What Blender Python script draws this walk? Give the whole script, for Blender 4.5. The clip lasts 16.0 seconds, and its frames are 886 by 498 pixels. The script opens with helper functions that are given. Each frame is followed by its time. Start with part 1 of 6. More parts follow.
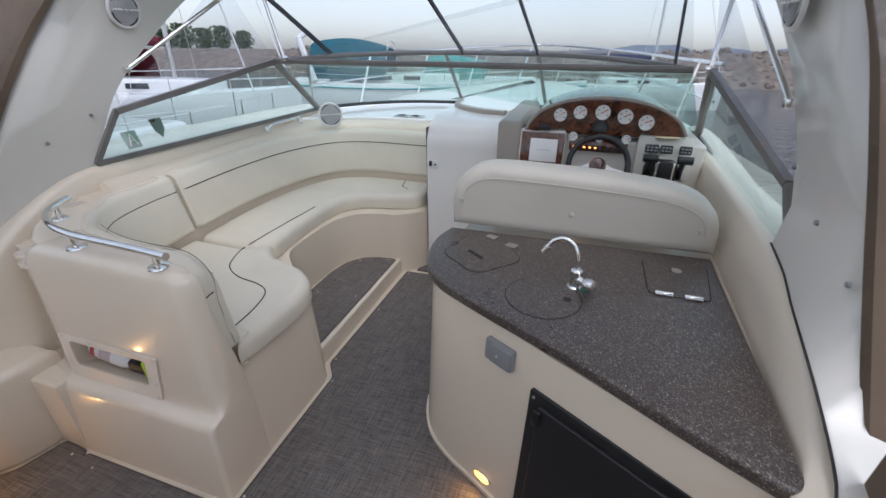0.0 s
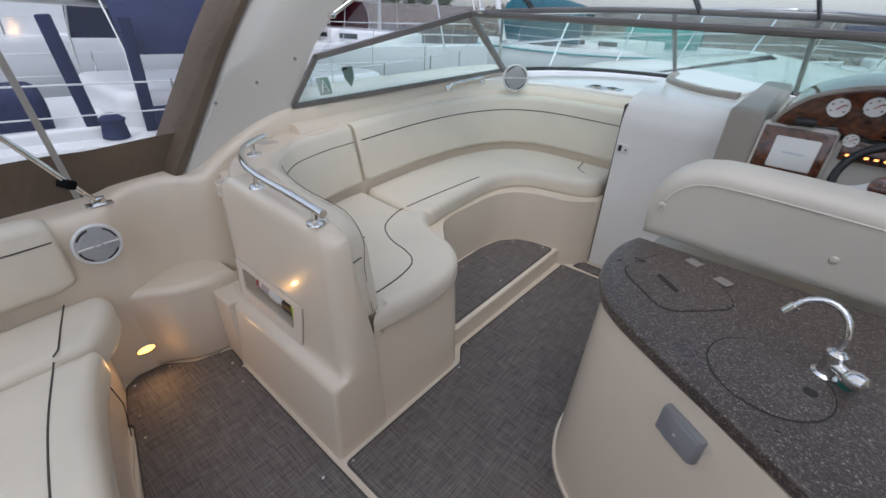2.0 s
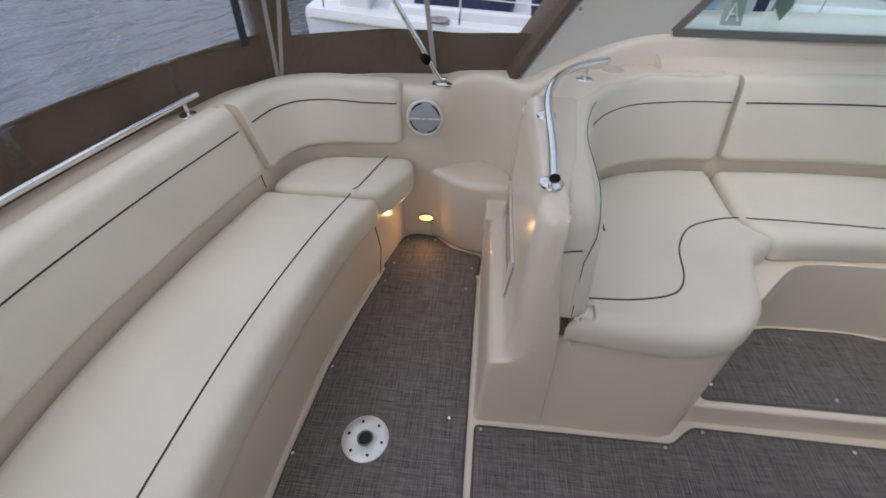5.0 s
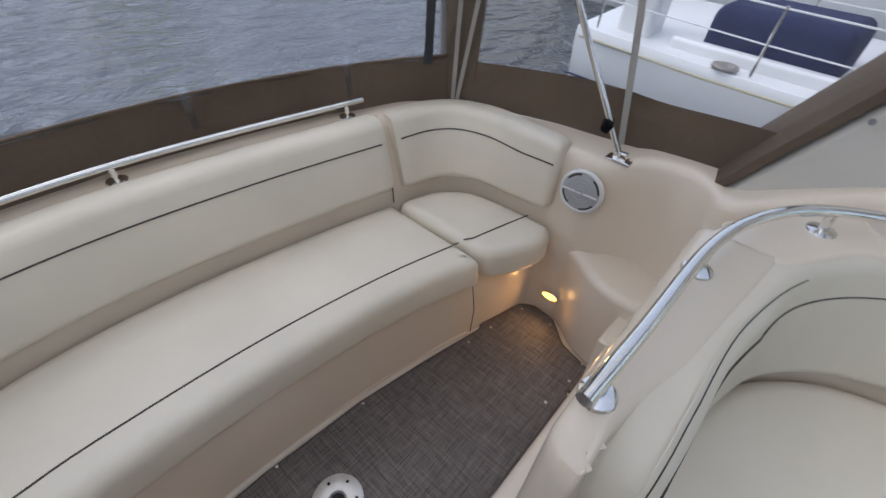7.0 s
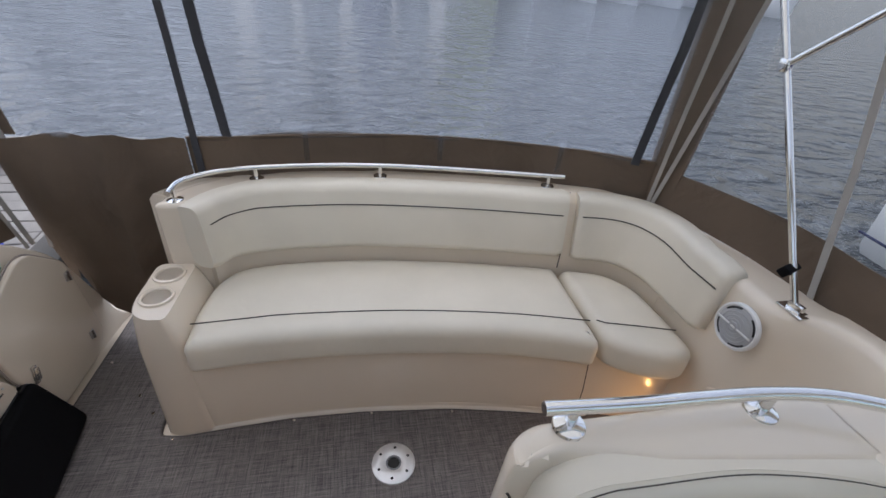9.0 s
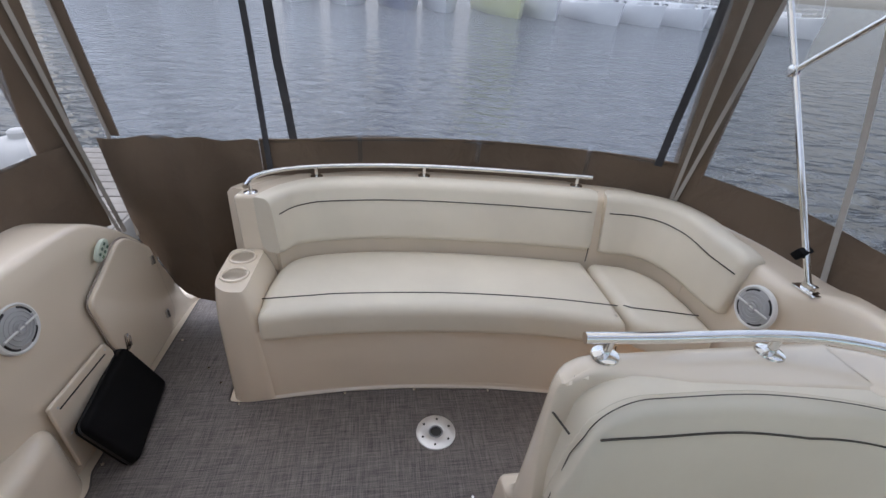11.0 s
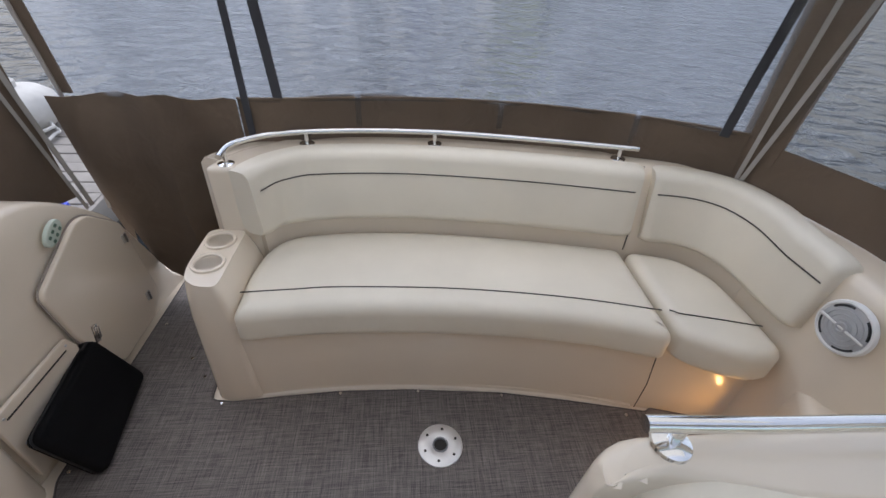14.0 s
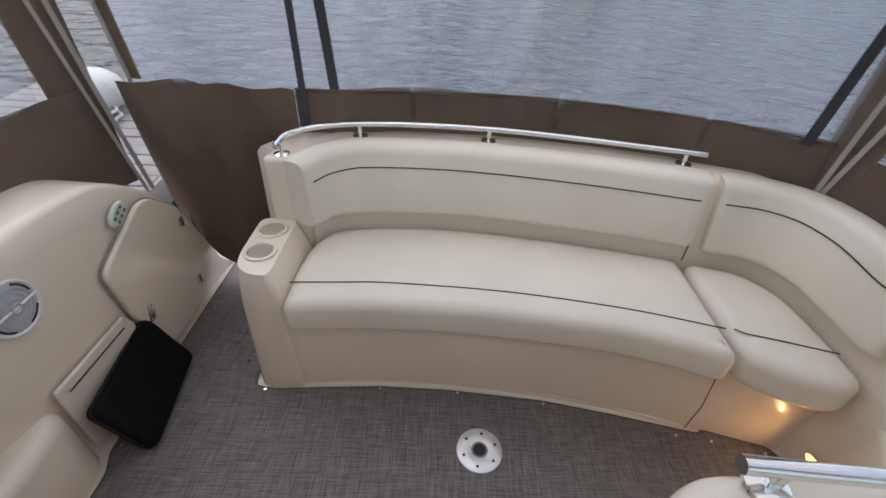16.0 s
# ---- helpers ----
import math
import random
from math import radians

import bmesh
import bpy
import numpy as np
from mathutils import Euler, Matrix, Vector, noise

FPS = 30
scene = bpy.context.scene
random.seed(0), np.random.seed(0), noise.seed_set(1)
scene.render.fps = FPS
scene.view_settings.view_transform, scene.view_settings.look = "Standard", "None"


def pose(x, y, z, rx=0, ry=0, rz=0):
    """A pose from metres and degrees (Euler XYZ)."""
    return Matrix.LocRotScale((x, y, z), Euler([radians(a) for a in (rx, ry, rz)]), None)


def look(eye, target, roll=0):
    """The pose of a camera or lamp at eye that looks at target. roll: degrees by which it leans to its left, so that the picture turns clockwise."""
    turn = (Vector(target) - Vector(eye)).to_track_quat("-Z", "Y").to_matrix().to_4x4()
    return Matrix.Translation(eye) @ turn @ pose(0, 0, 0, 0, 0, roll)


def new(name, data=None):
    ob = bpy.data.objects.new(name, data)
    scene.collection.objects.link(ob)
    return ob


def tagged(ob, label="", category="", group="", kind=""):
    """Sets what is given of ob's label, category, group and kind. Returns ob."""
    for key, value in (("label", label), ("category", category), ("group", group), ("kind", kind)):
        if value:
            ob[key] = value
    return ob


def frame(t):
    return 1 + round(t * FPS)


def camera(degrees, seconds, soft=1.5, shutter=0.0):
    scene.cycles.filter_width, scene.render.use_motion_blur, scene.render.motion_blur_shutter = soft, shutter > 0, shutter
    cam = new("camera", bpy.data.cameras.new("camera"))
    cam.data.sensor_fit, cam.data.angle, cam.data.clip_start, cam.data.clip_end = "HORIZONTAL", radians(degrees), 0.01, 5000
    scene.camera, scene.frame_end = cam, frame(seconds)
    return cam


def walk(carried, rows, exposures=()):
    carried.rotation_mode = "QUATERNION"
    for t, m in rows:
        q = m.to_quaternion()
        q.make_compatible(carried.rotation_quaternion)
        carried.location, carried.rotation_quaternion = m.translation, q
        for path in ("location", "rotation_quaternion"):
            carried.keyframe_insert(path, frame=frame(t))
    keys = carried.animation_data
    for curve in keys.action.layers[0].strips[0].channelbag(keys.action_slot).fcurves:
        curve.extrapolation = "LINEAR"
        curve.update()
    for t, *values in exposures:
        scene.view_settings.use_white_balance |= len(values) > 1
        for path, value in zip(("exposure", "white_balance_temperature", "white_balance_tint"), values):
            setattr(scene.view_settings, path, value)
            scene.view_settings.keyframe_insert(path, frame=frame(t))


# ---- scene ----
cam = camera(92.8, 16.0, shutter=0.3)
METRES, EYE, TILT, LEAN, TURN = 2.6, 1.61, -27.0, 0.0, 18.0
ROWS = [
    (0.0, 0.0, 0.0, 0.0, 0.0, 0.0, -0.0),
    (0.5, 0.0033, 0.0348, 0.0097, 2.72, -0.68, -2.95),
    (1.0, 0.0028, 0.0529, 0.0161, 9.73, -2.19, -5.48),
    (1.5, -0.0162, 0.0617, 0.0194, 15.68, -3.89, -8.14),
    (2.0, -0.0386, 0.0962, 0.0315, 20.42, -6.28, -11.31),
    (2.5, -0.0498, 0.1316, 0.0438, 22.16, -11.61, -12.2),
    (3.0, -0.0448, 0.1511, 0.0496, 27.25, -15.18, -13.95),
    (3.5, -0.0182, 0.1845, 0.0641, 41.67, -20.0, -20.03),
    (4.0, 0.002, 0.2092, 0.0772, 55.94, -26.43, -24.08),
    (4.5, -0.0113, 0.2404, 0.0833, 65.62, -31.02, -24.82),
    (5.0, -0.0419, 0.2707, 0.0955, 76.38, -35.49, -26.38),
    (7.5, -0.2162, 0.4216, 0.1851, 130.92, -57.66, -22.36),
    (8.0, -0.2189, 0.4511, 0.205, 145.61, -60.83, -18.44),
    (8.5, -0.202, 0.4858, 0.2352, 154.14, -60.06, -17.37),
    (9.0, -0.1718, 0.5083, 0.2579, 156.16, -56.93, -16.23),
    (11.5, -0.0971, 0.5714, 0.2792, 158.51, -54.9, -14.41),
    (12.0, -0.1094, 0.5503, 0.2621, 158.72, -56.57, -14.27),
    (12.5, -0.139, 0.5112, 0.2407, 158.93, -57.99, -13.78),
    (13.0, -0.1621, 0.4865, 0.2227, 159.13, -59.25, -13.4),
    (13.5, -0.1662, 0.4772, 0.2132, 160.23, -60.92, -13.16),
    (14.0, -0.1664, 0.4779, 0.2154, 160.88, -61.78, -12.95),
    (14.5, -0.161, 0.4746, 0.2122, 161.35, -61.81, -12.44),
    (15.0, -0.1492, 0.4627, 0.2069, 161.39, -62.04, -12.1),
    (15.5, -0.1411, 0.4586, 0.2033, 161.2, -62.35, -11.54),
    (16.0, -0.1467, 0.4593, 0.1996, 165.72, -63.38, -10.7),
]

# the boat lies a little bow-up on the water; everything aboard is built level and turned by TRIM at the end
TRIM = pose(0, 0, 0, 3.3, 0, 0)
walk(cam, [(t, TRIM @ pose(0, 0, EYE, TILT, LEAN, TURN) @ pose(METRES * x, METRES * y, METRES * z, 90 + pitch, roll, yaw)) for t, x, y, z, yaw, pitch, roll in ROWS],
     exposures=[(0.0, 0.62, 6450, 12), (1.0, 0.56, 6450, 12), (5.0, 0.58, 6450, 12), (7.5, 0.56, 6450, 12), (11.5, 0.74, 6550, 12), (16.0, 0.74, 6600, 12)])

# ---- world and light ----
SKY = 0.15
world = bpy.data.worlds.new("overcast")
scene.world = world
world.use_nodes = True
wn = world.node_tree.nodes
wn.clear()
sky = wn.new("ShaderNodeTexSky")
sky.sky_type, sky.sun_disc = "NISHITA", False
sky.sun_elevation, sky.sun_rotation = radians(62), radians(155)
sky.air_density, sky.dust_density, sky.ozone_density = 1.3, 2.5, 2.0
hs = wn.new("ShaderNodeHueSaturation")
hs.inputs["Saturation"].default_value = 0.40
cast = wn.new("ShaderNodeVectorMath")
cast.operation = "MULTIPLY"
cast.inputs[1].default_value = (0.94, 0.99, 1.10)
bg = wn.new("ShaderNodeBackground")
bg.inputs["Strength"].default_value = SKY
wo = wn.new("ShaderNodeOutputWorld")
world.node_tree.links.new(sky.outputs[0], hs.inputs["Color"])
world.node_tree.links.new(hs.outputs[0], cast.inputs[0])
world.node_tree.links.new(cast.outputs[0], bg.inputs["Color"])
world.node_tree.links.new(bg.outputs[0], wo.inputs[0])
sun = new("sun", bpy.data.lights.new("sun", "SUN"))
sun.data.energy, sun.data.angle, sun.data.color = 0.3, radians(40), (1.0, 0.97, 0.93)
sun.matrix_world = look((9.2, -5.5, 20), (0, 0, 0))


# ---- materials ----
def mat(name, base, rough=0.5, metal=0.0, spec=0.5, coat=0.0):
    m = bpy.data.materials.new(name)
    m.use_nodes = True
    b = m.node_tree.nodes["Principled BSDF"]
    b.inputs["Base Color"].default_value = (*base, 1)
    b.inputs["Roughness"].default_value = rough
    b.inputs["Metallic"].default_value = metal
    b.inputs["Specular IOR Level"].default_value = spec
    b.inputs["Coat Weight"].default_value = coat
    return m


def node(m, kind, **sockets):
    n = m.node_tree.nodes.new(kind)
    for k, v in sockets.items():
        n.inputs[k.replace("_", " ")].default_value = v
    return n


def wire(m, a, b):
    m.node_tree.links.new(a, b)


def coords(m, scale=(1, 1, 1), rot=(0, 0, 0)):
    c = m.node_tree.nodes.new("ShaderNodeTexCoord")
    p = node(m, "ShaderNodeMapping", Scale=scale, Rotation=rot)
    wire(m, c.outputs["Object"], p.inputs[0])
    return p.outputs[0]


def shade(m, fac, lo, hi, socket="Base Color"):
    r = m.node_tree.nodes.new("ShaderNodeValToRGB")
    r.color_ramp.elements[0].color, r.color_ramp.elements[1].color = (*lo, 1), (*hi, 1)
    r.color_ramp.elements[0].position, r.color_ramp.elements[1].position = 0.3, 0.7
    wire(m, fac, r.inputs[0])
    if socket:
        wire(m, r.outputs[0], m.node_tree.nodes["Principled BSDF"].inputs[socket])
    return r


def bump(m, fac, strength, distance=0.002):
    b = node(m, "ShaderNodeBump", Strength=strength, Distance=distance)
    wire(m, fac, b.inputs["Height"])
    wire(m, b.outputs[0], m.node_tree.nodes["Principled BSDF"].inputs["Normal"])
    return b


def tone(c, k):
    return tuple(min(1, v * k) for v in c)


def mottled(name, base, rough=0.5, metal=0.0, big=2.0, small=60.0, vary=0.06, relief=0.15, coat=0.0, spec=0.5):
    """A surface whose colour drifts at one scale and whose relief has another."""
    m = mat(name, base, rough, metal, spec, coat)
    v = coords(m)
    a = node(m, "ShaderNodeTexNoise", Scale=big, Detail=4.0)
    wire(m, v, a.inputs[0])
    shade(m, a.outputs[0], tone(base, 1 - vary), tone(base, 1 + vary))
    s = node(m, "ShaderNodeTexNoise", Scale=small, Detail=3.0)
    wire(m, v, s.inputs[0])
    bump(m, s.outputs[0], relief)
    r = node(m, "ShaderNodeMapRange", To_Min=rough * 0.8, To_Max=min(1, rough * 1.2))
    wire(m, a.outputs[0], r.inputs[0])
    wire(m, r.outputs[0], m.node_tree.nodes["Principled BSDF"].inputs["Roughness"])
    return m


GEL = mottled("cream_gelcoat", (0.74, 0.638, 0.508), 0.22, big=1.5, small=8.0, vary=0.03, relief=0.03, coat=0.3)
GELWHITE = mottled("white_gelcoat", (0.80, 0.775, 0.73), 0.2, big=1.5, small=8.0, vary=0.02, relief=0.02, coat=0.4)
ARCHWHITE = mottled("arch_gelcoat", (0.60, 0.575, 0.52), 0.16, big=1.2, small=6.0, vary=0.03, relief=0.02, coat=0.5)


def vinyl(name, base):
    m = mat(name, base, 0.42, spec=0.4)
    v = coords(m)
    a = node(m, "ShaderNodeTexNoise", Scale=3.0, Detail=5.0)
    wire(m, v, a.inputs[0])
    shade(m, a.outputs[0], tone(base, 0.94), tone(base, 1.04))
    g = node(m, "ShaderNodeTexVoronoi", Scale=420.0)
    wire(m, v, g.inputs[0])
    w = node(m, "ShaderNodeTexNoise", Scale=9.0, Detail=2.0, Distortion=0.6)
    wire(m, v, w.inputs[0])
    b = bump(m, g.outputs[0], 0.12, 0.001)
    b2 = node(m, "ShaderNodeBump", Strength=0.18, Distance=0.012)
    wire(m, w.outputs[0], b2.inputs["Height"])
    wire(m, b2.outputs[0], b.inputs["Normal"])
    return m


VINYL = vinyl("ivory_vinyl", (0.71, 0.645, 0.528))
# helm seat vinyl: base colour lowered to hold the shade on the backrest
VINYLSEAT = vinyl("shaded_helm_vinyl", (0.50, 0.465, 0.40))
WELT = mat("brown_piping", (0.055, 0.045, 0.035), 0.6)
SEAM = mat("dark_gap", (0.03, 0.027, 0.024), 0.8)


def weave():
    m = mat("woven_vinyl_mat", (0.14, 0.12, 0.11), 0.62)
    f = []
    for sc in ((260, 9, 30), (9, 260, 30)):
        n = node(m, "ShaderNodeTexNoise", Scale=1.0, Detail=3.0, Roughness=0.7)
        wire(m, coords(m, sc), n.inputs[0])
        f.append(n.outputs[0])
    mx = m.node_tree.nodes.new("ShaderNodeMix")
    mx.inputs[0].default_value = 0.5
    wire(m, f[0], mx.inputs[2])
    wire(m, f[1], mx.inputs[3])
    r = shade(m, mx.outputs[0], (0.042, 0.035, 0.032), (0.225, 0.195, 0.178))
    r.color_ramp.elements[0].position, r.color_ramp.elements[1].position = 0.36, 0.64
    b = bump(m, mx.outputs[0], 0.5, 0.002)
    return m


MAT = weave()
BIND = mottled("mat_binding", (0.085, 0.072, 0.065), 0.7, small=300, vary=0.15, relief=0.2)


def laminate():
    m = mat("speckled_laminate", (0.1, 0.08, 0.07), 0.28, spec=0.55)
    v = coords(m)
    vo = node(m, "ShaderNodeTexVoronoi", Scale=390.0)
    wire(m, v, vo.inputs[0])
    hsv = m.node_tree.nodes.new("ShaderNodeSeparateColor")
    wire(m, vo.outputs["Color"], hsv.inputs[0])
    r = m.node_tree.nodes.new("ShaderNodeValToRGB")
    e = r.color_ramp.elements
    e[0].position, e[0].color = 0.0, (0.05, 0.038, 0.032, 1)
    e[1].position, e[1].color = 0.55, (0.085, 0.066, 0.056, 1)
    for p, c in ((0.70, (0.115, 0.092, 0.078, 1)), (0.88, (0.185, 0.158, 0.138, 1)), (0.975, (0.33, 0.30, 0.27, 1))):
        k = e.new(p)
        k.color = c
    r.color_ramp.interpolation = "CONSTANT"
    wire(m, hsv.outputs[0], r.inputs[0])
    wire(m, r.outputs[0], m.node_tree.nodes["Principled BSDF"].inputs["Base Color"])
    n = node(m, "ShaderNodeTexNoise", Scale=5.0, Detail=3.0)
    wire(m, v, n.inputs[0])
    mr = node(m, "ShaderNodeMapRange", To_Min=0.2, To_Max=0.42)
    wire(m, n.outputs[0], mr.inputs[0])
    wire(m, mr.outputs[0], m.node_tree.nodes["Principled BSDF"].inputs["Roughness"])
    return m


LAM = laminate()
STEEL = mottled("polished_steel", (0.78, 0.77, 0.75), 0.10, 1.0, big=8, small=40, vary=0.05, relief=0.02)
BRUSHED = mottled("brushed_steel", (0.60, 0.59, 0.57), 0.42, 1.0, big=8, small=150, vary=0.06, relief=0.05)
ALU = mottled("grey_anodised_frame", (0.20, 0.19, 0.18), 0.42, 0.3, big=6, small=90, vary=0.08, relief=0.04)
BLACK = mottled("black_plastic", (0.012, 0.012, 0.013), 0.42, big=6, small=200, vary=0.2, relief=0.1)
BLACKFAB = mottled("black_padded_fabric", (0.004, 0.004, 0.0045), 0.9, big=6, small=300, vary=0.2, relief=0.3, spec=0.15)
GREYPL = mottled("grey_plastic", (0.23, 0.23, 0.235), 0.45, big=6, small=120, vary=0.06, relief=0.06)
WHITEPL = mottled("white_plastic", (0.74, 0.73, 0.70), 0.35, big=6, small=80, vary=0.03, relief=0.03)
CONEGREY = mottled("speaker_grille_grey", (0.42, 0.42, 0.42), 0.5, big=9, small=400, vary=0.06, relief=0.2)
TAUPE = mottled("taupe_console_plastic", (0.33, 0.29, 0.25), 0.45, big=4, small=160, vary=0.05, relief=0.1)
LOCKERPL = mottled("cream_plastic", (0.75, 0.66, 0.56), 0.4, big=6, small=80, vary=0.03, relief=0.03)
LINEN = mottled("pale_console_plastic", (0.60, 0.56, 0.50), 0.42, big=4, small=160, vary=0.04, relief=0.1)


def burl():
    m = mat("burl_wood", (0.09, 0.03, 0.015), 0.14, coat=0.6)
    v = coords(m)
    n = node(m, "ShaderNodeTexNoise", Scale=14.0, Detail=6.0, Distortion=2.5)
    wire(m, v, n.inputs[0])
    shade(m, n.outputs[0], (0.018, 0.006, 0.004), (0.16, 0.05, 0.022))
    return m


BURL = burl()


def canvas(name, base):
    m = mat(name, base, 0.85, spec=0.2)
    v = coords(m)
    a = node(m, "ShaderNodeTexNoise", Scale=2.5, Detail=5.0)
    wire(m, v, a.inputs[0])
    shade(m, a.outputs[0], tone(base, 0.82), tone(base, 1.12))
    w = node(m, "ShaderNodeTexNoise", Scale=700.0, Detail=1.0)
    wire(m, v, w.inputs[0])
    f = node(m, "ShaderNodeTexNoise", Scale=6.0, Detail=3.0, Distortion=0.8)
    wire(m, v, f.inputs[0])
    b = bump(m, w.outputs[0], 0.25, 0.001)
    b2 = node(m, "ShaderNodeBump", Strength=0.55, Distance=0.03)
    wire(m, f.outputs[0], b2.inputs["Height"])
    wire(m, b2.outputs[0], b.inputs["Normal"])
    return m


BROWN = canvas("brown_canvas", (0.135, 0.098, 0.070))
NAVY = canvas("navy_canvas", (0.022, 0.028, 0.075))
MAROON = canvas("maroon_canvas", (0.13, 0.022, 0.035))
TEAL = canvas("teal_canvas", (0.012, 0.10, 0.135))
ZIPTAPE = canvas("grey_zip_tape", (0.055, 0.055, 0.06))
ZIPPALE = canvas("pale_zip_tape", (0.34, 0.31, 0.28))
WEB = canvas("grey_webbing", (0.40, 0.38, 0.35))


def pane(name, tint, haze, gloss):
    m = bpy.data.materials.new(name)
    m.use_nodes = True
    m.node_tree.nodes.clear()
    tr = m.node_tree.nodes.new("ShaderNodeBsdfTransparent")
    tr.inputs[0].default_value = (*tint, 1)
    gl = node(m, "ShaderNodeBsdfGlossy", Roughness=gloss)
    df = m.node_tree.nodes.new("ShaderNodeBsdfTranslucent")
    df.inputs[0].default_value = (0.85, 0.88, 0.92, 1)
    lw = node(m, "ShaderNodeLayerWeight", Blend=0.5)
    pw = node(m, "ShaderNodeMath")
    pw.operation = "POWER"
    pw.inputs[1].default_value = 4.0
    wire(m, lw.outputs["Facing"], pw.inputs[0])
    fr = node(m, "ShaderNodeMapRange", To_Min=0.01, To_Max=0.6)
    wire(m, pw.outputs[0], fr.inputs[0])
    n = node(m, "ShaderNodeTexNoise", Scale=2.2, Detail=3.0, Distortion=0.5)
    wire(m, coords(m, (1, 1, 0.35)), n.inputs[0])
    b = node(m, "ShaderNodeBump", Strength=0.12, Distance=0.03)
    wire(m, n.outputs[0], b.inputs["Height"])
    wire(m, b.outputs[0], gl.inputs["Normal"])
    mr = node(m, "ShaderNodeMapRange", From_Min=0.35, From_Max=0.75, To_Min=haze * 0.6, To_Max=haze * 1.25)
    wire(m, n.outputs[0], mr.inputs[0])
    m1, m2 = m.node_tree.nodes.new("ShaderNodeMixShader"), m.node_tree.nodes.new("ShaderNodeMixShader")
    wire(m, mr.outputs[0], m1.inputs[0])
    wire(m, tr.outputs[0], m1.inputs[1])
    wire(m, df.outputs[0], m1.inputs[2])
    wire(m, fr.outputs[0], m2.inputs[0])
    wire(m, m1.outputs[0], m2.inputs[1])
    wire(m, gl.outputs[0], m2.inputs[2])
    o = m.node_tree.nodes.new("ShaderNodeOutputMaterial")
    wire(m, m2.outputs[0], o.inputs[0])
    return m


def cloth(name, face, through_):
    """Thin cloth that lets daylight through."""
    m = canvas(name, face)
    tl = node(m, "ShaderNodeBsdfTranslucent", Color=(*through_, 1))
    mx = node(m, "ShaderNodeMixShader", Fac=0.82)
    wire(m, m.node_tree.nodes["Principled BSDF"].outputs[0], mx.inputs[1])
    wire(m, tl.outputs[0], mx.inputs[2])
    wire(m, mx.outputs[0], m.node_tree.nodes["Material Output"].inputs[0])
    return m


# for the unseen roof: pale and translucent to hold back only some skylight
ROOF = cloth("canopy_cloth", (0.62, 0.58, 0.52), (0.95, 0.93, 0.88))
CLEAR = pane("clear_vinyl", (0.90, 0.92, 0.95), 0.13, 0.04)
CLEARER = pane("newer_clear_vinyl", (0.94, 0.95, 0.95), 0.05, 0.03)
GLASS = pane("green_tinted_glass", (0.74, 0.88, 0.84), 0.02, 0.01)


def glow(name, colour, strength):
    m = mat(name, colour, 0.4)
    b = m.node_tree.nodes["Principled BSDF"]
    b.inputs["Emission Color"].default_value = (*colour, 1)
    b.inputs["Emission Strength"].default_value = strength
    return m


AMBER = glow("amber_lens", (1.0, 0.45, 0.08), 4.0)
AMBERDOT = glow("amber_indicator", (1.0, 0.32, 0.08), 2.5)


def water():
    m = mat("harbour_water", (0.045, 0.052, 0.056), 0.06, spec=0.5)
    v = coords(m, (1, 1.6, 1), (0, 0, 0.5))
    a = node(m, "ShaderNodeTexNoise", Scale=1.6, Detail=4.0, Distortion=0.4)
    wire(m, v, a.inputs[0])
    c = node(m, "ShaderNodeTexNoise", Scale=5.5, Detail=3.0)
    wire(m, v, c.inputs[0])
    b = bump(m, a.outputs[0], 0.95, 0.6)
    b2 = node(m, "ShaderNodeBump", Strength=0.5, Distance=0.08)
    wire(m, c.outputs[0], b2.inputs["Height"])
    wire(m, b2.outputs[0], b.inputs["Normal"])
    return m


WATER = water()


# ---- building ----
BASE = {}


def finish(bm, material, angle=38):
    bmesh.ops.recalc_face_normals(bm, faces=bm.faces[:])
    me = bpy.data.meshes.new("m")
    bm.to_mesh(me)
    bm.free()
    for p in me.polygons:
        p.use_smooth = True
    me.set_sharp_from_angle(angle=radians(angle))
    me.materials.append(material)
    return me


def thing(name, at, label, category, group="", kind=""):
    ob = new(name)
    ob.location = at
    ob.empty_display_size = 0.05
    BASE[ob.name] = Vector(at)
    return tagged(ob, label, category, group, kind)


def part(name, bm, material, parent, label="", angle=38):
    base = BASE[parent.name]
    bmesh.ops.translate(bm, verts=bm.verts[:], vec=-base)
    ob = new(name, finish(bm, material, angle))
    ob.parent = parent
    BASE[ob.name] = base
    if label:
        ob["label"] = label
    return ob


def solo(name, bm, material, label="", category="", group="", kind="", angle=38):
    lo = [min(v.co[i] for v in bm.verts) for i in range(3)]
    hi = [max(v.co[i] for v in bm.verts) for i in range(3)]
    at = Vector(((lo[0] + hi[0]) / 2, (lo[1] + hi[1]) / 2, lo[2]))
    bmesh.ops.translate(bm, verts=bm.verts[:], vec=-at)
    ob = new(name, finish(bm, material, angle))
    ob.location = at
    BASE[ob.name] = at
    return tagged(ob, label, category, group, kind)


def spline(pts, step=0.03, closed=False):
    """Catmull-Rom through the points, resampled."""
    P = [Vector(p) for p in pts]
    n = len(P)
    out = []
    for i in range(n if closed else n - 1):
        if closed:
            a, b, c, d = P[(i - 1) % n], P[i], P[(i + 1) % n], P[(i + 2) % n]
        else:
            b, c = P[i], P[i + 1]
            a = P[i - 1] if i else b + (b - c)
            d = P[i + 2] if i + 2 < n else c + (c - b)
        k = max(1, int((c - b).length / step))
        for j in range(k):
            t = j / k
            out.append(0.5 * ((2 * b) + (c - a) * t + (2 * a - 5 * b + 4 * c - d) * t * t + (3 * b - a - 3 * c + d) * t ** 3))
    if not closed:
        out.append(P[-1])
    return out


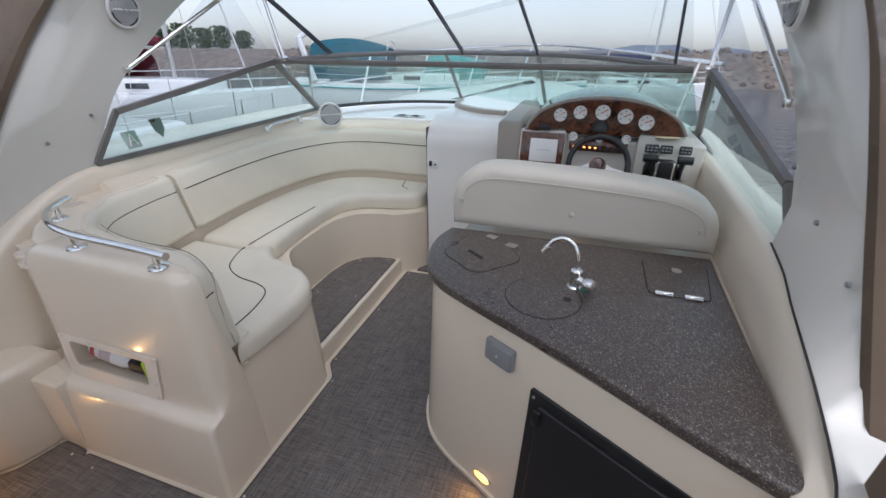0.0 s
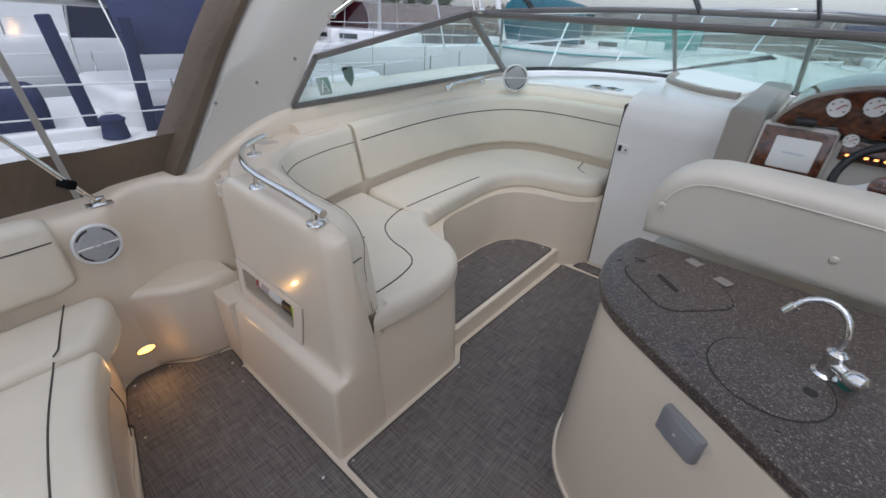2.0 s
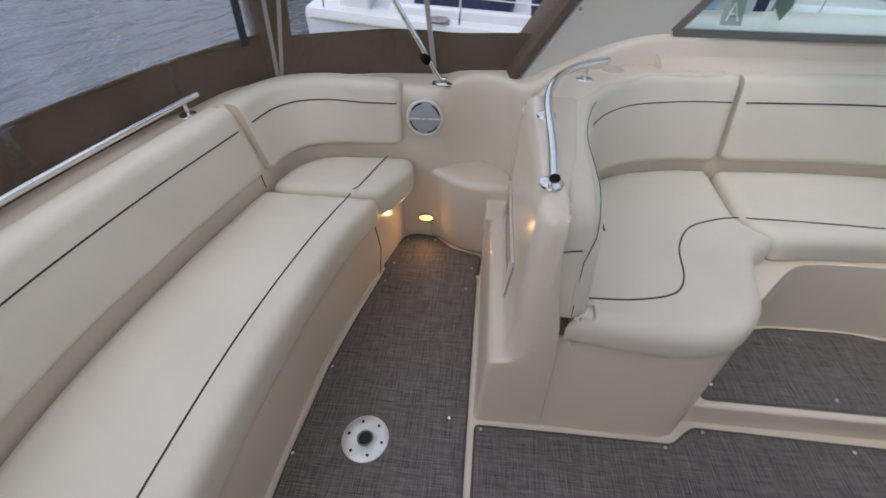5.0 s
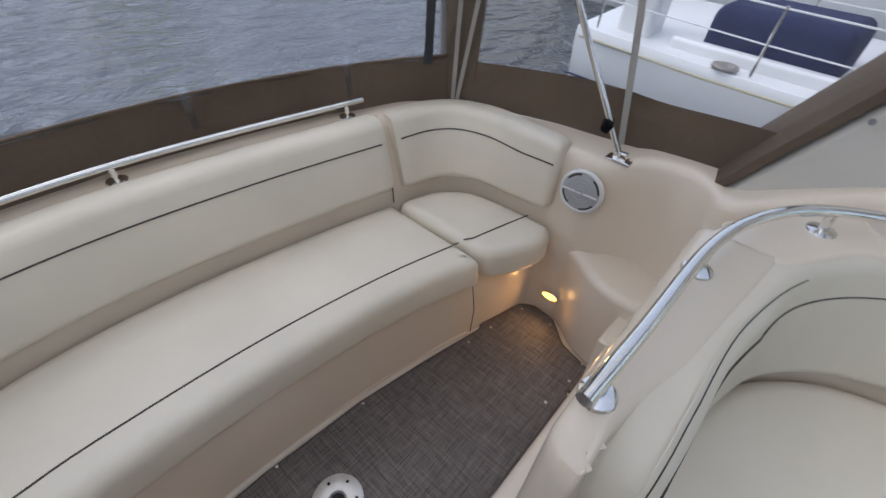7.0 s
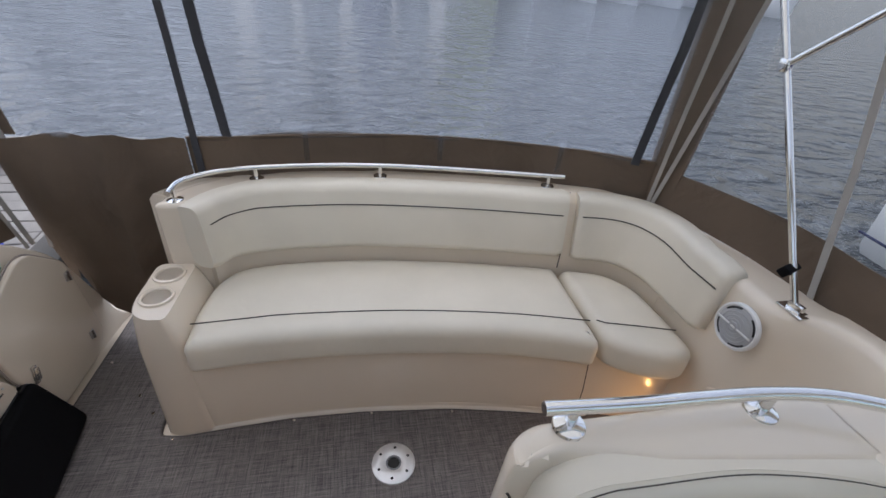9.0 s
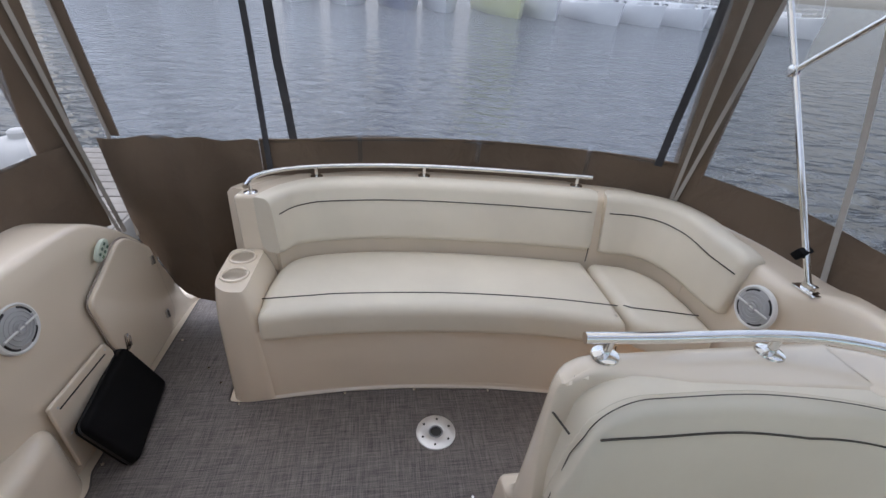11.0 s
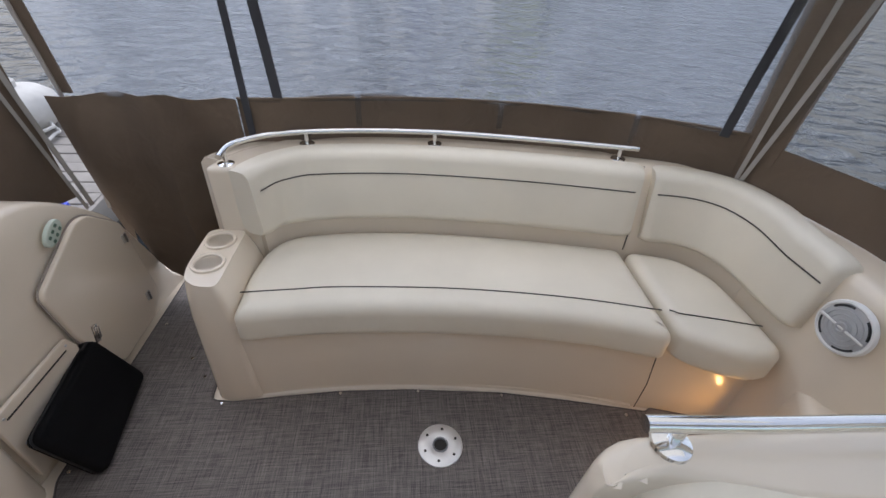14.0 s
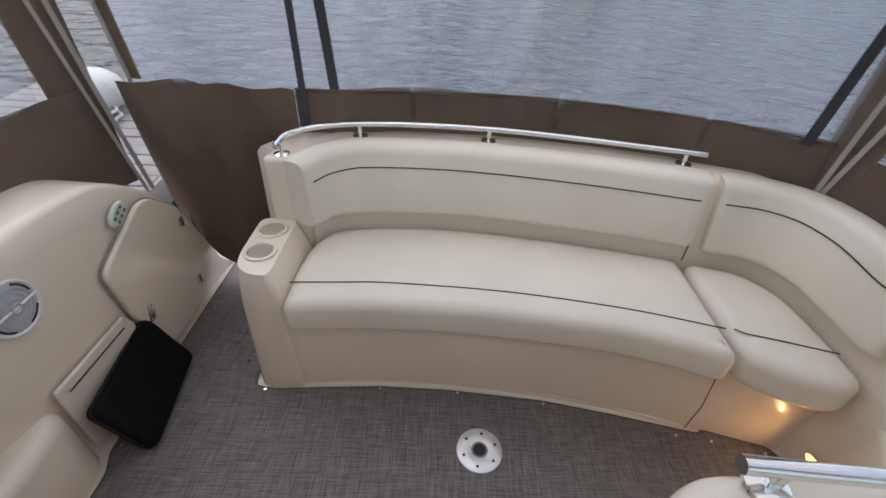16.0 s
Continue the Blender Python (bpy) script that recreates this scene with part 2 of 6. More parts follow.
def resample(pts, n):
    s = spline(pts, 0.02)
    L = [0]
    for a, b in zip(s, s[1:]):
        L.append(L[-1] + (b - a).length)
    out = []
    for i in range(n):
        d = L[-1] * i / (n - 1)
        j = min(len(s) - 2, max(0, next((q for q in range(len(L)) if L[q] >= d), 1) - 1))
        f = (d - L[j]) / max(1e-9, L[j + 1] - L[j])
        out.append(s[j].lerp(s[j + 1], min(1, f)))
    return out


def loft(rings, closed=True, cap=True):
    bm = bmesh.new()
    vs = [[bm.verts.new(p) for p in r] for r in rings]
    n = len(vs[0])
    for a, b in zip(vs, vs[1:]):
        for i in range(n if closed else n - 1):
            j = (i + 1) % n
            bm.faces.new((a[i], a[j], b[j], b[i]))
    if cap and closed:
        bm.faces.new(vs[0])
        bm.faces.new(vs[-1])
    return bm


def inward(poly, d):
    """Offset a closed plan outline by d towards its inside."""
    n = len(poly)
    area = sum(poly[i][0] * poly[(i + 1) % n][1] - poly[(i + 1) % n][0] * poly[i][1] for i in range(n))
    s = 1 if area > 0 else -1
    out = []
    for i in range(n):
        a, b, c = poly[i - 1], poly[i], poly[(i + 1) % n]
        d1 = Vector((b[0] - a[0], b[1] - a[1])).normalized()
        d2 = Vector((c[0] - b[0], c[1] - b[1])).normalized()
        n1, n2 = Vector((-d1.y, d1.x)), Vector((-d2.y, d2.x))
        m = n1 + n2
        m = m.normalized() if m.length > 1e-6 else n1
        k = min(1.6, 1 / max(0.35, m.dot(n1)))
        out.append(Vector((b[0] + s * m.x * d * k, b[1] + s * m.y * d * k)))
    for _ in range(60 if d > 0 else 0):
        folded = False
        for i in range(n):
            j = (i + 1) % n
            e = out[j] - out[i]
            if e.x * (poly[j][0] - poly[i][0]) + e.y * (poly[j][1] - poly[i][1]) < 0:
                out[i] = out[j] = (out[i] + out[j]) / 2
                folded = True
        if not folded:
            break
    return [(p.x, p.y) for p in out]


def slab(outline, z0, z1, r=0.0, rb=0.0, seg=4):
    """A plan outline raised from z0 to z1, with its upper edge rounded by r and its lower by rb."""
    rings = []
    steps = []
    if rb:
        steps += [(rb * (1 - math.sin(a)), z0 + rb * (1 - math.cos(a))) for a in [math.pi / 2 * i / seg for i in range(seg + 1)]]
    else:
        steps.append((0, z0))
    if r:
        steps += [(r * (1 - math.cos(a)), z1 - r * (1 - math.sin(a))) for a in [math.pi / 2 * i / seg for i in range(seg + 1)]]
    else:
        steps.append((0, z1))
    for d, z in steps:
        rings.append([(x, y, z) for x, y in (inward(outline, d) if d else outline)])
    if r:
        rings.append([(x, y, z1) for x, y in inward(outline, r + 0.008)])
    if len(outline) < 9:
        return loft(rings)
    bm = loft(rings, cap=False)
    bmesh.ops.remove_doubles(bm, verts=bm.verts[:], dist=0.0004)
    rim = [e for e in bm.edges if e.is_boundary]
    for z in (z0, z1):
        ring = [e for e in rim if abs(e.verts[0].co.z - z) < 1e-5 and abs(e.verts[1].co.z - z) < 1e-5]
        if ring:
            bmesh.ops.triangle_fill(bm, use_beauty=True, use_dissolve=False, edges=ring, normal=(0, 0, 1))
    return bm


def soften(outline, rounds=3, step=0.02):
    """Resample a plan outline evenly and ease its corners."""
    P = [Vector((p[0], p[1])) for p in outline]
    pts = []
    for a, c in zip(P, P[1:] + P[:1]):
        k = max(1, round((c - a).length / step))
        pts += [a.lerp(c, j / k) for j in range(k)]
    for _ in range(rounds):
        pts = [(pts[i - 1] + pts[i] * 2 + pts[(i + 1) % len(pts)]) / 4 for i in range(len(pts))]
    return [(p.x, p.y) for p in pts]


def rounded(outline, r, seg=5):
    """Round the corners of a plan outline."""
    out = []
    n = len(outline)
    for i in range(n):
        a, b, c = Vector(outline[i - 1]).xy, Vector(outline[i]).xy, Vector(outline[(i + 1) % n]).xy
        k = min(r, (a - b).length * 0.45, (c - b).length * 0.45)
        p, q = b + (a - b).normalized() * k, b + (c - b).normalized() * k
        for j in range(seg + 1):
            t = j / seg
            out.append(tuple(p * (1 - t) ** 2 + b * 2 * t * (1 - t) + q * t * t))
    return out


def circle(cx, cy, r, n=24):
    return [(cx + r * math.cos(2 * math.pi * i / n), cy + r * math.sin(2 * math.pi * i / n)) for i in range(n)]


def holed(outline, holes, z0, z1, r=0.0):
    """A slab with round or shaped holes through it."""
    bm = bmesh.new()
    tops, bots = [], []
    for loop in [outline] + holes:
        t = [bm.verts.new((x, y, z1)) for x, y in loop]
        b = [bm.verts.new((x, y, z0)) for x, y in loop]
        n = len(t)
        for i in range(n):
            bm.faces.new((t[i], t[(i + 1) % n], b[(i + 1) % n], b[i]))
        tops.append(t)
        bots.append(b)
    for group in (tops, bots):
        edges = []
        for v in group:
            for i in range(len(v)):
                edges.append(bm.edges.get((v[i], v[(i + 1) % len(v)])))
        bmesh.ops.triangle_fill(bm, use_beauty=True, use_dissolve=False, edges=edges)
    return bm


def tube(pts, r, n=10, cap=True):
    P = [Vector(p) for p in pts]
    rings = []
    up = None
    for i, p in enumerate(P):
        t = ((P[i + 1] - p) if i == 0 else (p - P[i - 1]) if i == len(P) - 1 else (P[i + 1] - P[i - 1])).normalized()
        if up is None:
            up = t.orthogonal().normalized()
        up = (up - t * up.dot(t)).normalized()
        s = t.cross(up)
        rings.append([p + (up * math.cos(2 * math.pi * j / n) + s * math.sin(2 * math.pi * j / n)) * r for j in range(n)])
    return loft(rings, cap=cap)


def sweep(path, profile, closed=True, cap=True, taper=None):
    """Carry a profile of (offset to the path's left, height) along a plan path."""
    P = [Vector((p[0], p[1])) for p in path]
    rings = []
    for i, p in enumerate(P):
        a, b = P[max(0, i - 1)], P[min(len(P) - 1, i + 1)]
        t = (b - a).normalized()
        nrm = Vector((-t.y, t.x))
        prof = taper(i / (len(P) - 1), profile) if taper else profile
        rings.append([(p.x + nrm.x * o, p.y + nrm.y * o, z) for o, z in prof])
    return loft(rings, closed, cap)


def roundrect(o0, o1, z0, z1, r, seg=4, lean=0.0):
    """A rounded rectangle as a profile; lean: offset that its top gains over its foot."""
    pts = []
    for cx, cz, a0 in ((o1 - r, z1 - r, 0), (o0 + r, z1 - r, 90), (o0 + r, z0 + r, 180), (o1 - r, z0 + r, 270)):
        for j in range(seg + 1):
            a = radians(a0 + 90 * j / seg)
            z = cz + r * math.sin(a)
            pts.append((cx + r * math.cos(a) + lean * (z - z0) / (z1 - z0), z))
    return pts


def box(c, s, r=0.0, m=None, seg=2):
    bm = bmesh.new()
    bmesh.ops.create_cube(bm, size=1)
    bmesh.ops.scale(bm, verts=bm.verts[:], vec=s)
    if r:
        bmesh.ops.bevel(bm, geom=bm.edges[:], offset=r, segments=seg, profile=0.5, affect="EDGES")
    bmesh.ops.transform(bm, verts=bm.verts[:], matrix=Matrix.Translation(c) @ (m or Matrix()))
    return bm


def lathe(profile, at, axis=(0, 0, 1), n=28):
    """Turn a profile of (radius, height) about an axis through at."""
    q = Vector((0, 0, 1)).rotation_difference(Vector(axis).normalized()).to_matrix()
    rings = [[Vector(at) + q @ Vector((r * math.cos(2 * math.pi * j / n), r * math.sin(2 * math.pi * j / n), h)) for j in range(n)] for r, h in profile]
    return loft(rings)


def join(*bms):
    out = bmesh.new()
    for b in bms:
        me = bpy.data.meshes.new("t")
        b.to_mesh(me)
        b.free()
        out.from_mesh(me)
        bpy.data.meshes.remove(me)
    return out


def placed(bm, m):
    bmesh.ops.transform(bm, verts=bm.verts[:], matrix=m)
    return bm


def facing(at, normal, up=(0, 0, 1)):
    """A pose whose x runs along a wall, y up it and z out of it."""
    z = Vector(normal).normalized()
    x = Vector(up).cross(z).normalized()
    y = z.cross(x)
    return Matrix(((x.x, y.x, z.x, at[0]), (x.y, y.y, z.y, at[1]), (x.z, y.z, z.z, at[2]), (0, 0, 0, 1)))


# ---- cockpit sole ----
sole = [(-2.3, -0.6), (-2.0, -0.75), (0.37, -0.75), (0.62, 0.4), (0.62, 3.4), (-2.3, 3.4)]
solo("floor", slab(sole, -0.06, -0.004), GEL, "cream moulded cockpit sole under the mats", "floor", kind="structure")


def mat_piece(name, outline, z, label):
    t = thing(name, (outline[0][0], outline[0][1], z), label, "floor mat", "cockpit mats")
    part("mat_sheet", slab(outline, z - 0.002, z + 0.006, 0.003, seg=2), MAT, t)
    ring = inward(outline, 0.006)
    part("edge_binding", tube([(x, y, z + 0.005) for x, y in ring + ring[:1]], 0.003, 6), BIND, t, "dark bound edge")
    return t


SNAP = finish(lathe([(0.0, 0.009), (0.006, 0.009), (0.008, 0.006), (0.008, 0.0)], (0, 0, 0), n=10), STEEL)


def snap(parent, x, y, z):
    ob = new("snap_fastener", SNAP)
    ob.parent = parent
    ob.location = Vector((x, y, z)) - BASE[parent.name]


aft_front = [(-0.10, 0.06), (-0.16, 0.078), (-0.35, 0.062), (-0.58, 0.048), (-0.86, 0.053), (-1.25, 0.086), (-1.53, 0.136), (-1.83, 0.20)]
m_aft = mat_piece("floor_mat", rounded([(-1.868, 0.205), (-1.845, 0.222), *[(x, y + 0.02) for x, y in reversed(aft_front[1:-1])], (-0.075, 0.085), (-0.07, 0.03), (-0.07, -0.7), (0.315, -0.7), (0.33, 0.38), (0.30, 0.45), (0.30, 0.685), (-1.10, 0.685), (-1.82, 0.69), (-1.835, 0.675), (-1.85, 0.70), (-1.985, 0.705), (-2.03, 0.545), (-2.125, 0.44), (-2.135, 0.33), (-2.1, 0.27)], 0.02), 0.0, "grey-brown woven vinyl mat before the aft sofa")
m_fwd = mat_piece("floor_mat", rounded([(-1.07, 0.71), (0.30, 0.70), (0.30, 0.80), (-0.16, 1.06), (-0.30, 1.13), (-0.43, 1.24), (-0.48, 1.40), (-0.47, 1.62), (-0.47, 2.58), (-1.12, 2.56), (-1.14, 1.50), (-1.07, 1.41)], 0.02), 0.0, "grey-brown woven vinyl mat in the central walkway")
m_sill = mat_piece("floor_mat", rounded([(-1.06, 2.60), (-0.50, 2.60), (-0.50, 2.69), (-1.03, 2.69)], 0.015), 0.0, "narrow woven mat strip at the cabin door")
m_plat = mat_piece("floor_mat", rounded([(-1.19, 1.505), (-1.27, 1.53), (-1.52, 1.76), (-1.548, 1.90), (-1.548, 2.20), (-1.515, 2.37), (-1.43, 2.475), (-1.32, 2.515), (-1.185, 2.53)], 0.03), 0.11, "grey-brown woven mat on the raised foot platform")
for px, py in ((-1.735, 0.64), (-1.08, 0.617), (-1.25, 0.125), (-0.58, 0.085), (-0.01, -0.02), (0.076, -0.12), (0.27, -0.33), (0.30, 0.355), (-1.75, 0.24), (-0.12, 0.11), (-0.9, 0.09), (-0.3, 0.66)):
    snap(m_aft, px, py, 0.004)
for px, py in ((-1.05, 0.735), (-1.05, 1.38), (-1.12, 1.53), (-1.10, 2.03), (-0.52, 1.36), (-1.09, 2.52), (-0.5, 2.2), (-0.28, 1.16)):
    snap(m_fwd, px, py, 0.004)
for px, py in ((-2.07, 0.30), (-2.08, 0.45), (-1.88, 0.26), (-1.88, 0.66), (-1.99, 0.66)):
    snap(m_aft, px, py, 0.004)
for px, py in ((-1.23, 1.98), (-1.49, 1.95), (-1.25, 1.56), (-1.24, 2.49), (-1.43, 2.42)):
    snap(m_plat, px, py, 0.114)

# ---- port side: liner, coaming, hull ----
# stations along the boat: y, inner wall x, top z, outer edge x
port_st = [(-0.50, -1.95, 0.815, -2.55), (-0.38, -2.06, 0.815, -2.60), (-0.22, -2.14, 0.812, -2.62), (-0.05, -2.165, 0.81, -2.64), (0.2, -2.165, 0.81, -2.66), (0.44, -2.165, 0.81, -2.66), (0.49, -2.185, 0.815, -2.66), (0.54, -2.225, 0.83, -2.66), (0.62, -2.255, 0.84, -2.66),
           (0.70, -2.25, 0.845, -2.66), (0.77, -2.20, 0.845, -2.66), (0.81, -2.14, 0.842, -2.66), (0.86, -2.12, 0.855, -2.66), (0.98, -2.15, 0.92, -2.66), (1.15, -2.17, 1.00, -2.66), (1.33, -2.18, 1.045, -2.66), (1.6, -2.18, 1.05, -2.66), (2.2, -2.20, 1.05, -2.65), (2.8, -2.19, 1.045, -2.62), (3.1, -2.19, 1.04, -2.60), (3.45, -2.19, 1.03, -2.56)]


def stations(st, step=0.035):
    """Stations of a boat side, faired between the given ones."""
    sm = spline([(y, xi, zt) for y, xi, zt, xo in st], step)
    return [(p.x, p.y, p.z, float(np.interp(p.x, [q[0] for q in st], [q[3] for q in st]))) for p in sm]


rings = []
for y, xi, zt, xo in stations(port_st):
    lean = 0.03 + 0.04 * min(1, max(0, (y - 0.85) / 0.3))
    rings.append([(xi + lean, y, -0.02), (xi + lean, y, 0.40), (xi + 0.012, y, zt - 0.10), (xi + 0.004, y, zt - 0.03), (xi - 0.006, y, zt - 0.012), (xi - 0.022, y, zt - 0.002), (xi - 0.05, y, zt), (xo + 0.12, y, zt + 0.012), (xo + 0.03, y, zt - 0.01), (xo, y, zt - 0.06), (xo + 0.02, y, zt - 0.16), (xo + 0.12, y, -0.8), (xi - 0.1, y, -0.8)])
wall_port = solo("wall_port", loft(rings), GEL, "cream gelcoat cockpit side with broad coaming top", "boat side", kind="structure", angle=50)

# boarding step block below the hollow
blk = spline([(-2.16, 0.36, 0), (-2.125, 0.435, 0), (-2.09, 0.492, 0), (-2.045, 0.55, 0), (-2.015, 0.62, 0), (-2.0, 0.70, 0), (-2.0, 0.83, 0)], 0.02)
solo("boarding_step", slab([(p.x, p.y) for p in blk] + [(-2.3, 0.83), (-2.3, 0.36)], -0.004, 0.425, 0.035, 0.03, 5), GEL, "rounded cream moulded boarding step in the corner hollow", "step")

# transom liner behind the aft sofa
aft_back = spline([(-0.255, 0.0, 0), (-0.265, -0.12, 0), (-0.30, -0.28, 0), (-0.42, -0.375, 0), (-0.82, -0.405, 0), (-1.32, -0.35, 0), (-1.80, -0.255, 0), (-2.02, -0.20, 0), (-2.115, -0.06, 0), (-2.13, 0.14, 0), (-2.135, 0.33, 0)], 0.03)
liner_path = [p for p in aft_back if p.x < -0.30 and p.y < 0.05]
solo("wall_transom", sweep(liner_path, [(0.006, 0.30), (0.014, 0.57), (0.085, 0.79), (0.115, 0.825), (0.15, 0.835), (0.24, 0.83), (0.27, 0.80), (0.30, 0.0), (0.30, -0.8), (0.012, -0.8)], taper=lambda t, pr: [(o, z - 0.05 * max(0, (t - 0.84) / 0.16) if z > 0.5 else z) for o, z in pr]), GEL, "cream moulded transom top behind the sofa", "boat side", kind="structure", angle=50)

# ---- aft sofa ----
sofa = thing("aft_sofa", (-1.0, 0.0, 0.0), "curved ivory vinyl bench sofa with dark piping on cream base", "sofa")
front = [(p.x, p.y) for p in spline([(x, y, 0) for x, y in aft_front], 0.04)]
base_out = [q for q in front if q[0] < -0.2] + [(-2.02, 0.25), (-2.16, 0.28), (-2.16, -0.2), (-1.8, -0.30), (-0.8, -0.45), (-0.20, -0.35), (-0.20, 0.04)]
part("sofa_base", slab(base_out, -0.004, 0.385, 0.012), GEL, sofa, "cream moulded plinth", angle=45)
part("base_joint", tube([(-1.80, 0.205, 0.01), (-1.775, 0.232, 0.20), (-1.765, 0.215, 0.39)], 0.002, 6), SEAM, sofa)
skirt = [(p.x, p.y) for p in spline([(-0.2, 0.068, 0), (-0.45, 0.052, 0), (-0.66, 0.045, 0), (-0.92, 0.053, 0), (-1.23, 0.085, 0), (-1.53, 0.135, 0), (-1.78, 0.205, 0)], 0.04)]
part("cove", sweep(skirt, [(-0.014, -0.002), (-0.004, 0.006), (-0.001, 0.02), (0.01, 0.02), (0.01, -0.002)]), GEL, sofa)
cf = spline([(-0.262, 0.085, 0), (-0.433, 0.068, 0), (-0.663, 0.06, 0), (-0.922, 0.068, 0), (-1.226, 0.097, 0), (-1.526, 0.148, 0), (-1.772, 0.225, 0)], 0.03)
seat_rear = [p for p in aft_back if -1.785 < p.x and p.y < -0.03]
main = [(p.x, p.y + 0.028) for p in cf] + [(-1.785, -0.255)] + [(p.x, p.y) for p in reversed(seat_rear)] + [(-0.262, -0.02)]
part("seat_cushion", slab(soften(main), 0.355, 0.50, 0.045, 0.03, 5), VINYL, sofa)
weltp = [(-0.266, 0.0, 0), (-0.45, -0.013, 0), (-0.618, -0.022, 0), (-1.03, -0.004, 0), (-1.444, 0.053, 0), (-1.776, 0.13, 0)]
part("piping", tube([(p.x, p.y, 0.501) for p in spline(weltp, 0.04)], 0.0028, 6), WELT, sofa, "dark brown piping")
corner_seat = rounded([(-1.795, 0.245), (-1.795, -0.245), (-2.0, -0.19), (-2.10, -0.06), (-2.115, 0.14), (-2.115, 0.345), (-2.02, 0.36), (-1.90, 0.315)], 0.05)
part("corner_cushion", slab(soften(corner_seat), 0.36, 0.505, 0.045, 0.03, 5), VINYL, sofa)
part("piping", tube([(-1.80, 0.135, 0.506), (-1.83, 0.155, 0.507), (-1.95, 0.185, 0.507), (-2.10, 0.225, 0.506)], 0.0028, 6), WELT, sofa, "dark brown piping")


def back_cushion(name, path, parent, z0, z1, welt_z, lean=0.085, edge=None, upright=None):
    prof = roundrect(-0.035, 0.075, z0, z1, 0.035, 4, lean)

    def taper(t, pr):
        L = sum((Vector(b) - Vector(a)).length for a, b in zip(path, path[1:]))
        e = min(t, 1 - t) * L
        k = min(1.0, max(0.0, e / 0.035))
        k = math.sqrt(1 - (1 - k) ** 2)
        cz = (z0 + z1) / 2
        if edge:
            lo, hi = edge(path[round(t * (len(path) - 1))])
            q = path[round(t * (len(path) - 1))]
            pr = [(o - (upright(q) * lean * (z - z0) / (z1 - z0) if upright else 0), lo + (z - z0) / (z1 - z0) * (hi - lo)) for o, z in pr]
            cz = (lo + hi) / 2
        return [(0.06 + (o - 0.06) * (0.84 + 0.16 * k), cz + (z - cz) * (0.955 + 0.045 * k)) for o, z in pr]
    ob = part(name, sweep(path, prof, taper=taper), VINYL, parent, angle=60)
    wl = []
    for i, p in enumerate(path):
        a, b = Vector(path[max(0, i - 1)]), Vector(path[min(len(path) - 1, i + 1)])
        t = (b - a).normalized()
        t01 = i / (len(path) - 1)
        if 0.004 < t01 < 0.996 and (not edge or edge(p)[1] > welt_z + 0.03):
            o = -0.035 + lean * (1 - (upright(p) if upright else 0)) * (welt_z - z0) / (z1 - z0) - 0.001
            wl.append((p[0] - t.y * o, p[1] + t.x * o, welt_z))
    part("piping", tube(wl, 0.0028, 6), WELT, ob, "dark brown piping")
    return ob


pA = [p for p in aft_back if p.x > -1.800 and p.y < -0.235]
pB = [p for p in aft_back if p.x < -1.812 and p.y < 0.32]
back_cushion("backrest", [(p.x, p.y) for p in pA], sofa, 0.562, 0.84, 0.757, edge=lambda q: (0.562, 0.84), upright=lambda q: 0.7 * min(1, max(0, (q[0] + 0.46) / 0.14)))


def tongue(q):
    """The corner cushion rounds off towards the boarding step."""
    f = 1 - math.sqrt(1 - min(1, max(0, (q[1] - 0.21) / 0.112)) ** 2)
    return 0.55 + 0.05 * f, 0.84 - 0.06 * f


back_cushion("corner_backrest", [(p.x, p.y) for p in spline(pB, 0.015)], sofa, 0.55, 0.84, 0.757, edge=tongue, upright=lambda q: 0.75 * min(1, max(0, (q[1] + 0.15) / 0.3)))
part("backrest_joint", tube([(-1.80, -0.255, 0.49), (-1.803, -0.262, 0.57), (-1.825, -0.33, 0.70), (-1.84, -0.375, 0.83)], 0.0025, 6), WELT, sofa)

# arm with two cup wells
arm = [(-0.075, -0.02), (-0.095, 0.075), (-0.16, 0.094), (-0.265, 0.082), (-0.285, 0.03), (-0.28, -0.12), (-0.30, -0.29), (-0.075, -0.29)]
arm_mid = [(-0.072, -0.045), (-0.088, 0.035), (-0.15, 0.068), (-0.25, 0.075), (-0.272, 0.03), (-0.272, -0.12), (-0.285, -0.29), (-0.072, -0.29)]
arm_top = [(-0.085, -0.06), (-0.10, 0.01), (-0.15, 0.05), (-0.212, 0.054), (-0.22, 0.02), (-0.222, -0.12), (-0.226, -0.29), (-0.085, -0.29)]
cups = [(-0.150, -0.211), (-0.153, -0.072)]
arm_o = thing("sofa_arm", (-0.17, -0.1, 0.0), "cream moulded sofa end with two cup holders", "armrest")
ra, rm, rt = [rounded(q, 0.04) for q in (arm, arm_mid, arm_top)]
blend = lambda q, r, f: [(x1 + (x2 - x1) * f, y1 + (y2 - y1) * f) for (x1, y1), (x2, y2) in zip(q, r)]
part("arm_body", loft([[(x, y, z) for x, y in q] for q, z in ((ra, -0.004), (rm, 0.42), (blend(rm, rt, 0.45), 0.51), (blend(rm, rt, 0.78), 0.553), (blend(rm, rt, 0.93), 0.567), (rt, 0.573))], cap=False), GEL, arm_o, angle=60)
part("arm_top", holed(blend(rm, rt, 0.985), [circle(x, y, 0.046) for x, y in cups], 0.566, 0.574), GEL, arm_o)
for x, y in cups:
    part("cup_holder", lathe([(0.058, 0.574), (0.057, 0.582), (0.050, 0.584), (0.045, 0.58), (0.041, 0.47), (0.034, 0.455), (0.0, 0.45), (0.0, 0.445), (0.0455, 0.445), (0.0458, 0.574)], (x, y, 0)), GEL, arm_o, "round cream cup well")
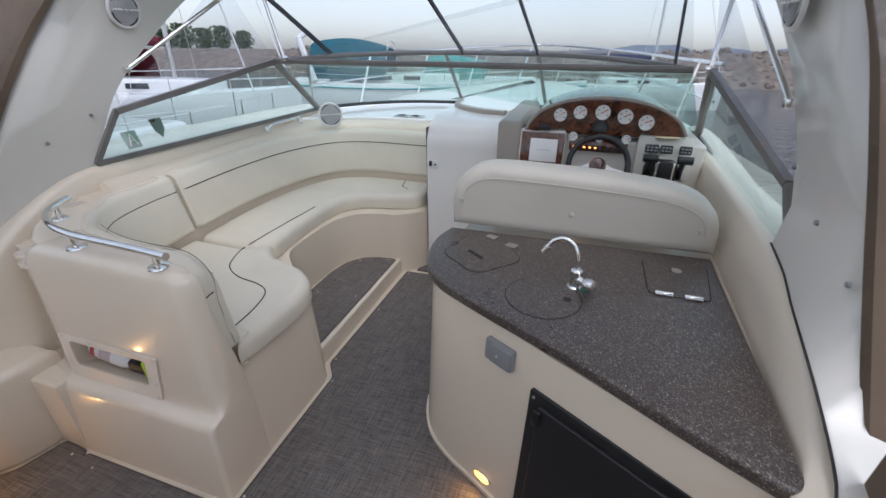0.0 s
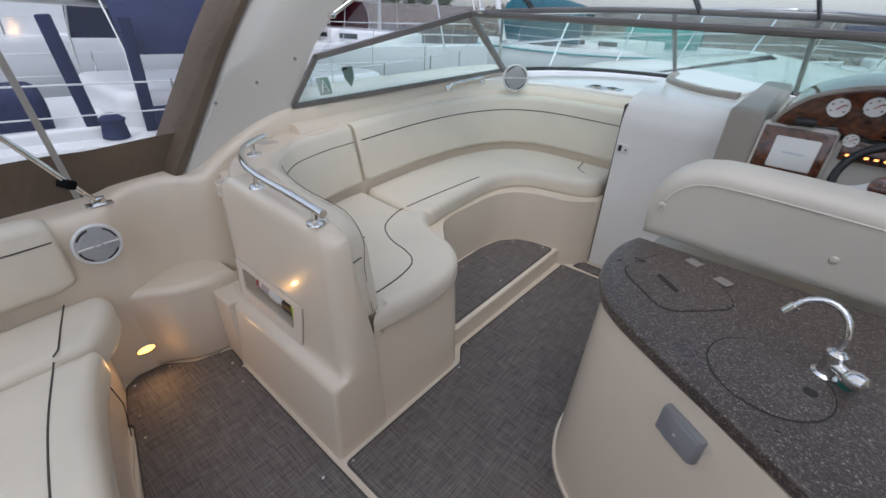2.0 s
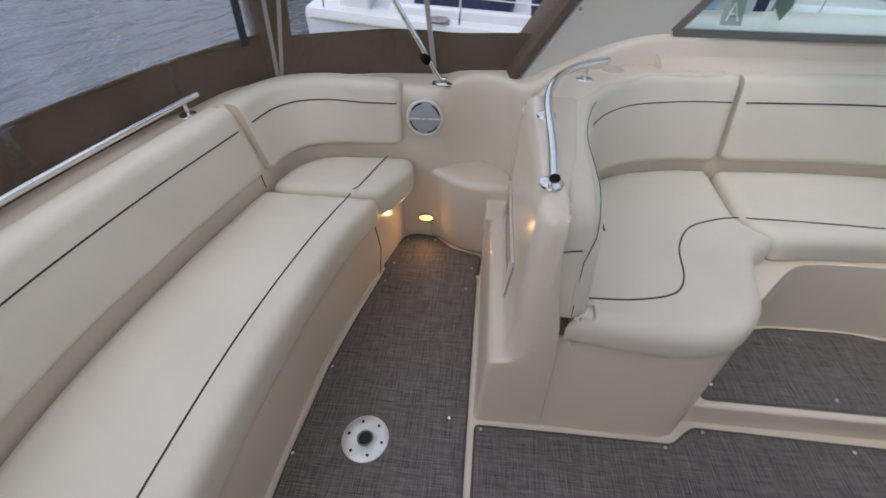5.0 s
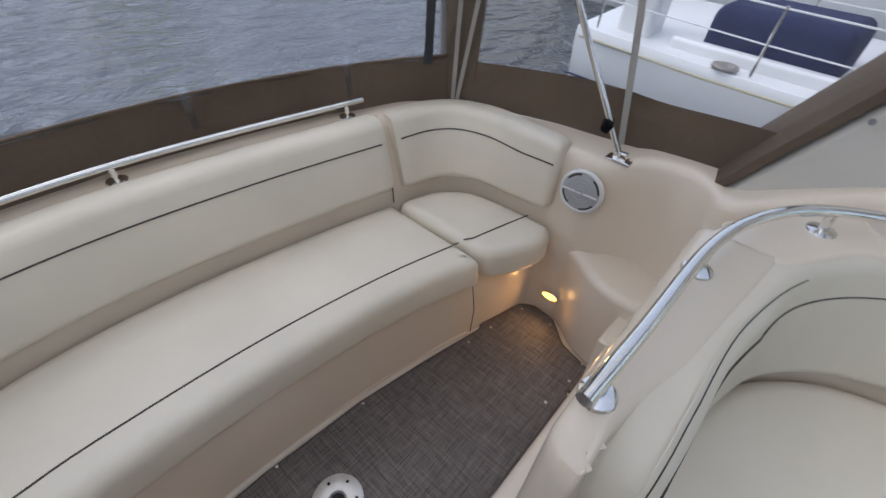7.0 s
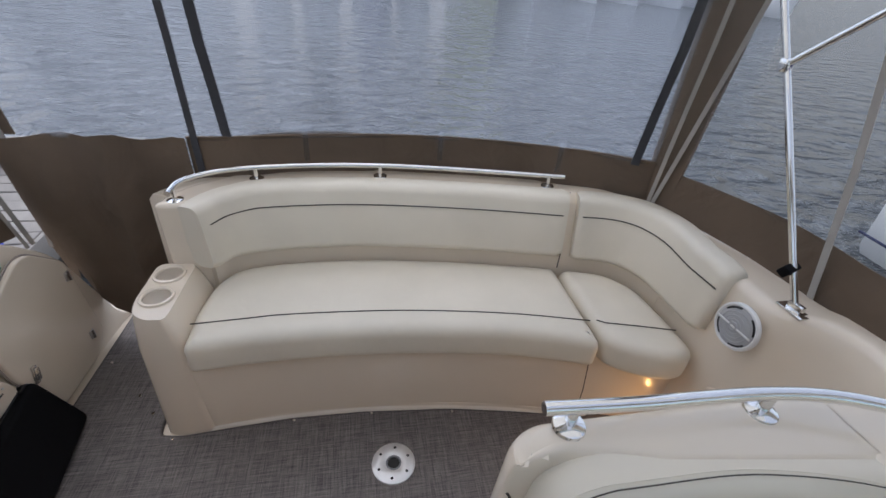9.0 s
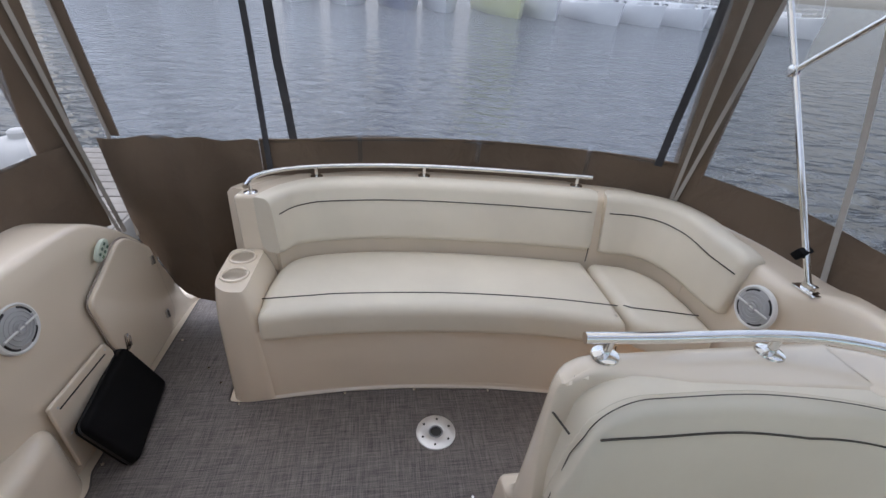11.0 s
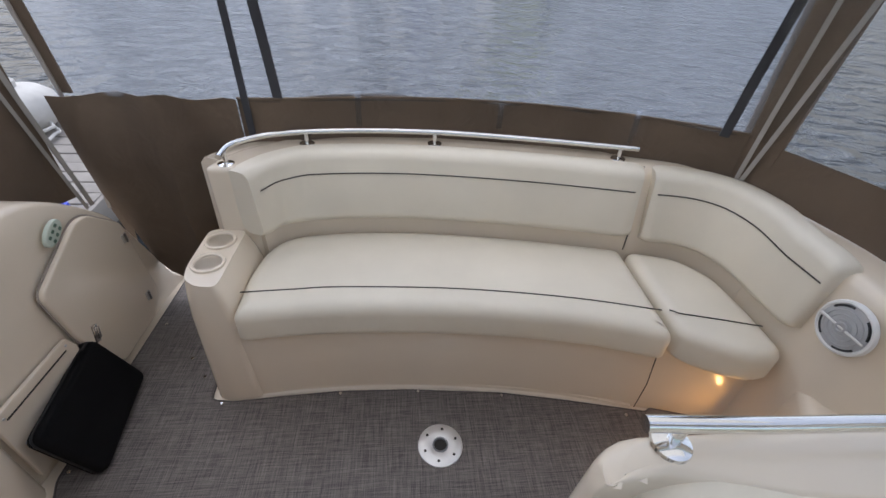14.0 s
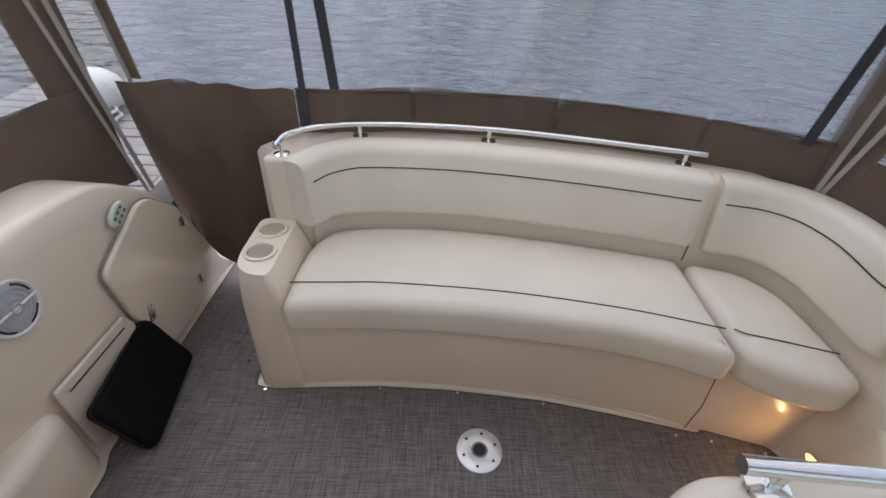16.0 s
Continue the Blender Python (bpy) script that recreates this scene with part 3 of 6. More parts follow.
tower = [(-0.125, -0.285), (-0.265, -0.285), (-0.33, -0.40), (-0.43, -0.44), (-0.43, -0.60), (-0.36, -0.585), (-0.21, -0.47), (-0.15, -0.38)]
part("arm_tower", slab(rounded(tower, 0.03), -0.8, 0.838, 0.02), GEL, arm_o)


def stanchion(parent, x, y, z0, z1, r=0.01):
    p = part("stanchion", tube([(x, y, z0), (x, y, z1)], r, 10), STEEL, parent)
    part("base_flange", lathe([(0.0, 0.012), (0.014, 0.012), (0.03, 0.006), (0.032, 0.0), (0.0, 0.0)], (x, y, z0), n=18), STEEL, p)


rail = thing("grab_rail", (-1.0, -0.5, 0.83), "polished stainless rail along the top of the aft sofa", "rail", "stainless rails")
part("rail_tube", tube(spline([(-0.185, -0.30, 0.875), (-0.205, -0.40, 0.885), (-0.34, -0.505, 0.885), (-0.60, -0.556, 0.885), (-0.95, -0.562, 0.885), (-1.31, -0.518, 0.885), (-1.82, -0.425, 0.885)], 0.03), 0.0115, 12), STEEL, rail)
for x, y in ((-0.195, -0.33), (-0.45, -0.535), (-0.978, -0.561), (-1.75, -0.438)):
    stanchion(rail, x, y, 0.832, 0.882, 0.009)


# ---- speakers, courtesy lights ----
def speaker(at, normal, r, label):
    t = thing("speaker", at, label, "speaker", "round marine speakers")
    m = facing(at, normal)
    part("bezel", placed(lathe([(r * 0.84, 0.0), (r, 0.0), (r, 0.005), (r * 0.96, 0.012), (r * 0.90, 0.014), (r * 0.84, 0.009)], (0, 0, 0), n=40), m), WHITEPL, t)
    part("grille", placed(lathe([(r * 0.87, 0.001), (r * 0.86, 0.009), (r * 0.5, 0.016), (0.0, 0.018)], (0, 0, 0), n=40), m), CONEGREY, t, "grey perforated grille")
    for k in range(3):
        rr = r * (0.30 + 0.17 * k)
        part("grille_ring", placed(tube([(rr * math.cos(a), rr * math.sin(a), 0.019 - 0.006 * (rr / r) ** 2) for a in [2 * math.pi * i / 30 for i in range(31)]], 0.0018, 5), m), CONEGREY, t)
    part("cross_bar", placed(box((0, 0, 0.020), (r * 1.66, r * 0.085, 0.007), 0.003), m), WHITEPL, t)
    part("badge", placed(lathe([(r * 0.2, 0.016), (r * 0.19, 0.024), (r * 0.13, 0.025), (r * 0.11, 0.021), (0.0, 0.021)], (0, 0, 0), n=20), m), CONEGREY, t)
    for a0 in (35, 125, 215, 305):
        part("slot", placed(tube([(r * 0.79 * math.cos(radians(a)), r * 0.79 * math.sin(radians(a)), 0.0105) for a in range(a0 - 24, a0 + 25, 6)], 0.0036, 6), m), BLACK, t, "black slot")
    return t


speaker((-2.133, 0.405, 0.690), (1, 0.02, 0.10), 0.084, "round white marine speaker with grey grille on the port cockpit side")
speaker((0.372, 0.315, 0.645), (-1, 0, 0.10), 0.084, "round white marine speaker with grey grille on the starboard cockpit side")


def courtesy(at, normal, energy=0.22):
    t = thing("courtesy_light", at, "small oval amber courtesy light glowing at floor level", "light", "courtesy lights")
    m = facing(at, normal)
    oval = [(0.042 * math.cos(a), 0.021 * math.sin(a)) for a in [2 * math.pi * i / 28 for i in range(28)]]
    part("bezel", placed(slab(oval, 0.0, 0.006, 0.003), m), STEEL, t)
    part("lens", placed(slab(inward(oval, 0.006), 0.004, 0.011, 0.004), m), AMBER, t, "glowing amber lens")
    lamp = new("courtesy_lamp", bpy.data.lights.new("courtesy_lamp", "AREA"))
    lamp.data.shape, lamp.data.size, lamp.data.size_y = "ELLIPSE", 0.06, 0.03
    lamp.data.energy, lamp.data.color = energy, (1.0, 0.55, 0.2)
    lamp.parent = t
    lamp.matrix_local = Matrix.Translation(-Vector(at)) @ m @ pose(0, 0, 0.016, 180, 0, 0)
    return t


courtesy((-2.118, 0.399, 0.136), (1, 0.0, 0.08))

# ---- forward seat, partition and foot platform ----
seat = thing("forward_settee", (-1.7, 2.0, 0.0), "U-shaped ivory vinyl settee with dark piping on a cream moulded base", "sofa")
foot = [(-1.20, 1.50), (-1.30, 1.565), (-1.42, 1.68), (-1.53, 1.80), (-1.56, 1.90), (-1.56, 2.20), (-1.53, 2.36), (-1.45, 2.47), (-1.33, 2.525), (-1.19, 2.545)]
foot_s = [(p.x, p.y) for p in spline([(x, y, 0) for x, y in foot], 0.04)]
base = [(-1.095, 0.93), (-1.09, 1.37), (-1.105, 1.415), (-1.15, 1.46)] + foot_s + [(-1.12, 2.58), (-1.03, 2.66), (-1.01, 2.70), (-1.01, 3.3), (-2.2, 3.3), (-2.2, 0.93)]
base_top = [(-1.15, 0.93), (-1.135, 1.36), (-1.145, 1.43), (-1.175, 1.48)] + base[4:]
part("settee_base", loft([[(x, y, -0.004) for x, y in base], [(x, y, 0.462) for x, y in base_top]]), GEL, seat, "cream moulded plinth", angle=45)
part("foot_platform", slab([(-1.165, 1.46), (-1.70, 1.6), (-1.70, 2.6), (-1.16, 2.58)], -0.004, 0.109, 0.012), GEL, seat, "raised cream foot platform")
part("end_panel", slab(rounded([(-1.06, 3.10), (-1.03, 3.06), (-1.008, 3.06), (-1.008, 3.30), (-1.16, 3.30)], 0.012), 0.45, 1.0, 0.02), GEL, seat, "cream end panel by the cabin door")

lip = spline([(-1.130, 0.932, 0), (-1.106, 1.096, 0), (-1.092, 1.289, 0), (-1.130, 1.434, 0), (-1.241, 1.535, 0), (-1.376, 1.573, 0), (-1.482, 1.617, 0), (-1.550, 1.713, 0)], 0.03)
lip2 = spline([(-1.550, 1.728, 0), (-1.574, 1.896, 0), (-1.583, 2.089, 0), (-1.588, 2.292, 0), (-1.550, 2.475, 0), (-1.453, 2.576, 0), (-1.338, 2.610, 0), (-1.241, 2.632, 0), (-1.13, 2.66, 0), (-1.055, 2.73, 0), (-1.03, 2.83, 0), (-1.03, 2.93, 0)], 0.03)
rear = spline([(-1.125, 0.968, 0), (-1.30, 0.972, 0), (-1.55, 0.985, 0), (-1.79, 1.06, 0), (-1.945, 1.22, 0), (-2.01, 1.43, 0), (-2.025, 1.64, 0), (-2.05, 2.15, 0), (-2.01, 2.55, 0), (-1.885, 2.85, 0), (-1.71, 2.98, 0), (-1.5, 3.02, 0), (-1.17, 3.015, 0), (-1.035, 3.01, 0)], 0.03)
k = min(range(len(rear)), key=lambda i: abs(rear[i].y - 1.655) + (5 if rear[i].x > -1.9 else 0))
outA = [(p.x, p.y) for p in lip] + [(-1.57, 1.715), (-1.67, 1.625)] + [(p.x, p.y) for p in reversed(rear[:k])]
outB = [(p.x, p.y) for p in lip2] + [(p.x, p.y) for p in reversed(rear[k:])] + [(-1.67, 1.64)]
part("seat_cushion", slab(soften(outA), 0.452, 0.575, 0.05, 0.035, 5), VINYL, seat)
part("seat_cushion", slab(soften(outB), 0.452, 0.575, 0.05, 0.035, 5), VINYL, seat)
part("piping", tube([(p.x, p.y, 0.576) for p in spline([(-1.133, 0.942, 0), (-1.211, 0.952, 0), (-1.206, 1.002, 0), (-1.215, 1.149, 0), (-1.252, 1.273, 0), (-1.330, 1.324, 0), (-1.468, 1.351, 0), (-1.588, 1.425, 0), (-1.652, 1.563, 0), (-1.661, 1.618, 0)][2:], 0.03)], 0.0028, 6), WELT, seat, "dark brown piping")
part("piping", tube([(p.x, p.y, 0.576) for p in spline([(-1.661, 1.646, 0), (-1.657, 1.875, 0), (-1.638, 2.261, 0)], 0.04)], 0.0028, 6), WELT, seat, "dark brown piping")
part("piping", tube([(-1.17, 2.78, 0.573), (-1.25, 2.84, 0.576), (-1.28, 2.98, 0.576)], 0.0028, 6), WELT, seat, "dark brown piping")
part("bolster_seam", tube([(-1.132, 0.885, 0.812), (-1.142, 0.915, 0.81), (-1.153, 0.94, 0.803)], 0.0026, 6), WELT, seat, "dark seam across the bolster")

# liner behind the backrests
part("liner", sweep([(p.x, p.y) for p in rear if p.y > 1.35], [(0.004, 0.40), (0.014, 0.62), (0.10, 0.92), (0.115, 0.955), (0.14, 0.975), (0.30, 0.99), (0.30, 0.34)]), GEL, seat, "cream moulded surround behind the backrests", angle=60)


part("liner_band", sweep([(p.x, p.y) for p in rear if p.y < 1.42 and p.x < -1.30], [(0.004, 0.50), (0.012, 0.62), (0.05, 0.64), (0.05, 0.50)]), GEL, seat, "cream moulded band below the backrest", angle=60)


def seg(a, b):
    return [(p.x, p.y) for p in rear[a:b]]


def sloped_end(q):
    """The end by the walkway follows the falling edge of the partition, a little inside it."""
    lo = 0.558 + 0.05 * min(1, max(0, (-1.55 - q[0]) / 0.2))
    if q[1] > 1.1 or q[0] < -1.30:
        return lo, 0.932
    f = min(1, max(0, (q[0] + 1.30) / 0.13))
    hi = 0.932 - 0.115 * (1 - math.sqrt(1 - f * f))
    if f >= 1:
        hi = 0.817 - (q[0] + 1.17) * 6.5
    return 0.555, max(0.585, hi)


back_cushion("backrest", [(p.x, p.y) for p in spline([(x, y, 0) for x, y in seg(0, k)], 0.008) if p.x < -1.134], seat, 0.575, 0.932, 0.845, edge=sloped_end, upright=lambda q: 0.75 * min(1, max(0, (q[0] + 1.95) / 0.3)) if q[1] < 1.3 else 0.0)
back_cushion("backrest", seg(k, len(rear)), seat, 0.612, 0.935, 0.845)
# welt round the end of the backrest, along the partition
rim = [(-1.128, 0.948, 0.57), (-1.14, 0.945, 0.66), (-1.15, 0.945, 0.76)] + [(-1.158 - 0.12 * (1 - math.cos(0.15 * i)), 0.960, 0.82 + 0.118 * math.sin(0.15 * i)) for i in range(1, 11)] + [(p.x, p.y - 0.011, 0.939) for p in rear if p.x < -1.31 and p.x > -1.78 and p.y < 1.2]
for d in (0.0, 0.009):
    part("end_piping", tube([(x - d, y + d, z - d * 0.3) for x, y, z in rim], 0.0013, 6), WELT if d else VINYL, seat, "dark double piping")

# partition with ledge and equipment locker
zs = [-0.004, 0.325, 0.345, 0.355, 0.358, 0.37, 0.39, 0.42, 0.54, 0.66, 0.74, 0.79, 0.82, 0.845, 0.865, 0.885, 0.90, 0.913, 0.924, 0.932, 0.938]
face_y = np.interp(zs, [-0.004, 0.325, 0.345, 0.355, 0.358, 0.37, 0.39, 0.475, 0.575, 0.79, 0.88, 0.905, 0.92, 0.932, 0.938], [0.705, 0.732, 0.740, 0.755, 0.778, 0.788, 0.792, 0.797, 0.803, 0.811, 0.815, 0.819, 0.826, 0.838, 0.858])
back_y = np.interp(zs, [-0.004, 0.40, 0.54, 0.66, 0.81, 0.90, 0.924, 0.932, 0.938], [0.95, 0.945, 0.932, 0.908, 0.892, 0.892, 0.89, 0.886, 0.878])
prof = [(y, z) for y, z in zip(face_y, zs)] + [(y, z) for y, z in reversed(list(zip(back_y, zs)))]
NZ = len(zs)


def end_x(z):
    """Walkway end of the partition: a raking line with a broad rounded shoulder."""
    f = min(1, max(0, (z - 0.86) / 0.078))
    return -1.092 - 0.04 * max(0, z) - 0.06 * (1 - math.sqrt(1 - f * f))


def cut(d, inset=0.0):
    q = [0.3 if z < 0.357 else min(1, 0.3 + (z - 0.357) * 14) for y, z in prof]
    return [(end_x(z) - d * k_, y + (inset * k_ * (0.6 if z > 0.93 else 1) if i < NZ else -0.12 * inset), z - (inset * 0.3 if z > 0.9 else 0)) for (i, (y, z)), k_ in zip(enumerate(prof), q)]


def flow(x, dy, top_):
    return [(x, y + ((min(dy, 0.93 - y) if z > 0.357 else 0) if i < NZ else 0.10), min(z, top_)) for i, (y, z) in enumerate(prof)]


rings = [flow(-2.10, 0.125, 0.838), flow(-2.03, 0.075, 0.84), flow(-1.97, 0.04, 0.842), flow(-1.92, 0.018, 0.845), flow(-1.885, 0.006, 0.86), flow(-1.86, 0.0, 0.905), flow(-1.83, 0.0, 0.93)] + [[(x, y + (b_ if i >= NZ else 0), z) for i, (y, z) in enumerate(prof)] for x, b_ in ((-1.805, 0.10), (-1.40, 0.045))] + [cut(0.065 * (1 - math.sin(a)), 0.065 * (1 - math.cos(a))) for a in [radians(b_) for b_ in (0, 15, 30, 45, 60, 75, 90)]]
bm = bmesh.new()
vs = [[bm.verts.new(p) for p in r] for r in rings]
for i, (a, b) in enumerate(zip(vs, vs[1:])):
    for j in range(len(prof)):
        if i == 7 and j == zs.index(0.42):
            continue
        j2 = (j + 1) % len(prof)
        bm.faces.new((a[j], a[j2], b[j2], b[j]))
for j in range(NZ - 1):
    e = vs[-1]
    bm.faces.new((e[j], e[j + 1], e[2 * NZ - 2 - j], e[2 * NZ - 1 - j]))
bm.faces.new(vs[0])
j = zs.index(0.42)
hole = [vs[7][j], vs[8][j], vs[8][j + 1], vs[7][j + 1]]
deep = [bm.verts.new((v.co.x, 0.925, v.co.z - (0.05 if i < 2 else 0))) for i, v in enumerate(hole)]
for i in range(4):
    bm.faces.new((hole[i], hole[(i + 1) % 4], deep[(i + 1) % 4], deep[i]))
bm.faces.new(deep)
partn = thing("wall_partition", (-1.6, 0.83, 0.0), "cream moulded half-height partition with ledge and a recessed locker", "partition", kind="structure")
part("partition_body", bm, GEL, partn, angle=50)
part("corner_body", slab(rounded([(-1.87, 0.83), (-1.95, 0.845), (-2.02, 0.87), (-2.10, 0.92), (-2.2, 0.93), (-2.2, 1.0), (-1.87, 1.0)], 0.01), -0.004, 0.844, 0.004), GEL, partn)
part("corner_ledge", slab([(-1.85, 0.706), (-2.06, 0.706), (-2.06, 0.82), (-1.85, 0.82)], -0.004, 0.357, 0.012), GEL, partn)
m = facing((-1.602, 0.794, 0.462), (0, -1, 0.06))
frame_out = rounded([(-0.25, -0.098), (0.225, -0.098), (0.255, 0.103), (-0.25, 0.103)], 0.012)
frame_hole = rounded([(-0.20, -0.04), (0.18, -0.04), (0.195, 0.078), (-0.20, 0.078)], 0.02)
fr = part("locker_frame", placed(holed(frame_out, [frame_hole], 0.0, 0.007), m), LOCKERPL, partn, "cream plastic locker frame with screws")
for sx, sy in ((-0.235, 0.091), (-0.08, 0.091), (0.09, 0.091), (0.237, 0.091), (-0.235, -0.085), (-0.08, -0.086), (0.09, -0.086), (0.212, -0.086), (-0.235, -0.02), (0.222, -0.02)):
    part("screw", placed(lathe([(0.0045, 0.006), (0.0035, 0.0085), (0, 0.0085)], (sx, sy, 0), n=8), m), BRUSHED, fr)

ext = thing("fire_extinguisher", (-1.66, 0.86, 0.42), "white and red fire extinguisher lying in the locker", "extinguisher")
RED = mottled("red_paint", (0.42, 0.02, 0.02), 0.35, vary=0.1)
LIME = mottled("lime_fabric", (0.42, 0.62, 0.03), 0.7, vary=0.1, relief=0.3)
m = facing((-1.665, 0.850, 0.470), (1, -0.03, -0.10))
part("cylinder", placed(lathe([(0.0, -0.11), (0.03, -0.105), (0.041, -0.08), (0.041, 0.07), (0.03, 0.1), (0.015, 0.115), (0.0, 0.115)], (0, 0, 0), n=20), m), WHITEPL, ext)
part("red_band", placed(lathe([(0.0415, -0.075), (0.0425, -0.075), (0.0425, -0.055), (0.0415, -0.055)], (0, 0, 0), n=20), m), RED, ext)
part("label_patch", placed(lathe([(0.0412, -0.03), (0.0418, -0.03), (0.0418, 0.03), (0.0412, 0.03)], (0, 0, 0), n=20), m), mottled("faded_label", (0.5, 0.42, 0.42), 0.6, small=90, vary=0.3), ext)
part("valve", placed(box((0.0, 0.0, 0.135), (0.035, 0.045, 0.05), 0.008), m), BLACK, ext)
part("nozzle", placed(tube([(0, 0, 0.13), (0.02, -0.02, 0.15), (0.03, -0.03, 0.10)], 0.008, 8), m), BLACK, ext)
flare = thing("flare_kit", (-1.46, 0.85, 0.42), "black and lime emergency flare kit in the locker", "flare kit")
part("pouch", box((-1.495, 0.842, 0.455), (0.13, 0.06, 0.055), 0.018), BLACK, flare)
part("lime_strap", box((-1.44, 0.836, 0.475), (0.035, 0.07, 0.085), 0.012), LIME, flare)
part("strap_end", box((-1.412, 0.838, 0.47), (0.02, 0.065, 0.08), 0.008), BLACK, flare)

# rail on the partition
rail2 = thing("grab_rail", (-1.6, 0.9, 0.93), "polished stainless rail curving round the partition top", "rail", "stainless rails")
part("rail_tube", tube(spline([(-1.188, 0.842, 0.988), (-1.36, 0.853, 0.988), (-1.64, 0.865, 0.988), (-1.80, 0.90, 0.99), (-1.93, 0.97, 0.99), (-2.0, 1.05, 0.99), (-2.035, 1.12, 0.99)], 0.03), 0.0135, 12), STEEL, rail2)
for x, y in ((-1.245, 0.848), (-1.645, 0.868), (-1.985, 1.035)):
    stanchion(rail2, x, y, 0.936, 0.985, 0.0105)

# coaming ledge that carries the partition round to the side
ledge = soften([(-1.78, 0.832), (-1.90, 0.872), (-2.01, 0.945), (-2.10, 1.05), (-2.16, 1.2), (-2.25, 1.3), (-2.25, 1.6), (-2.09, 1.6), (-2.06, 1.30), (-1.95, 1.12), (-1.78, 1.0)], 2)
solo("corner_ledge", slab(ledge, 0.84, 0.938, 0.02), GEL, "cream moulded corner ledge under the rail", "ledge")
for x, y, z in ((-1.905, 0.862, 0.846), (-2.005, 0.905, 0.846), (-2.10, 1.16, 0.938)):
    h = thing("cup_holder", (x, y, z - 0.06), "round cream cup well set in the coaming", "cup holder", "coaming cup holders")
    part("rim", lathe([(0.052, z - 0.01), (0.051, z + 0.0015), (0.045, z + 0.002), (0.042, z - 0.002), (0.042, z - 0.01)], (x, y, 0)), GEL, h)
    # flat disc; the shade inside the well is painted as darker gelcoat
    part("well", lathe([(0.043, z), (0.043, z + 0.001), (0.0, z + 0.001), (0.0, z)], (x, y, 0)), mottled("shaded_gelcoat", (0.55, 0.48, 0.41), 0.4), h)
# ---- galley ----
gal = thing("galley_cabinet", (0.1, 1.3, 0.0), "cream curved galley cabinet with a black fridge door", "cabinet")
gl = [(-0.49, 1.74), (-0.525, 1.60), (-0.535, 1.47), (-0.51, 1.345), (-0.45, 1.235), (-0.35, 1.15), (-0.21, 1.07), (0.05, 0.92), (0.33, 0.76), (0.46, 0.685)]
gtop = [(-0.47, 1.74), (-0.50, 1.60), (-0.505, 1.48), (-0.485, 1.37), (-0.435, 1.275), (-0.35, 1.205), (-0.205, 1.112), (0.05, 0.958), (0.33, 0.79), (0.46, 0.715)]
gs = [(p.x, p.y) for p in spline([(x, y, 0) for x, y in gl], 0.04)]
gr0, gr1 = [resample(q, 60) for q in ([(x, y, -0.004) for x, y in gl], [(x, y, 0.785) for x, y in gtop])]
part("body", loft([g + [Vector((0.60, 0.69, z)), Vector((0.60, 1.95, z)), Vector((-0.45, 1.95, z))] for g, z in ((gr0, -0.004), (gr1, 0.785))]), GEL, gal, angle=50)
part("cove", sweep(gs, [(0.012, -0.002), (0.003, 0.006), (0.001, 0.022), (-0.01, 0.022), (-0.01, -0.002)]), GEL, gal)
ctop = [(-0.505, 1.685), (-0.53, 1.60), (-0.535, 1.50), (-0.515, 1.38), (-0.475, 1.29), (-0.40, 1.215), (-0.235, 1.115), (0.04, 0.962), (0.296, 0.80), (0.47, 0.695)]
cs = [(p.x, p.y) for p in spline([(x, y, 0) for x, y in ctop], 0.04)] + [(0.515, 0.685), (0.53, 1.0), (0.548, 1.70)]
counter = thing("worktop", (0.05, 1.3, 0.785), "dark brown speckled laminate galley worktop", "worktop")
part("top", slab(cs, 0.785, 0.83, 0.012, 0.012), LAM, counter, angle=50)


def lid(name, outline, label):
    o = part(name, slab(outline, 0.829, 0.8335, 0.0015, seg=1), LAM, counter, label)
    part("gap", slab(inward(outline, -0.004), 0.826, 0.8308), SEAM, o)
    return o


l1 = lid("bin_lid", rounded([(-0.47, 1.43), (-0.30, 1.30), (-0.15, 1.45), (-0.24, 1.60), (-0.40, 1.63)], 0.05), "speckled lid with finger slot")
slot_m = Matrix.Translation((-0.335, 1.445, 0.8335)) @ pose(0, 0, 0, 0, 0, -38)
part("finger_slot", placed(slab(rounded([(-0.045, -0.009), (0.045, -0.009), (0.045, 0.009), (-0.045, 0.009)], 0.008), 0, 0.001), slot_m), SEAM, l1)
for x, y in ((-0.305, 1.62), (-0.21, 1.565)):
    part("hinge", placed(box((0, 0, 0.0), (0.045, 0.035, 0.004), 0.001), Matrix.Translation((x, y, 0.8355)) @ pose(0, 0, 0, 0, 0, -25)), mottled("dull_hinge", (0.22, 0.20, 0.18), 0.5, vary=0.2), l1)
l2 = lid("sink_lid", circle(-0.048, 1.225, 0.122, 40), "round speckled sink cover")
part("finger_hole", slab(circle(0.03, 1.228, 0.014, 16), 0.833, 0.8345), SEAM, l2)
l3 = lid("stove_lid", rounded([(0.29, 1.36), (0.475, 1.36), (0.51, 1.60), (0.29, 1.60)], 0.02), "rectangular hinged stove lid")
for x in (0.335, 0.425):
    hg = part("hinge", box((x, 1.362, 0.836), (0.055, 0.026, 0.005), 0.002), STEEL, l3, "chrome hinge")
    part("hinge_pin", tube([(x - 0.028, 1.362, 0.84), (x + 0.028, 1.362, 0.84)], 0.005, 8), STEEL, hg)
part("pull", slab(circle(0.40, 1.545, 0.018, 16), 0.833, 0.836), BRUSHED, l3)

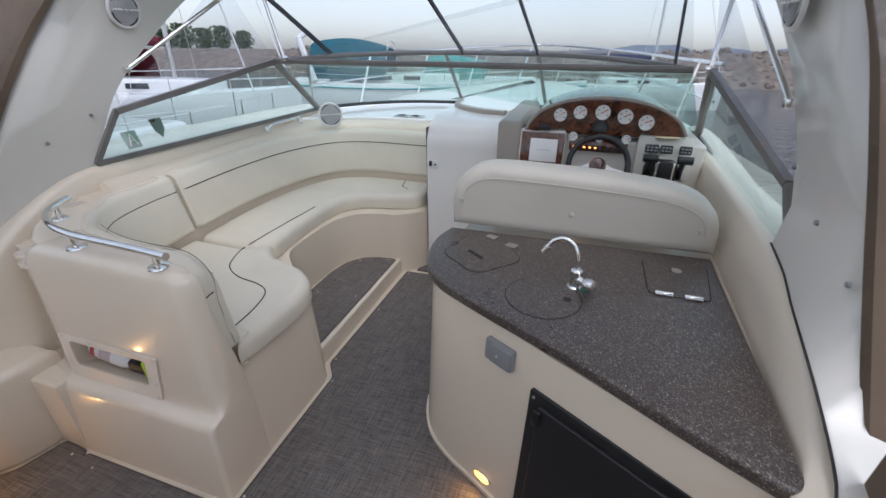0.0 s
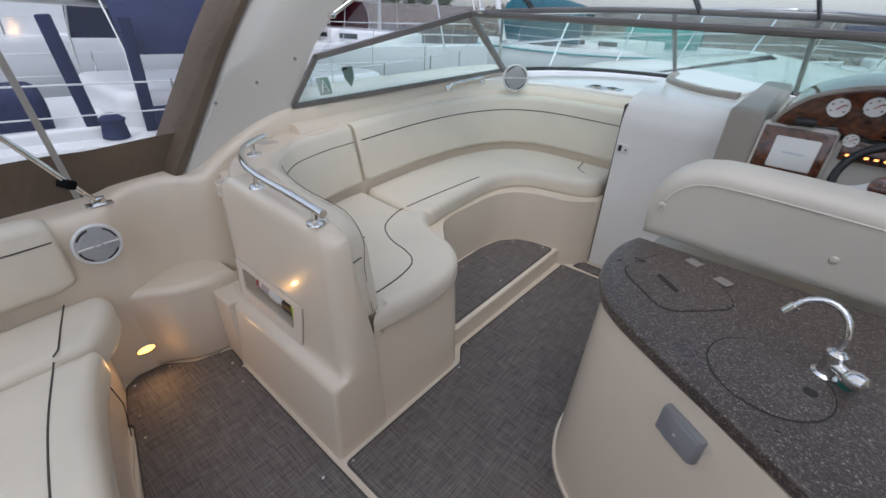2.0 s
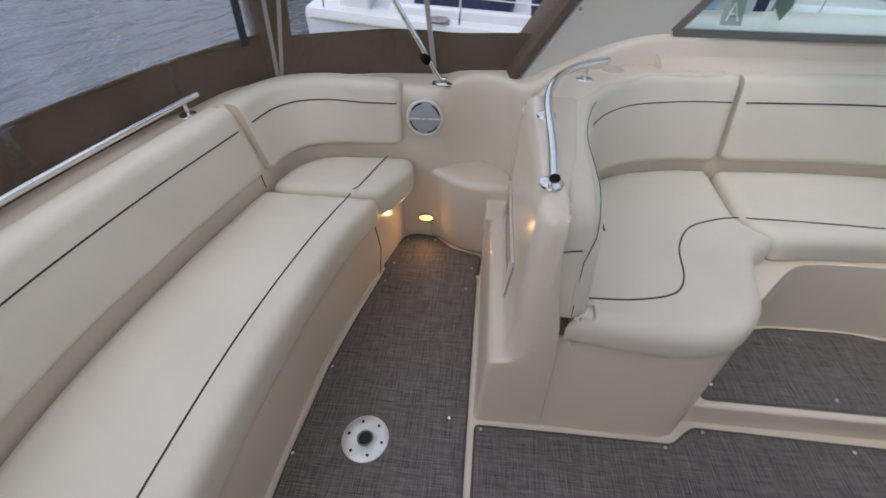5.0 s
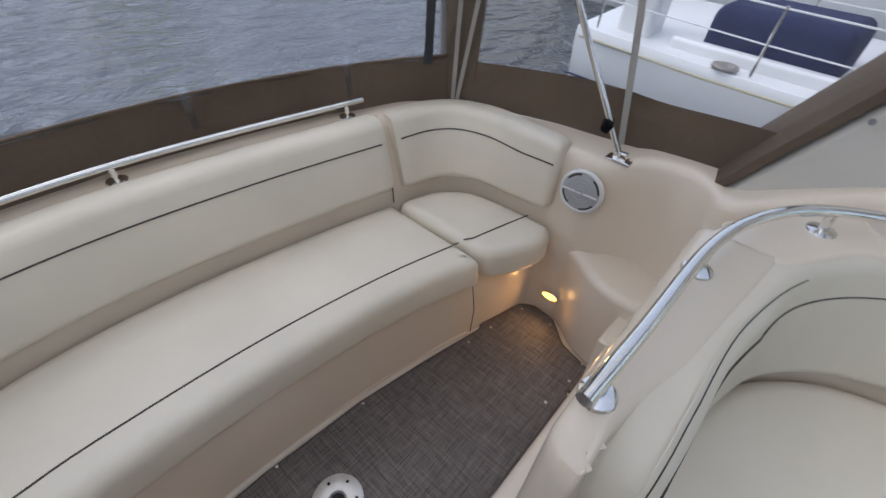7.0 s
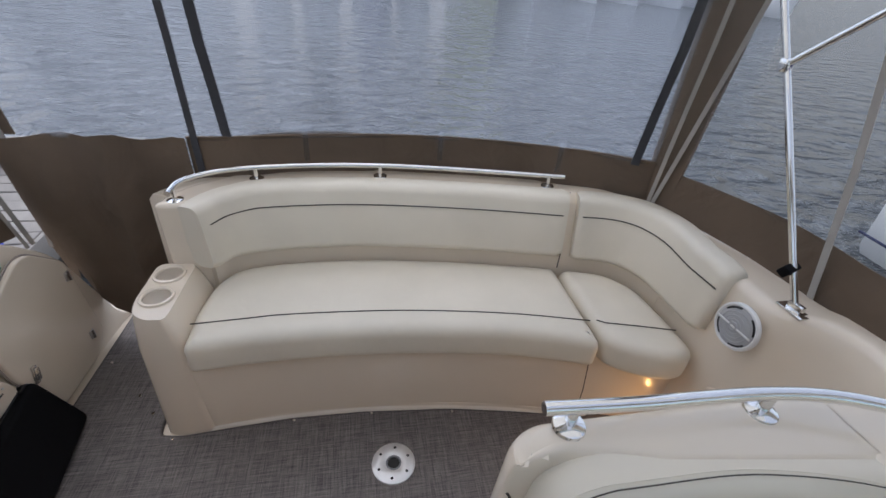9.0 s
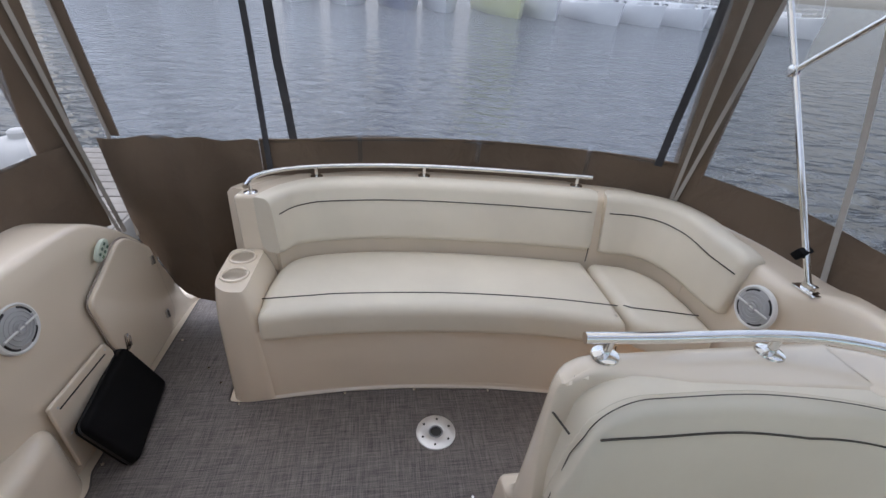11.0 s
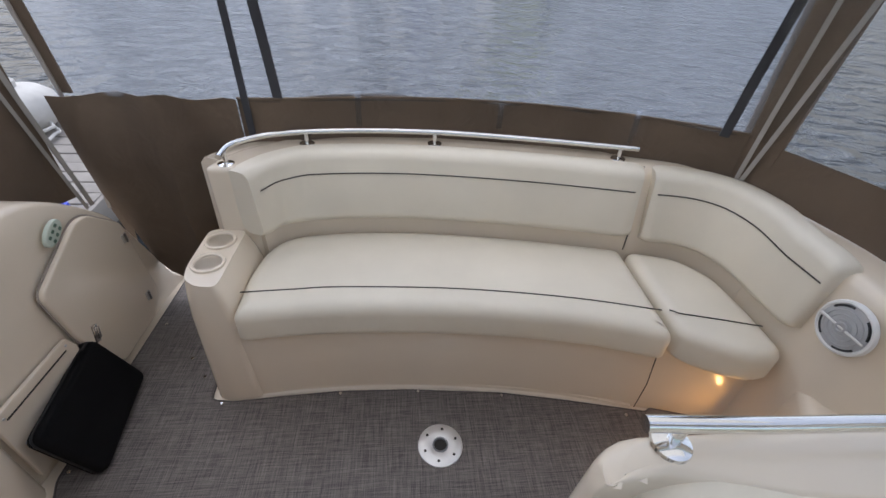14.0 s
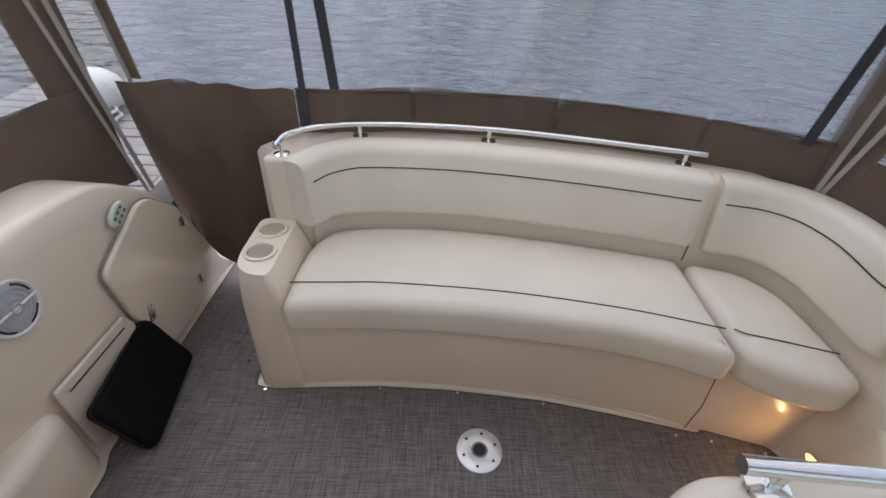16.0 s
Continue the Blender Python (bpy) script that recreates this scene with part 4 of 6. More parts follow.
tap = thing("faucet", (0.05, 1.33, 0.83), "chrome gooseneck galley tap", "faucet")
part("base", lathe([(0.027, 0.83), (0.027, 0.838), (0.019, 0.843), (0.017, 0.875), (0.02, 0.88), (0.02, 0.898), (0.013, 0.904), (0.0, 0.904)], (0.048, 1.315, 0), n=20), STEEL, tap)
part("spout", tube(spline([(0.048, 1.315, 0.90), (0.046, 1.318, 0.945), (0.028, 1.328, 0.985), (-0.005, 1.338, 1.0), (-0.04, 1.338, 0.988), (-0.06, 1.334, 0.958)], 0.010), 0.0075, 12), STEEL, tap)
part("aerator", tube([(-0.056, 1.335, 0.966), (-0.068, 1.333, 0.942)], 0.0115, 12), STEEL, tap)
part("valve_arm", tube([(0.048, 1.312, 0.872), (0.075, 1.295, 0.868)], 0.013, 12), STEEL, tap)
hd = part("handle", lathe([(0.0, -0.016), (0.012, -0.016), (0.021, -0.006), (0.023, 0.012), (0.018, 0.028), (0.0, 0.032)], (0.085, 1.288, 0.866), (0.75, -0.55, 0.2), n=16), STEEL, tap)
part("index_ring", lathe([(0.012, 0.846), (0.016, 0.846), (0.016, 0.852), (0.012, 0.852)], (0.083, 1.284, 0), n=16), mottled("green_ring", (0.01, 0.12, 0.085), 0.4), tap, "small green ring")

# front face along the galley: local frame
fdir = Vector((0.54, -0.31, 0)).normalized()


def face_at(s, z):
    p = Vector((-0.21, 1.07, 0)) + fdir * s + Vector((0.019, 0.036, 0)) * (z / 0.785)
    return facing((p.x, p.y, z), (fdir.y, -fdir.x, 0.05))


mm = face_at(0.43, 0.33)
fd = part("fridge_door", placed(slab(rounded([(-0.245, -0.315), (0.245, -0.315), (0.245, 0.315), (-0.245, 0.315)], 0.012), -0.004, 0.016, 0.004), mm), BLACK, gal, "black fridge door")
part("door_panel", placed(slab(rounded([(-0.205, -0.275), (0.215, -0.275), (0.215, 0.275), (-0.205, 0.275)], 0.01), 0.014, 0.026, 0.004), mm), mottled("satin_black_panel", (0.014, 0.014, 0.016), 0.35, big=5, small=220, vary=0.2, relief=0.12), fd)
part("latch", placed(box((-0.20, 0.235, 0.03), (0.03, 0.06, 0.02), 0.006), mm), BLACK, fd)
part("screw", placed(lathe([(0.006, 0.015), (0.005, 0.019), (0, 0.019)], (-0.228, 0.29, 0), n=8), mm), BRUSHED, fd)
ms = face_at(0.055, 0.69)
sw = thing("outlet_cover", ms.translation, "grey weatherproof outlet cover on the galley front", "outlet")
part("box", placed(box((0, 0, 0.012), (0.115, 0.082, 0.026), 0.008), ms), GREYPL, sw)
part("flap", placed(box((0.012, 0, 0.027), (0.082, 0.07, 0.008), 0.004), ms), GREYPL, sw)
part("screw", placed(lathe([(0.004, 0.03), (0.003, 0.034), (0, 0.034)], (0.0, 0.0, 0), n=8), ms), BRUSHED, sw)
ml = face_at(0.03, 0.075)
courtesy(tuple(ml.translation + Vector((fdir.y, -fdir.x, 0)) * 0.001), (fdir.y, -fdir.x, 0.05))

# ---- helm seat ----
hs_t = thing("helm_bench", (0.03, 1.85, 0.0), "double helm seat with a rounded grey-ivory vinyl backrest, shade put into its colour", "seat")
bo = [(-0.51, 0.832), (-0.514, 0.955), (-0.49, 1.03), (-0.44, 1.082), (-0.345, 1.116), (-0.04, 1.114), (0.273, 1.098), (0.42, 1.074), (0.505, 1.03), (0.55, 0.96), (0.562, 0.832)]
bo = [(p.x, p.y) for p in spline([(x, y, 0) for x, y in bo], 0.035)]
mb = Matrix(((1, 0, 0, 0), (0, 0, -1, 1.88), (0, 1, 0, 0), (0, 0, 0, 1)))
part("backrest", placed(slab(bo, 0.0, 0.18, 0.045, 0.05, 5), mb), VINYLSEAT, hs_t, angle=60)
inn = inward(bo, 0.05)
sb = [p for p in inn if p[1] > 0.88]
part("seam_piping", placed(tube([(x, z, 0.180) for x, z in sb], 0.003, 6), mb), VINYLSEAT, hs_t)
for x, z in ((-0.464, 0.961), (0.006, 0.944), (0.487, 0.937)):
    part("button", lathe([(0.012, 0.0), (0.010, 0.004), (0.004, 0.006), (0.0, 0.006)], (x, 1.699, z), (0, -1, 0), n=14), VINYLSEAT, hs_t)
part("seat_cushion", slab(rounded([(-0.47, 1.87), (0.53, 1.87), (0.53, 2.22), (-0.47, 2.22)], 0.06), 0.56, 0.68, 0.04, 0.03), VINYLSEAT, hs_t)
part("seat_base", slab(rounded([(-0.43, 1.86), (0.5, 1.86), (0.5, 2.15), (-0.43, 2.15)], 0.04), -0.004, 0.56), GEL, hs_t)

# ---- starboard side ----
st = [(-0.8, 0.3, 0.02, 1.0), (-0.66, 0.345, 0.06, 1.0), (-0.58, 0.352, 0.22, 1.0), (-0.52, 0.357, 0.36, 1.0), (-0.44, 0.36, 0.53, 1.0), (-0.34, 0.362, 0.64, 1.0), (-0.22, 0.365, 0.735, 1.0), (-0.1, 0.368, 0.795, 1.0), (0.05, 0.37, 0.815, 1.0), (0.25, 0.37, 0.82, 1.0), (0.45, 0.385, 0.825, 1.0), (0.62, 0.44, 0.83, 0.9), (0.78, 0.53, 0.85, 0.8), (0.95, 0.555, 0.92, 0.8), (1.1, 0.57, 0.985, 0.8), (1.28, 0.585, 1.025, 0.8), (1.7, 0.6, 1.03, 0.8), (2.2, 0.62, 1.03, 0.8), (2.7, 0.64, 1.03, 0.84), (3.2, 0.7, 1.02, 0.88), (3.5, 0.72, 1.02, 0.88)]
rings = []
for y, xi, zt, xo in stations(st):
    ln = 0.01 + 0.04 * min(1, max(0, (y - 0.55) / 0.3))
    rings.append([(xi - ln * 0.5, y, -0.02), (xi - ln * 0.5, y, min(0.4, zt * 0.5)), (xi - ln * 0.3, y, zt * 0.9 - 0.02), (xi, y, zt - 0.02), (xi + 0.012, y, zt - 0.006), (xi + 0.03, y, zt), (xo - 0.1, y, zt + 0.01), (xo - 0.02, y, zt - 0.02), (xo, y, zt - 0.08), (xo - 0.1, y, -0.8), (xi + 0.1, y, -0.8)])
solo("wall_starboard", loft(rings), GEL, "cream gelcoat starboard cockpit side and coaming", "boat side", kind="structure", angle=50)
stp = [(p.x, p.y) for p in spline([(0.40, 0.385, 0), (0.355, 0.40, 0), (0.325, 0.45, 0), (0.315, 0.55, 0), (0.315, 0.70, 0)], 0.02)]
solo("moulded_step", slab(stp + [(0.5, 0.70), (0.5, 0.385)], -0.004, 0.30, 0.05), GEL, "rounded cream moulded step beside the galley", "step")

WX = 0.352
mwall = Matrix(((0, 0, -1, WX), (-1, 0, 0, 0), (0, 1, 0, 0), (0, 0, 0, 1)))   # local x = -y aft, local y = up, z = inboard
hatch = thing("side_hatch", (WX, -0.2, 0.02), "cream five-sided locker hatch with chrome latch and two hinges", "hatch")
ho = rounded([(-0.05, 0.535), (0.215, 0.655), (0.28, 0.645), (0.43, 0.515), (0.47, 0.10), (0.38, 0.025), (0.10, 0.025), (-0.02, 0.30)], 0.035)
# strip round the panel in dimmed cream, painting the shade of the gap
part("gap", placed(slab(inward(ho, -0.006), 0.0, 0.004), mwall), mottled("gap_shade", (0.34, 0.29, 0.25), 0.7), hatch)
part("panel", placed(slab(ho, 0.002, 0.020, 0.008), mwall), GEL, hatch)
for u, v in ((0.405, 0.455), (0.385, 0.145)):
    h = part("hinge", placed(box((u, v, 0.022), (0.03, 0.042, 0.008), 0.003), mwall), BRUSHED, hatch, "dark steel hinge")
    part("hinge_knuckle", placed(tube([(u, v - 0.02, 0.028), (u, v + 0.02, 0.028)], 0.005, 8), mwall), mottled("dull_steel", (0.2, 0.19, 0.18), 0.4, 0.8), h)
lt = part("latch", placed(box((0.045, 0.262, 0.024), (0.026, 0.075, 0.010), 0.004, pose(0, 0, 0, 0, 0, -12)), mwall), STEEL, hatch, "chrome draw latch")
part("latch_lever", placed(box((0.047, 0.266, 0.034), (0.014, 0.05, 0.010), 0.003, pose(0, 0, 0, 0, 0, -12)), mwall), STEEL, lt)
pan = thing("access_panel", (WX, 0.22, 0.05), "cream rectangular access panel low on the side", "panel")
po = rounded([(-0.385, 0.355), (-0.055, 0.345), (-0.03, 0.29), (-0.03, 0.05), (-0.385, 0.05)], 0.01)
part("panel_frame", placed(slab(po, 0.0, 0.012, 0.004), mwall), GEL, pan)
part("panel_joint", placed(tube([(-0.35, 0.318, 0.013), (-0.08, 0.31, 0.013)], 0.003, 6), mwall), SEAM, pan)
for u, v in ((-0.355, 0.33), (-0.07, 0.325), (-0.355, 0.2)):
    part("screw", placed(lathe([(0.005, 0.012), (0.004, 0.015), (0, 0.015)], (u, v, 0), n=8), mwall), BRUSHED, pan)
rem = thing("remote_panel", (WX, -0.127, 0.66), "oval pale green remote keypad on the side wall", "remote")
mo = mwall @ Matrix.Translation((0.12, 0.672, 0.010)) @ pose(0, 0, 0, 0, 0, 30)
part("plate", placed(slab([(0.052 * math.cos(a), 0.030 * math.sin(a)) for a in [2 * math.pi * i / 28 for i in range(28)]], -0.004, 0.009, 0.005), mo), mottled("pale_green_plastic", (0.55, 0.60, 0.50), 0.4), rem)
for i in range(3):
    for j in range(2):
        part("key", placed(box(((i - 1) * 0.024, (j - 0.5) * 0.022, 0.011), (0.013, 0.010, 0.004), 0.002), mo), mottled("dark_green_key", (0.10, 0.16, 0.11), 0.5), rem)

bag = thing("black_cushion", (0.3, 0.14, 0.0), "black padded folding seat cushion leaning on the wall", "cushion")
bdir, bup = Vector((-0.05, 0.33, 0)).normalized(), Vector((0.10, 0.02, 0.25)).normalized()
bz = bdir.cross(bup) * -1
Mb = Matrix(((bdir.x, bup.x, bz.x, 0.272), (bdir.y, bup.y, bz.y, 0.135), (bdir.z, bup.z, bz.z, 0.128), (0, 0, 0, 1)))
part("pad", placed(slab(rounded([(-0.165, -0.13), (0.25, -0.13), (0.25, 0.14), (-0.165, 0.14)], 0.035), -0.03, 0.03, 0.022, 0.022), Mb), BLACKFAB, bag)
part("zip", placed(tube([(x, y, 0.0) for x, y in inward(rounded([(-0.165, -0.13), (0.25, -0.13), (0.25, 0.14), (-0.165, 0.14)], 0.035), -0.001)], 0.004, 6), Mb), BLACK, bag)
part("strap", placed(box((-0.13, 0.14, 0.0), (0.05, 0.014, 0.03), 0.004), Mb), BLACK, bag)

# table socket in the sole
ts = thing("table_socket", (-0.976, 0.327, 0.0), "round brushed aluminium table leg socket with six screws", "table base")
part("flange", lathe([(0.030, 0.002), (0.030, 0.0125), (0.032, 0.0135), (0.080, 0.0135), (0.084, 0.011), (0.085, 0.002)], (-0.976, 0.327, 0), n=44), mottled("dull_aluminium", (0.74, 0.73, 0.72), 0.42, 0.75, big=12, small=120, vary=0.12, relief=0.05), ts)
part("socket_ring", lathe([(0.024, 0.004), (0.024, 0.0145), (0.026, 0.0155), (0.030, 0.0145), (0.030, 0.004)], (-0.976, 0.327, 0), n=30), GREYPL, ts)
part("socket_well", lathe([(0.032, 0.0065), (0.032, 0.0075), (0.0, 0.0075), (0.0, 0.0065)], (-0.976, 0.327, 0), n=24), SEAM, ts)
for i in range(6):
    a = radians(60 * i + 20)
    part("screw", lathe([(0.006, 0.012), (0.005, 0.0155), (0.0, 0.0155)], (-0.976 + 0.062 * math.cos(a), 0.327 + 0.062 * math.sin(a), 0), n=10), SEAM, ts)

# ---- cabin door and helm ----
dr = thing("cabin_door", (-0.74, 2.72, 0.0), "white gelcoat companionway door block with rounded top and small lock", "door")
dsec = [(2.72, 0.0), (2.72, 0.92), (2.735, 1.0), (2.775, 1.055), (2.85, 1.085), (3.05, 1.105), (3.6, 1.12), (3.6, 0.0)]
dsec = [(p.x, p.y) for p in spline([(a, b, 0) for a, b in dsec[1:7]], 0.04)]
dsec = [(2.72, 0.004)] + dsec + [(3.6, 0.004)]
part("door_panel", loft([[(x, y, z) for y, z in dsec] for x in (-1.0, -0.995, -0.50, -0.47)]), GELWHITE, dr, angle=50)
part("edge_gap", box((-1.004, 2.85, 0.53), (0.007, 0.24, 1.03)), SEAM, dr)
lk = part("lock", box((-0.955, 2.716, 0.805), (0.075, 0.008, 0.055), 0.003), WHITEPL, dr, "small white lock plate")
part("lock_slot", box((-0.972, 2.711, 0.81), (0.02, 0.006, 0.035), 0.002), BLACK, lk)
part("lock_button", lathe([(0.007, 0.0), (0.006, 0.006), (0, 0.006)], (-0.937, 2.713, 0.805), (0, -1, 0), n=10), BLACK, lk)
htc = thing("sliding_hatch", (-0.75, 3.3, 1.115), "white sliding companionway hatch with taupe grab lip", "hatch")
part("hatch_lip", sweep([(p.x, p.y) for p in spline([(-1.0, 3.55, 0), (-0.93, 3.25, 0), (-0.72, 3.08, 0), (-0.53, 3.04, 0)], 0.03)], roundrect(-0.025, 0.03, 1.09, 1.135, 0.012)), TAUPE, htc, "taupe padded lip")
part("hatch_top", slab(rounded([(-0.96, 3.32), (-0.70, 3.12), (-0.50, 3.08), (-0.40, 3.9), (-0.96, 3.9)], 0.05), 1.10, 1.13, 0.012), GELWHITE, htc)

con = thing("helm_console", (0.1, 2.5, 0.0), "pale helm console with burl wood dash, gauges and switches", "console")
part("side_strip", slab(rounded([(-0.475, 2.50), (-0.33, 2.46), (-0.33, 3.4), (-0.475, 3.4)], 0.02), -0.004, 1.165, 0.03), TAUPE, con, "taupe console flank")
part("body", slab(rounded([(-0.335, 2.46), (0.62, 2.46), (0.62, 3.4), (-0.335, 3.4)], 0.02), -0.004, 1.10, 0.02), LINEN, con)


def tilted(x, y, z, w, h, d, lean, r=0.006):
    return box((x, y, z), (w, d, h), r, pose(0, 0, 0, -lean, 0, 0))


sp = part("screen_pod", tilted(-0.205, 2.455, 1.03, 0.255, 0.215, 0.05, 12, 0.012), LINEN, con)
bz = part("screen_surround", tilted(-0.205, 2.426, 1.03, 0.235, 0.19, 0.012, 12), BURL, sp, "burl wood surround")
part("screen_cover", tilted(-0.195, 2.417, 1.03, 0.15, 0.125, 0.012, 12), WHITEPL, bz, "white covered chart screen")
for i, (w, z) in enumerate(((0.075, 1.033), (0.05, 1.02))):
    part("logo_bar", tilted(-0.195, 2.4095 + 0.002 * i, z, w, 0.007, 0.002, 12, 0.0), mottled("faint_print", (0.55, 0.56, 0.58), 0.5), bz)
rp = part("throttle_pod", tilted(0.42, 2.455, 1.03, 0.27, 0.22, 0.05, 14, 0.012), LINEN, con)
for x, w, z in ((0.355, 0.065, 1.08), (0.425, 0.06, 1.08), (0.515, 0.06, 1.08)):
    b = part("control_pad", tilted(x, 2.418, z, w, 0.042, 0.012, 14, 0.005), BLACK, rp, "black control pad")
    for i in range(3):
        for j in range(2):
            part("pad_key", tilted(x - w * 0.28 + w * 0.28 * i, 2.411, z - 0.008 + 0.016 * j, w * 0.2, 0.009, 0.004, 14, 0.001), GREYPL, b)
part("trim_plate", box((0.42, 2.44, 1.138), (0.12, 0.05, 0.006), 0.002), mottled("ivory_plate", (0.75, 0.66, 0.42), 0.4), rp)

# dash hood: an arch of burl wood with five gauges
hood = [(-0.305, 1.135), (-0.285, 1.175), (-0.225, 1.24), (-0.111, 1.289), (0.0, 1.310), (0.09, 1.316), (0.20, 1.311), (0.305, 1.292), (0.40, 1.255), (0.465, 1.21), (0.505, 1.145)]
hood = [(p.x, p.y) for p in spline([(a, b, 0) for a, b in hood], 0.03)]
hood_full = hood + [(0.45, 1.128), (0.30, 1.150), (0.28, 1.125), (-0.08, 1.125), (-0.10, 1.150), (-0.25, 1.128)]
mh = Matrix(((1, 0, 0, 0), (0, 0, -1, 2.56), (0, 1, 0, 0), (0, 0, 0, 1)))
hd = part("dash_hood", placed(slab(hood_full, -0.35, 0.12, 0.01), mh), BURL, con, "glossy burl wood dash hood", angle=50)
part("hood_trim", placed(tube([(x, z, 0.115) for x, z in hood], 0.009, 8), mh), TAUPE, hd)
GFACE = mottled("gauge_face", (0.72, 0.70, 0.66), 0.4, big=20, vary=0.05)


def gauge(x, z, r, y=2.438):
    g = part("gauge", lathe([(r, 0.0), (r, 0.008), (r * 0.93, 0.012), (r * 0.86, 0.008), (r * 0.86, 0.0)], (x, y, z), (0, -1, 0.1), n=26), STEEL, con, "round chrome-rimmed gauge")
    part("dial", lathe([(r * 0.88, 0.0), (r * 0.88, 0.005), (0, 0.006)], (x, y, z), (0, -1, 0.1), n=26), GFACE, g)
    for a in (-120, -60, 0, 60, 120):
        part("dial_mark", box((x + r * 0.62 * math.sin(radians(a)), y - 0.0075, z + r * 0.62 * math.cos(radians(a))), (r * 0.14, 0.002, r * 0.14)), SEAM, g)
    part("needle", box((x + r * 0.15, y - 0.009, z + r * 0.12), (r * 0.75, 0.002, r * 0.09), 0, pose(0, 0, 0, 0, -40 + 60 * x, 0)), RED, g)


for gx, gz, gr in ((-0.125, 1.222, 0.037), (-0.025, 1.240, 0.037), (0.088, 1.245, 0.041), (0.20, 1.230, 0.041), (0.305, 1.205, 0.041)):
    gauge(gx, gz, gr)
for gx in (-0.045, 0.09, 0.225):
    gauge(gx, 1.115, 0.026, 2.432)
part("switch_panel", tilted(0.09, 2.44, 1.075, 0.30, 0.075, 0.03, 10), BURL, con, "burl wood switch panel")
for i in range(10):
    s = part("rocker_switch", tilted(-0.035 + 0.028 * i, 2.42, 1.058, 0.018, 0.026, 0.012, 10, 0.003), BLACK, con)
    if i < 5:
        part("indicator", tilted(-0.035 + 0.028 * i, 2.413, 1.064, 0.012, 0.008, 0.004, 10, 0.001), AMBERDOT, s, "amber glowing indicator")
cmp_ = part("compass", lathe([(0.045, 0.0), (0.045, 0.015), (0.036, 0.035), (0.02, 0.05), (0.0, 0.053)], (0.085, 2.425, 1.155), n=22), BLACK, con, "black dome compass")
part("dash_knob", box((-0.20, 2.43, 1.155), (0.07, 0.04, 0.03), 0.01), BLACK, con)

wh = thing("steering_wheel", (0.10, 2.33, 0.97), "black steering wheel with silver three-spoke hub", "steering wheel")
mw = facing((0.10, 2.345, 0.985), (0, -1, 0.35))
R = 0.148
part("rim", placed(tube([(R * math.cos(a), R * math.sin(a), 0.03) for a in [2 * math.pi * i / 48 for i in range(49)]], 0.0155, 10), mw), BLACK, wh)
for a in (200, 270, 340):
    ca, sa = math.cos(radians(a)), math.sin(radians(a))
    part("spoke", placed(loft([[(ca * d - sa * w, sa * d + ca * w, h) for w, h in ((-ww, z), (ww, z), (ww, z + 0.008), (-ww, z + 0.008))] for d, ww, z in ((0.02, 0.03, 0.0), (0.07, 0.02, 0.008), (0.14, 0.026, 0.026))]), mw), BRUSHED, wh, "silver spoke")
part("hub", placed(lathe([(0.045, 0.0), (0.043, 0.014), (0.03, 0.02), (0, 0.021)], (0, 0, 0), n=24), mw), BURL, wh, "burl wood hub")
part("column", placed(tube([(0, 0, -0.09), (0, 0, 0.0)], 0.03, 14), mw), BLACK, wh)

th = thing("throttle_control", (0.43, 2.38, 0.92), "twin-lever black and chrome throttle control", "throttle")
part("housing", box((0.425, 2.40, 0.955), (0.13, 0.10, 0.15), 0.03, None, 3), BLACK, th)
part("chrome_band", box((0.425, 2.352, 0.985), (0.095, 0.02, 0.10), 0.01), STEEL, th)
part("face_plate", box((0.425, 2.34, 0.985), (0.07, 0.012, 0.10), 0.006), BLACK, th)
for x in (0.345, 0.505):
    part("lever", tube([(x, 2.40, 0.94), (x - 0.005, 2.36, 1.0), (x, 2.35, 1.04)], 0.014, 8), BLACK, th)
    part("grip", tube([(x - 0.03, 2.35, 1.045), (x + 0.04, 2.35, 1.045)], 0.02, 10), BLACK, th)

# dash shelf, foredeck
shelf = [(-2.25, 2.95), (-2.05, 3.05), (-1.75, 3.20), (-1.5, 3.24), (-1.05, 3.24), (-1.0, 3.24), (0.75, 3.30), (0.72, 3.6), (0.3, 4.2), (-0.4, 4.45), (-1.1, 4.5), (-1.8, 4.3), (-2.3, 3.7)]
solo("dash_shelf", slab(shelf, 0.90, 1.005, 0.015), GELWHITE, "white moulded shelf under the windscreen", "shelf")
deck = spline([(-2.62, 3.2, 0), (-2.55, 4.2, 0), (-2.25, 5.6, 0), (-1.6, 7.1, 0), (-0.85, 8.0, 0), (-0.1, 7.1, 0), (0.6, 5.6, 0), (0.92, 4.2, 0), (0.98, 3.2, 0)], 0.25)
rg = [[(x, y, z) for x, y in inward([(p.x, p.y) for p in deck], d)] for d, z in ((0.25, -0.8), (0.05, 0.5), (0.0, 0.84), (0.03, 0.90), (0.12, 0.91), (0.6, 0.97), (1.0, 0.985))]
solo("foredeck", loft(rg), GELWHITE, "white gelcoat foredeck and bow of the cruiser", "deck", kind="structure", angle=50)
bowr = thing("bow_rail", (-0.85, 6.0, 0.9), "pale stainless bow rail round the foredeck", "rail", "stainless rails")
inr = inward([(p.x, p.y) for p in deck], 0.09)
top = [(x, y, 1.43 + 0.02 * math.sin(y)) for x, y in inr[2:-2]]
part("rail_tube", tube(top, 0.016, 8), STEEL, bowr)
part("mid_rail", tube([(x, y, 1.17) for x, y in inr[2:-2]], 0.011, 8), STEEL, bowr)
for i in range(2, len(inr) - 2, 4):
    x, y = inr[i]
    x2, y2 = inr[max(2, i - 1)]
    part("stanchion", tube([(x2, y2, 0.90), (x, y, 1.43)], 0.013, 8), STEEL, bowr)

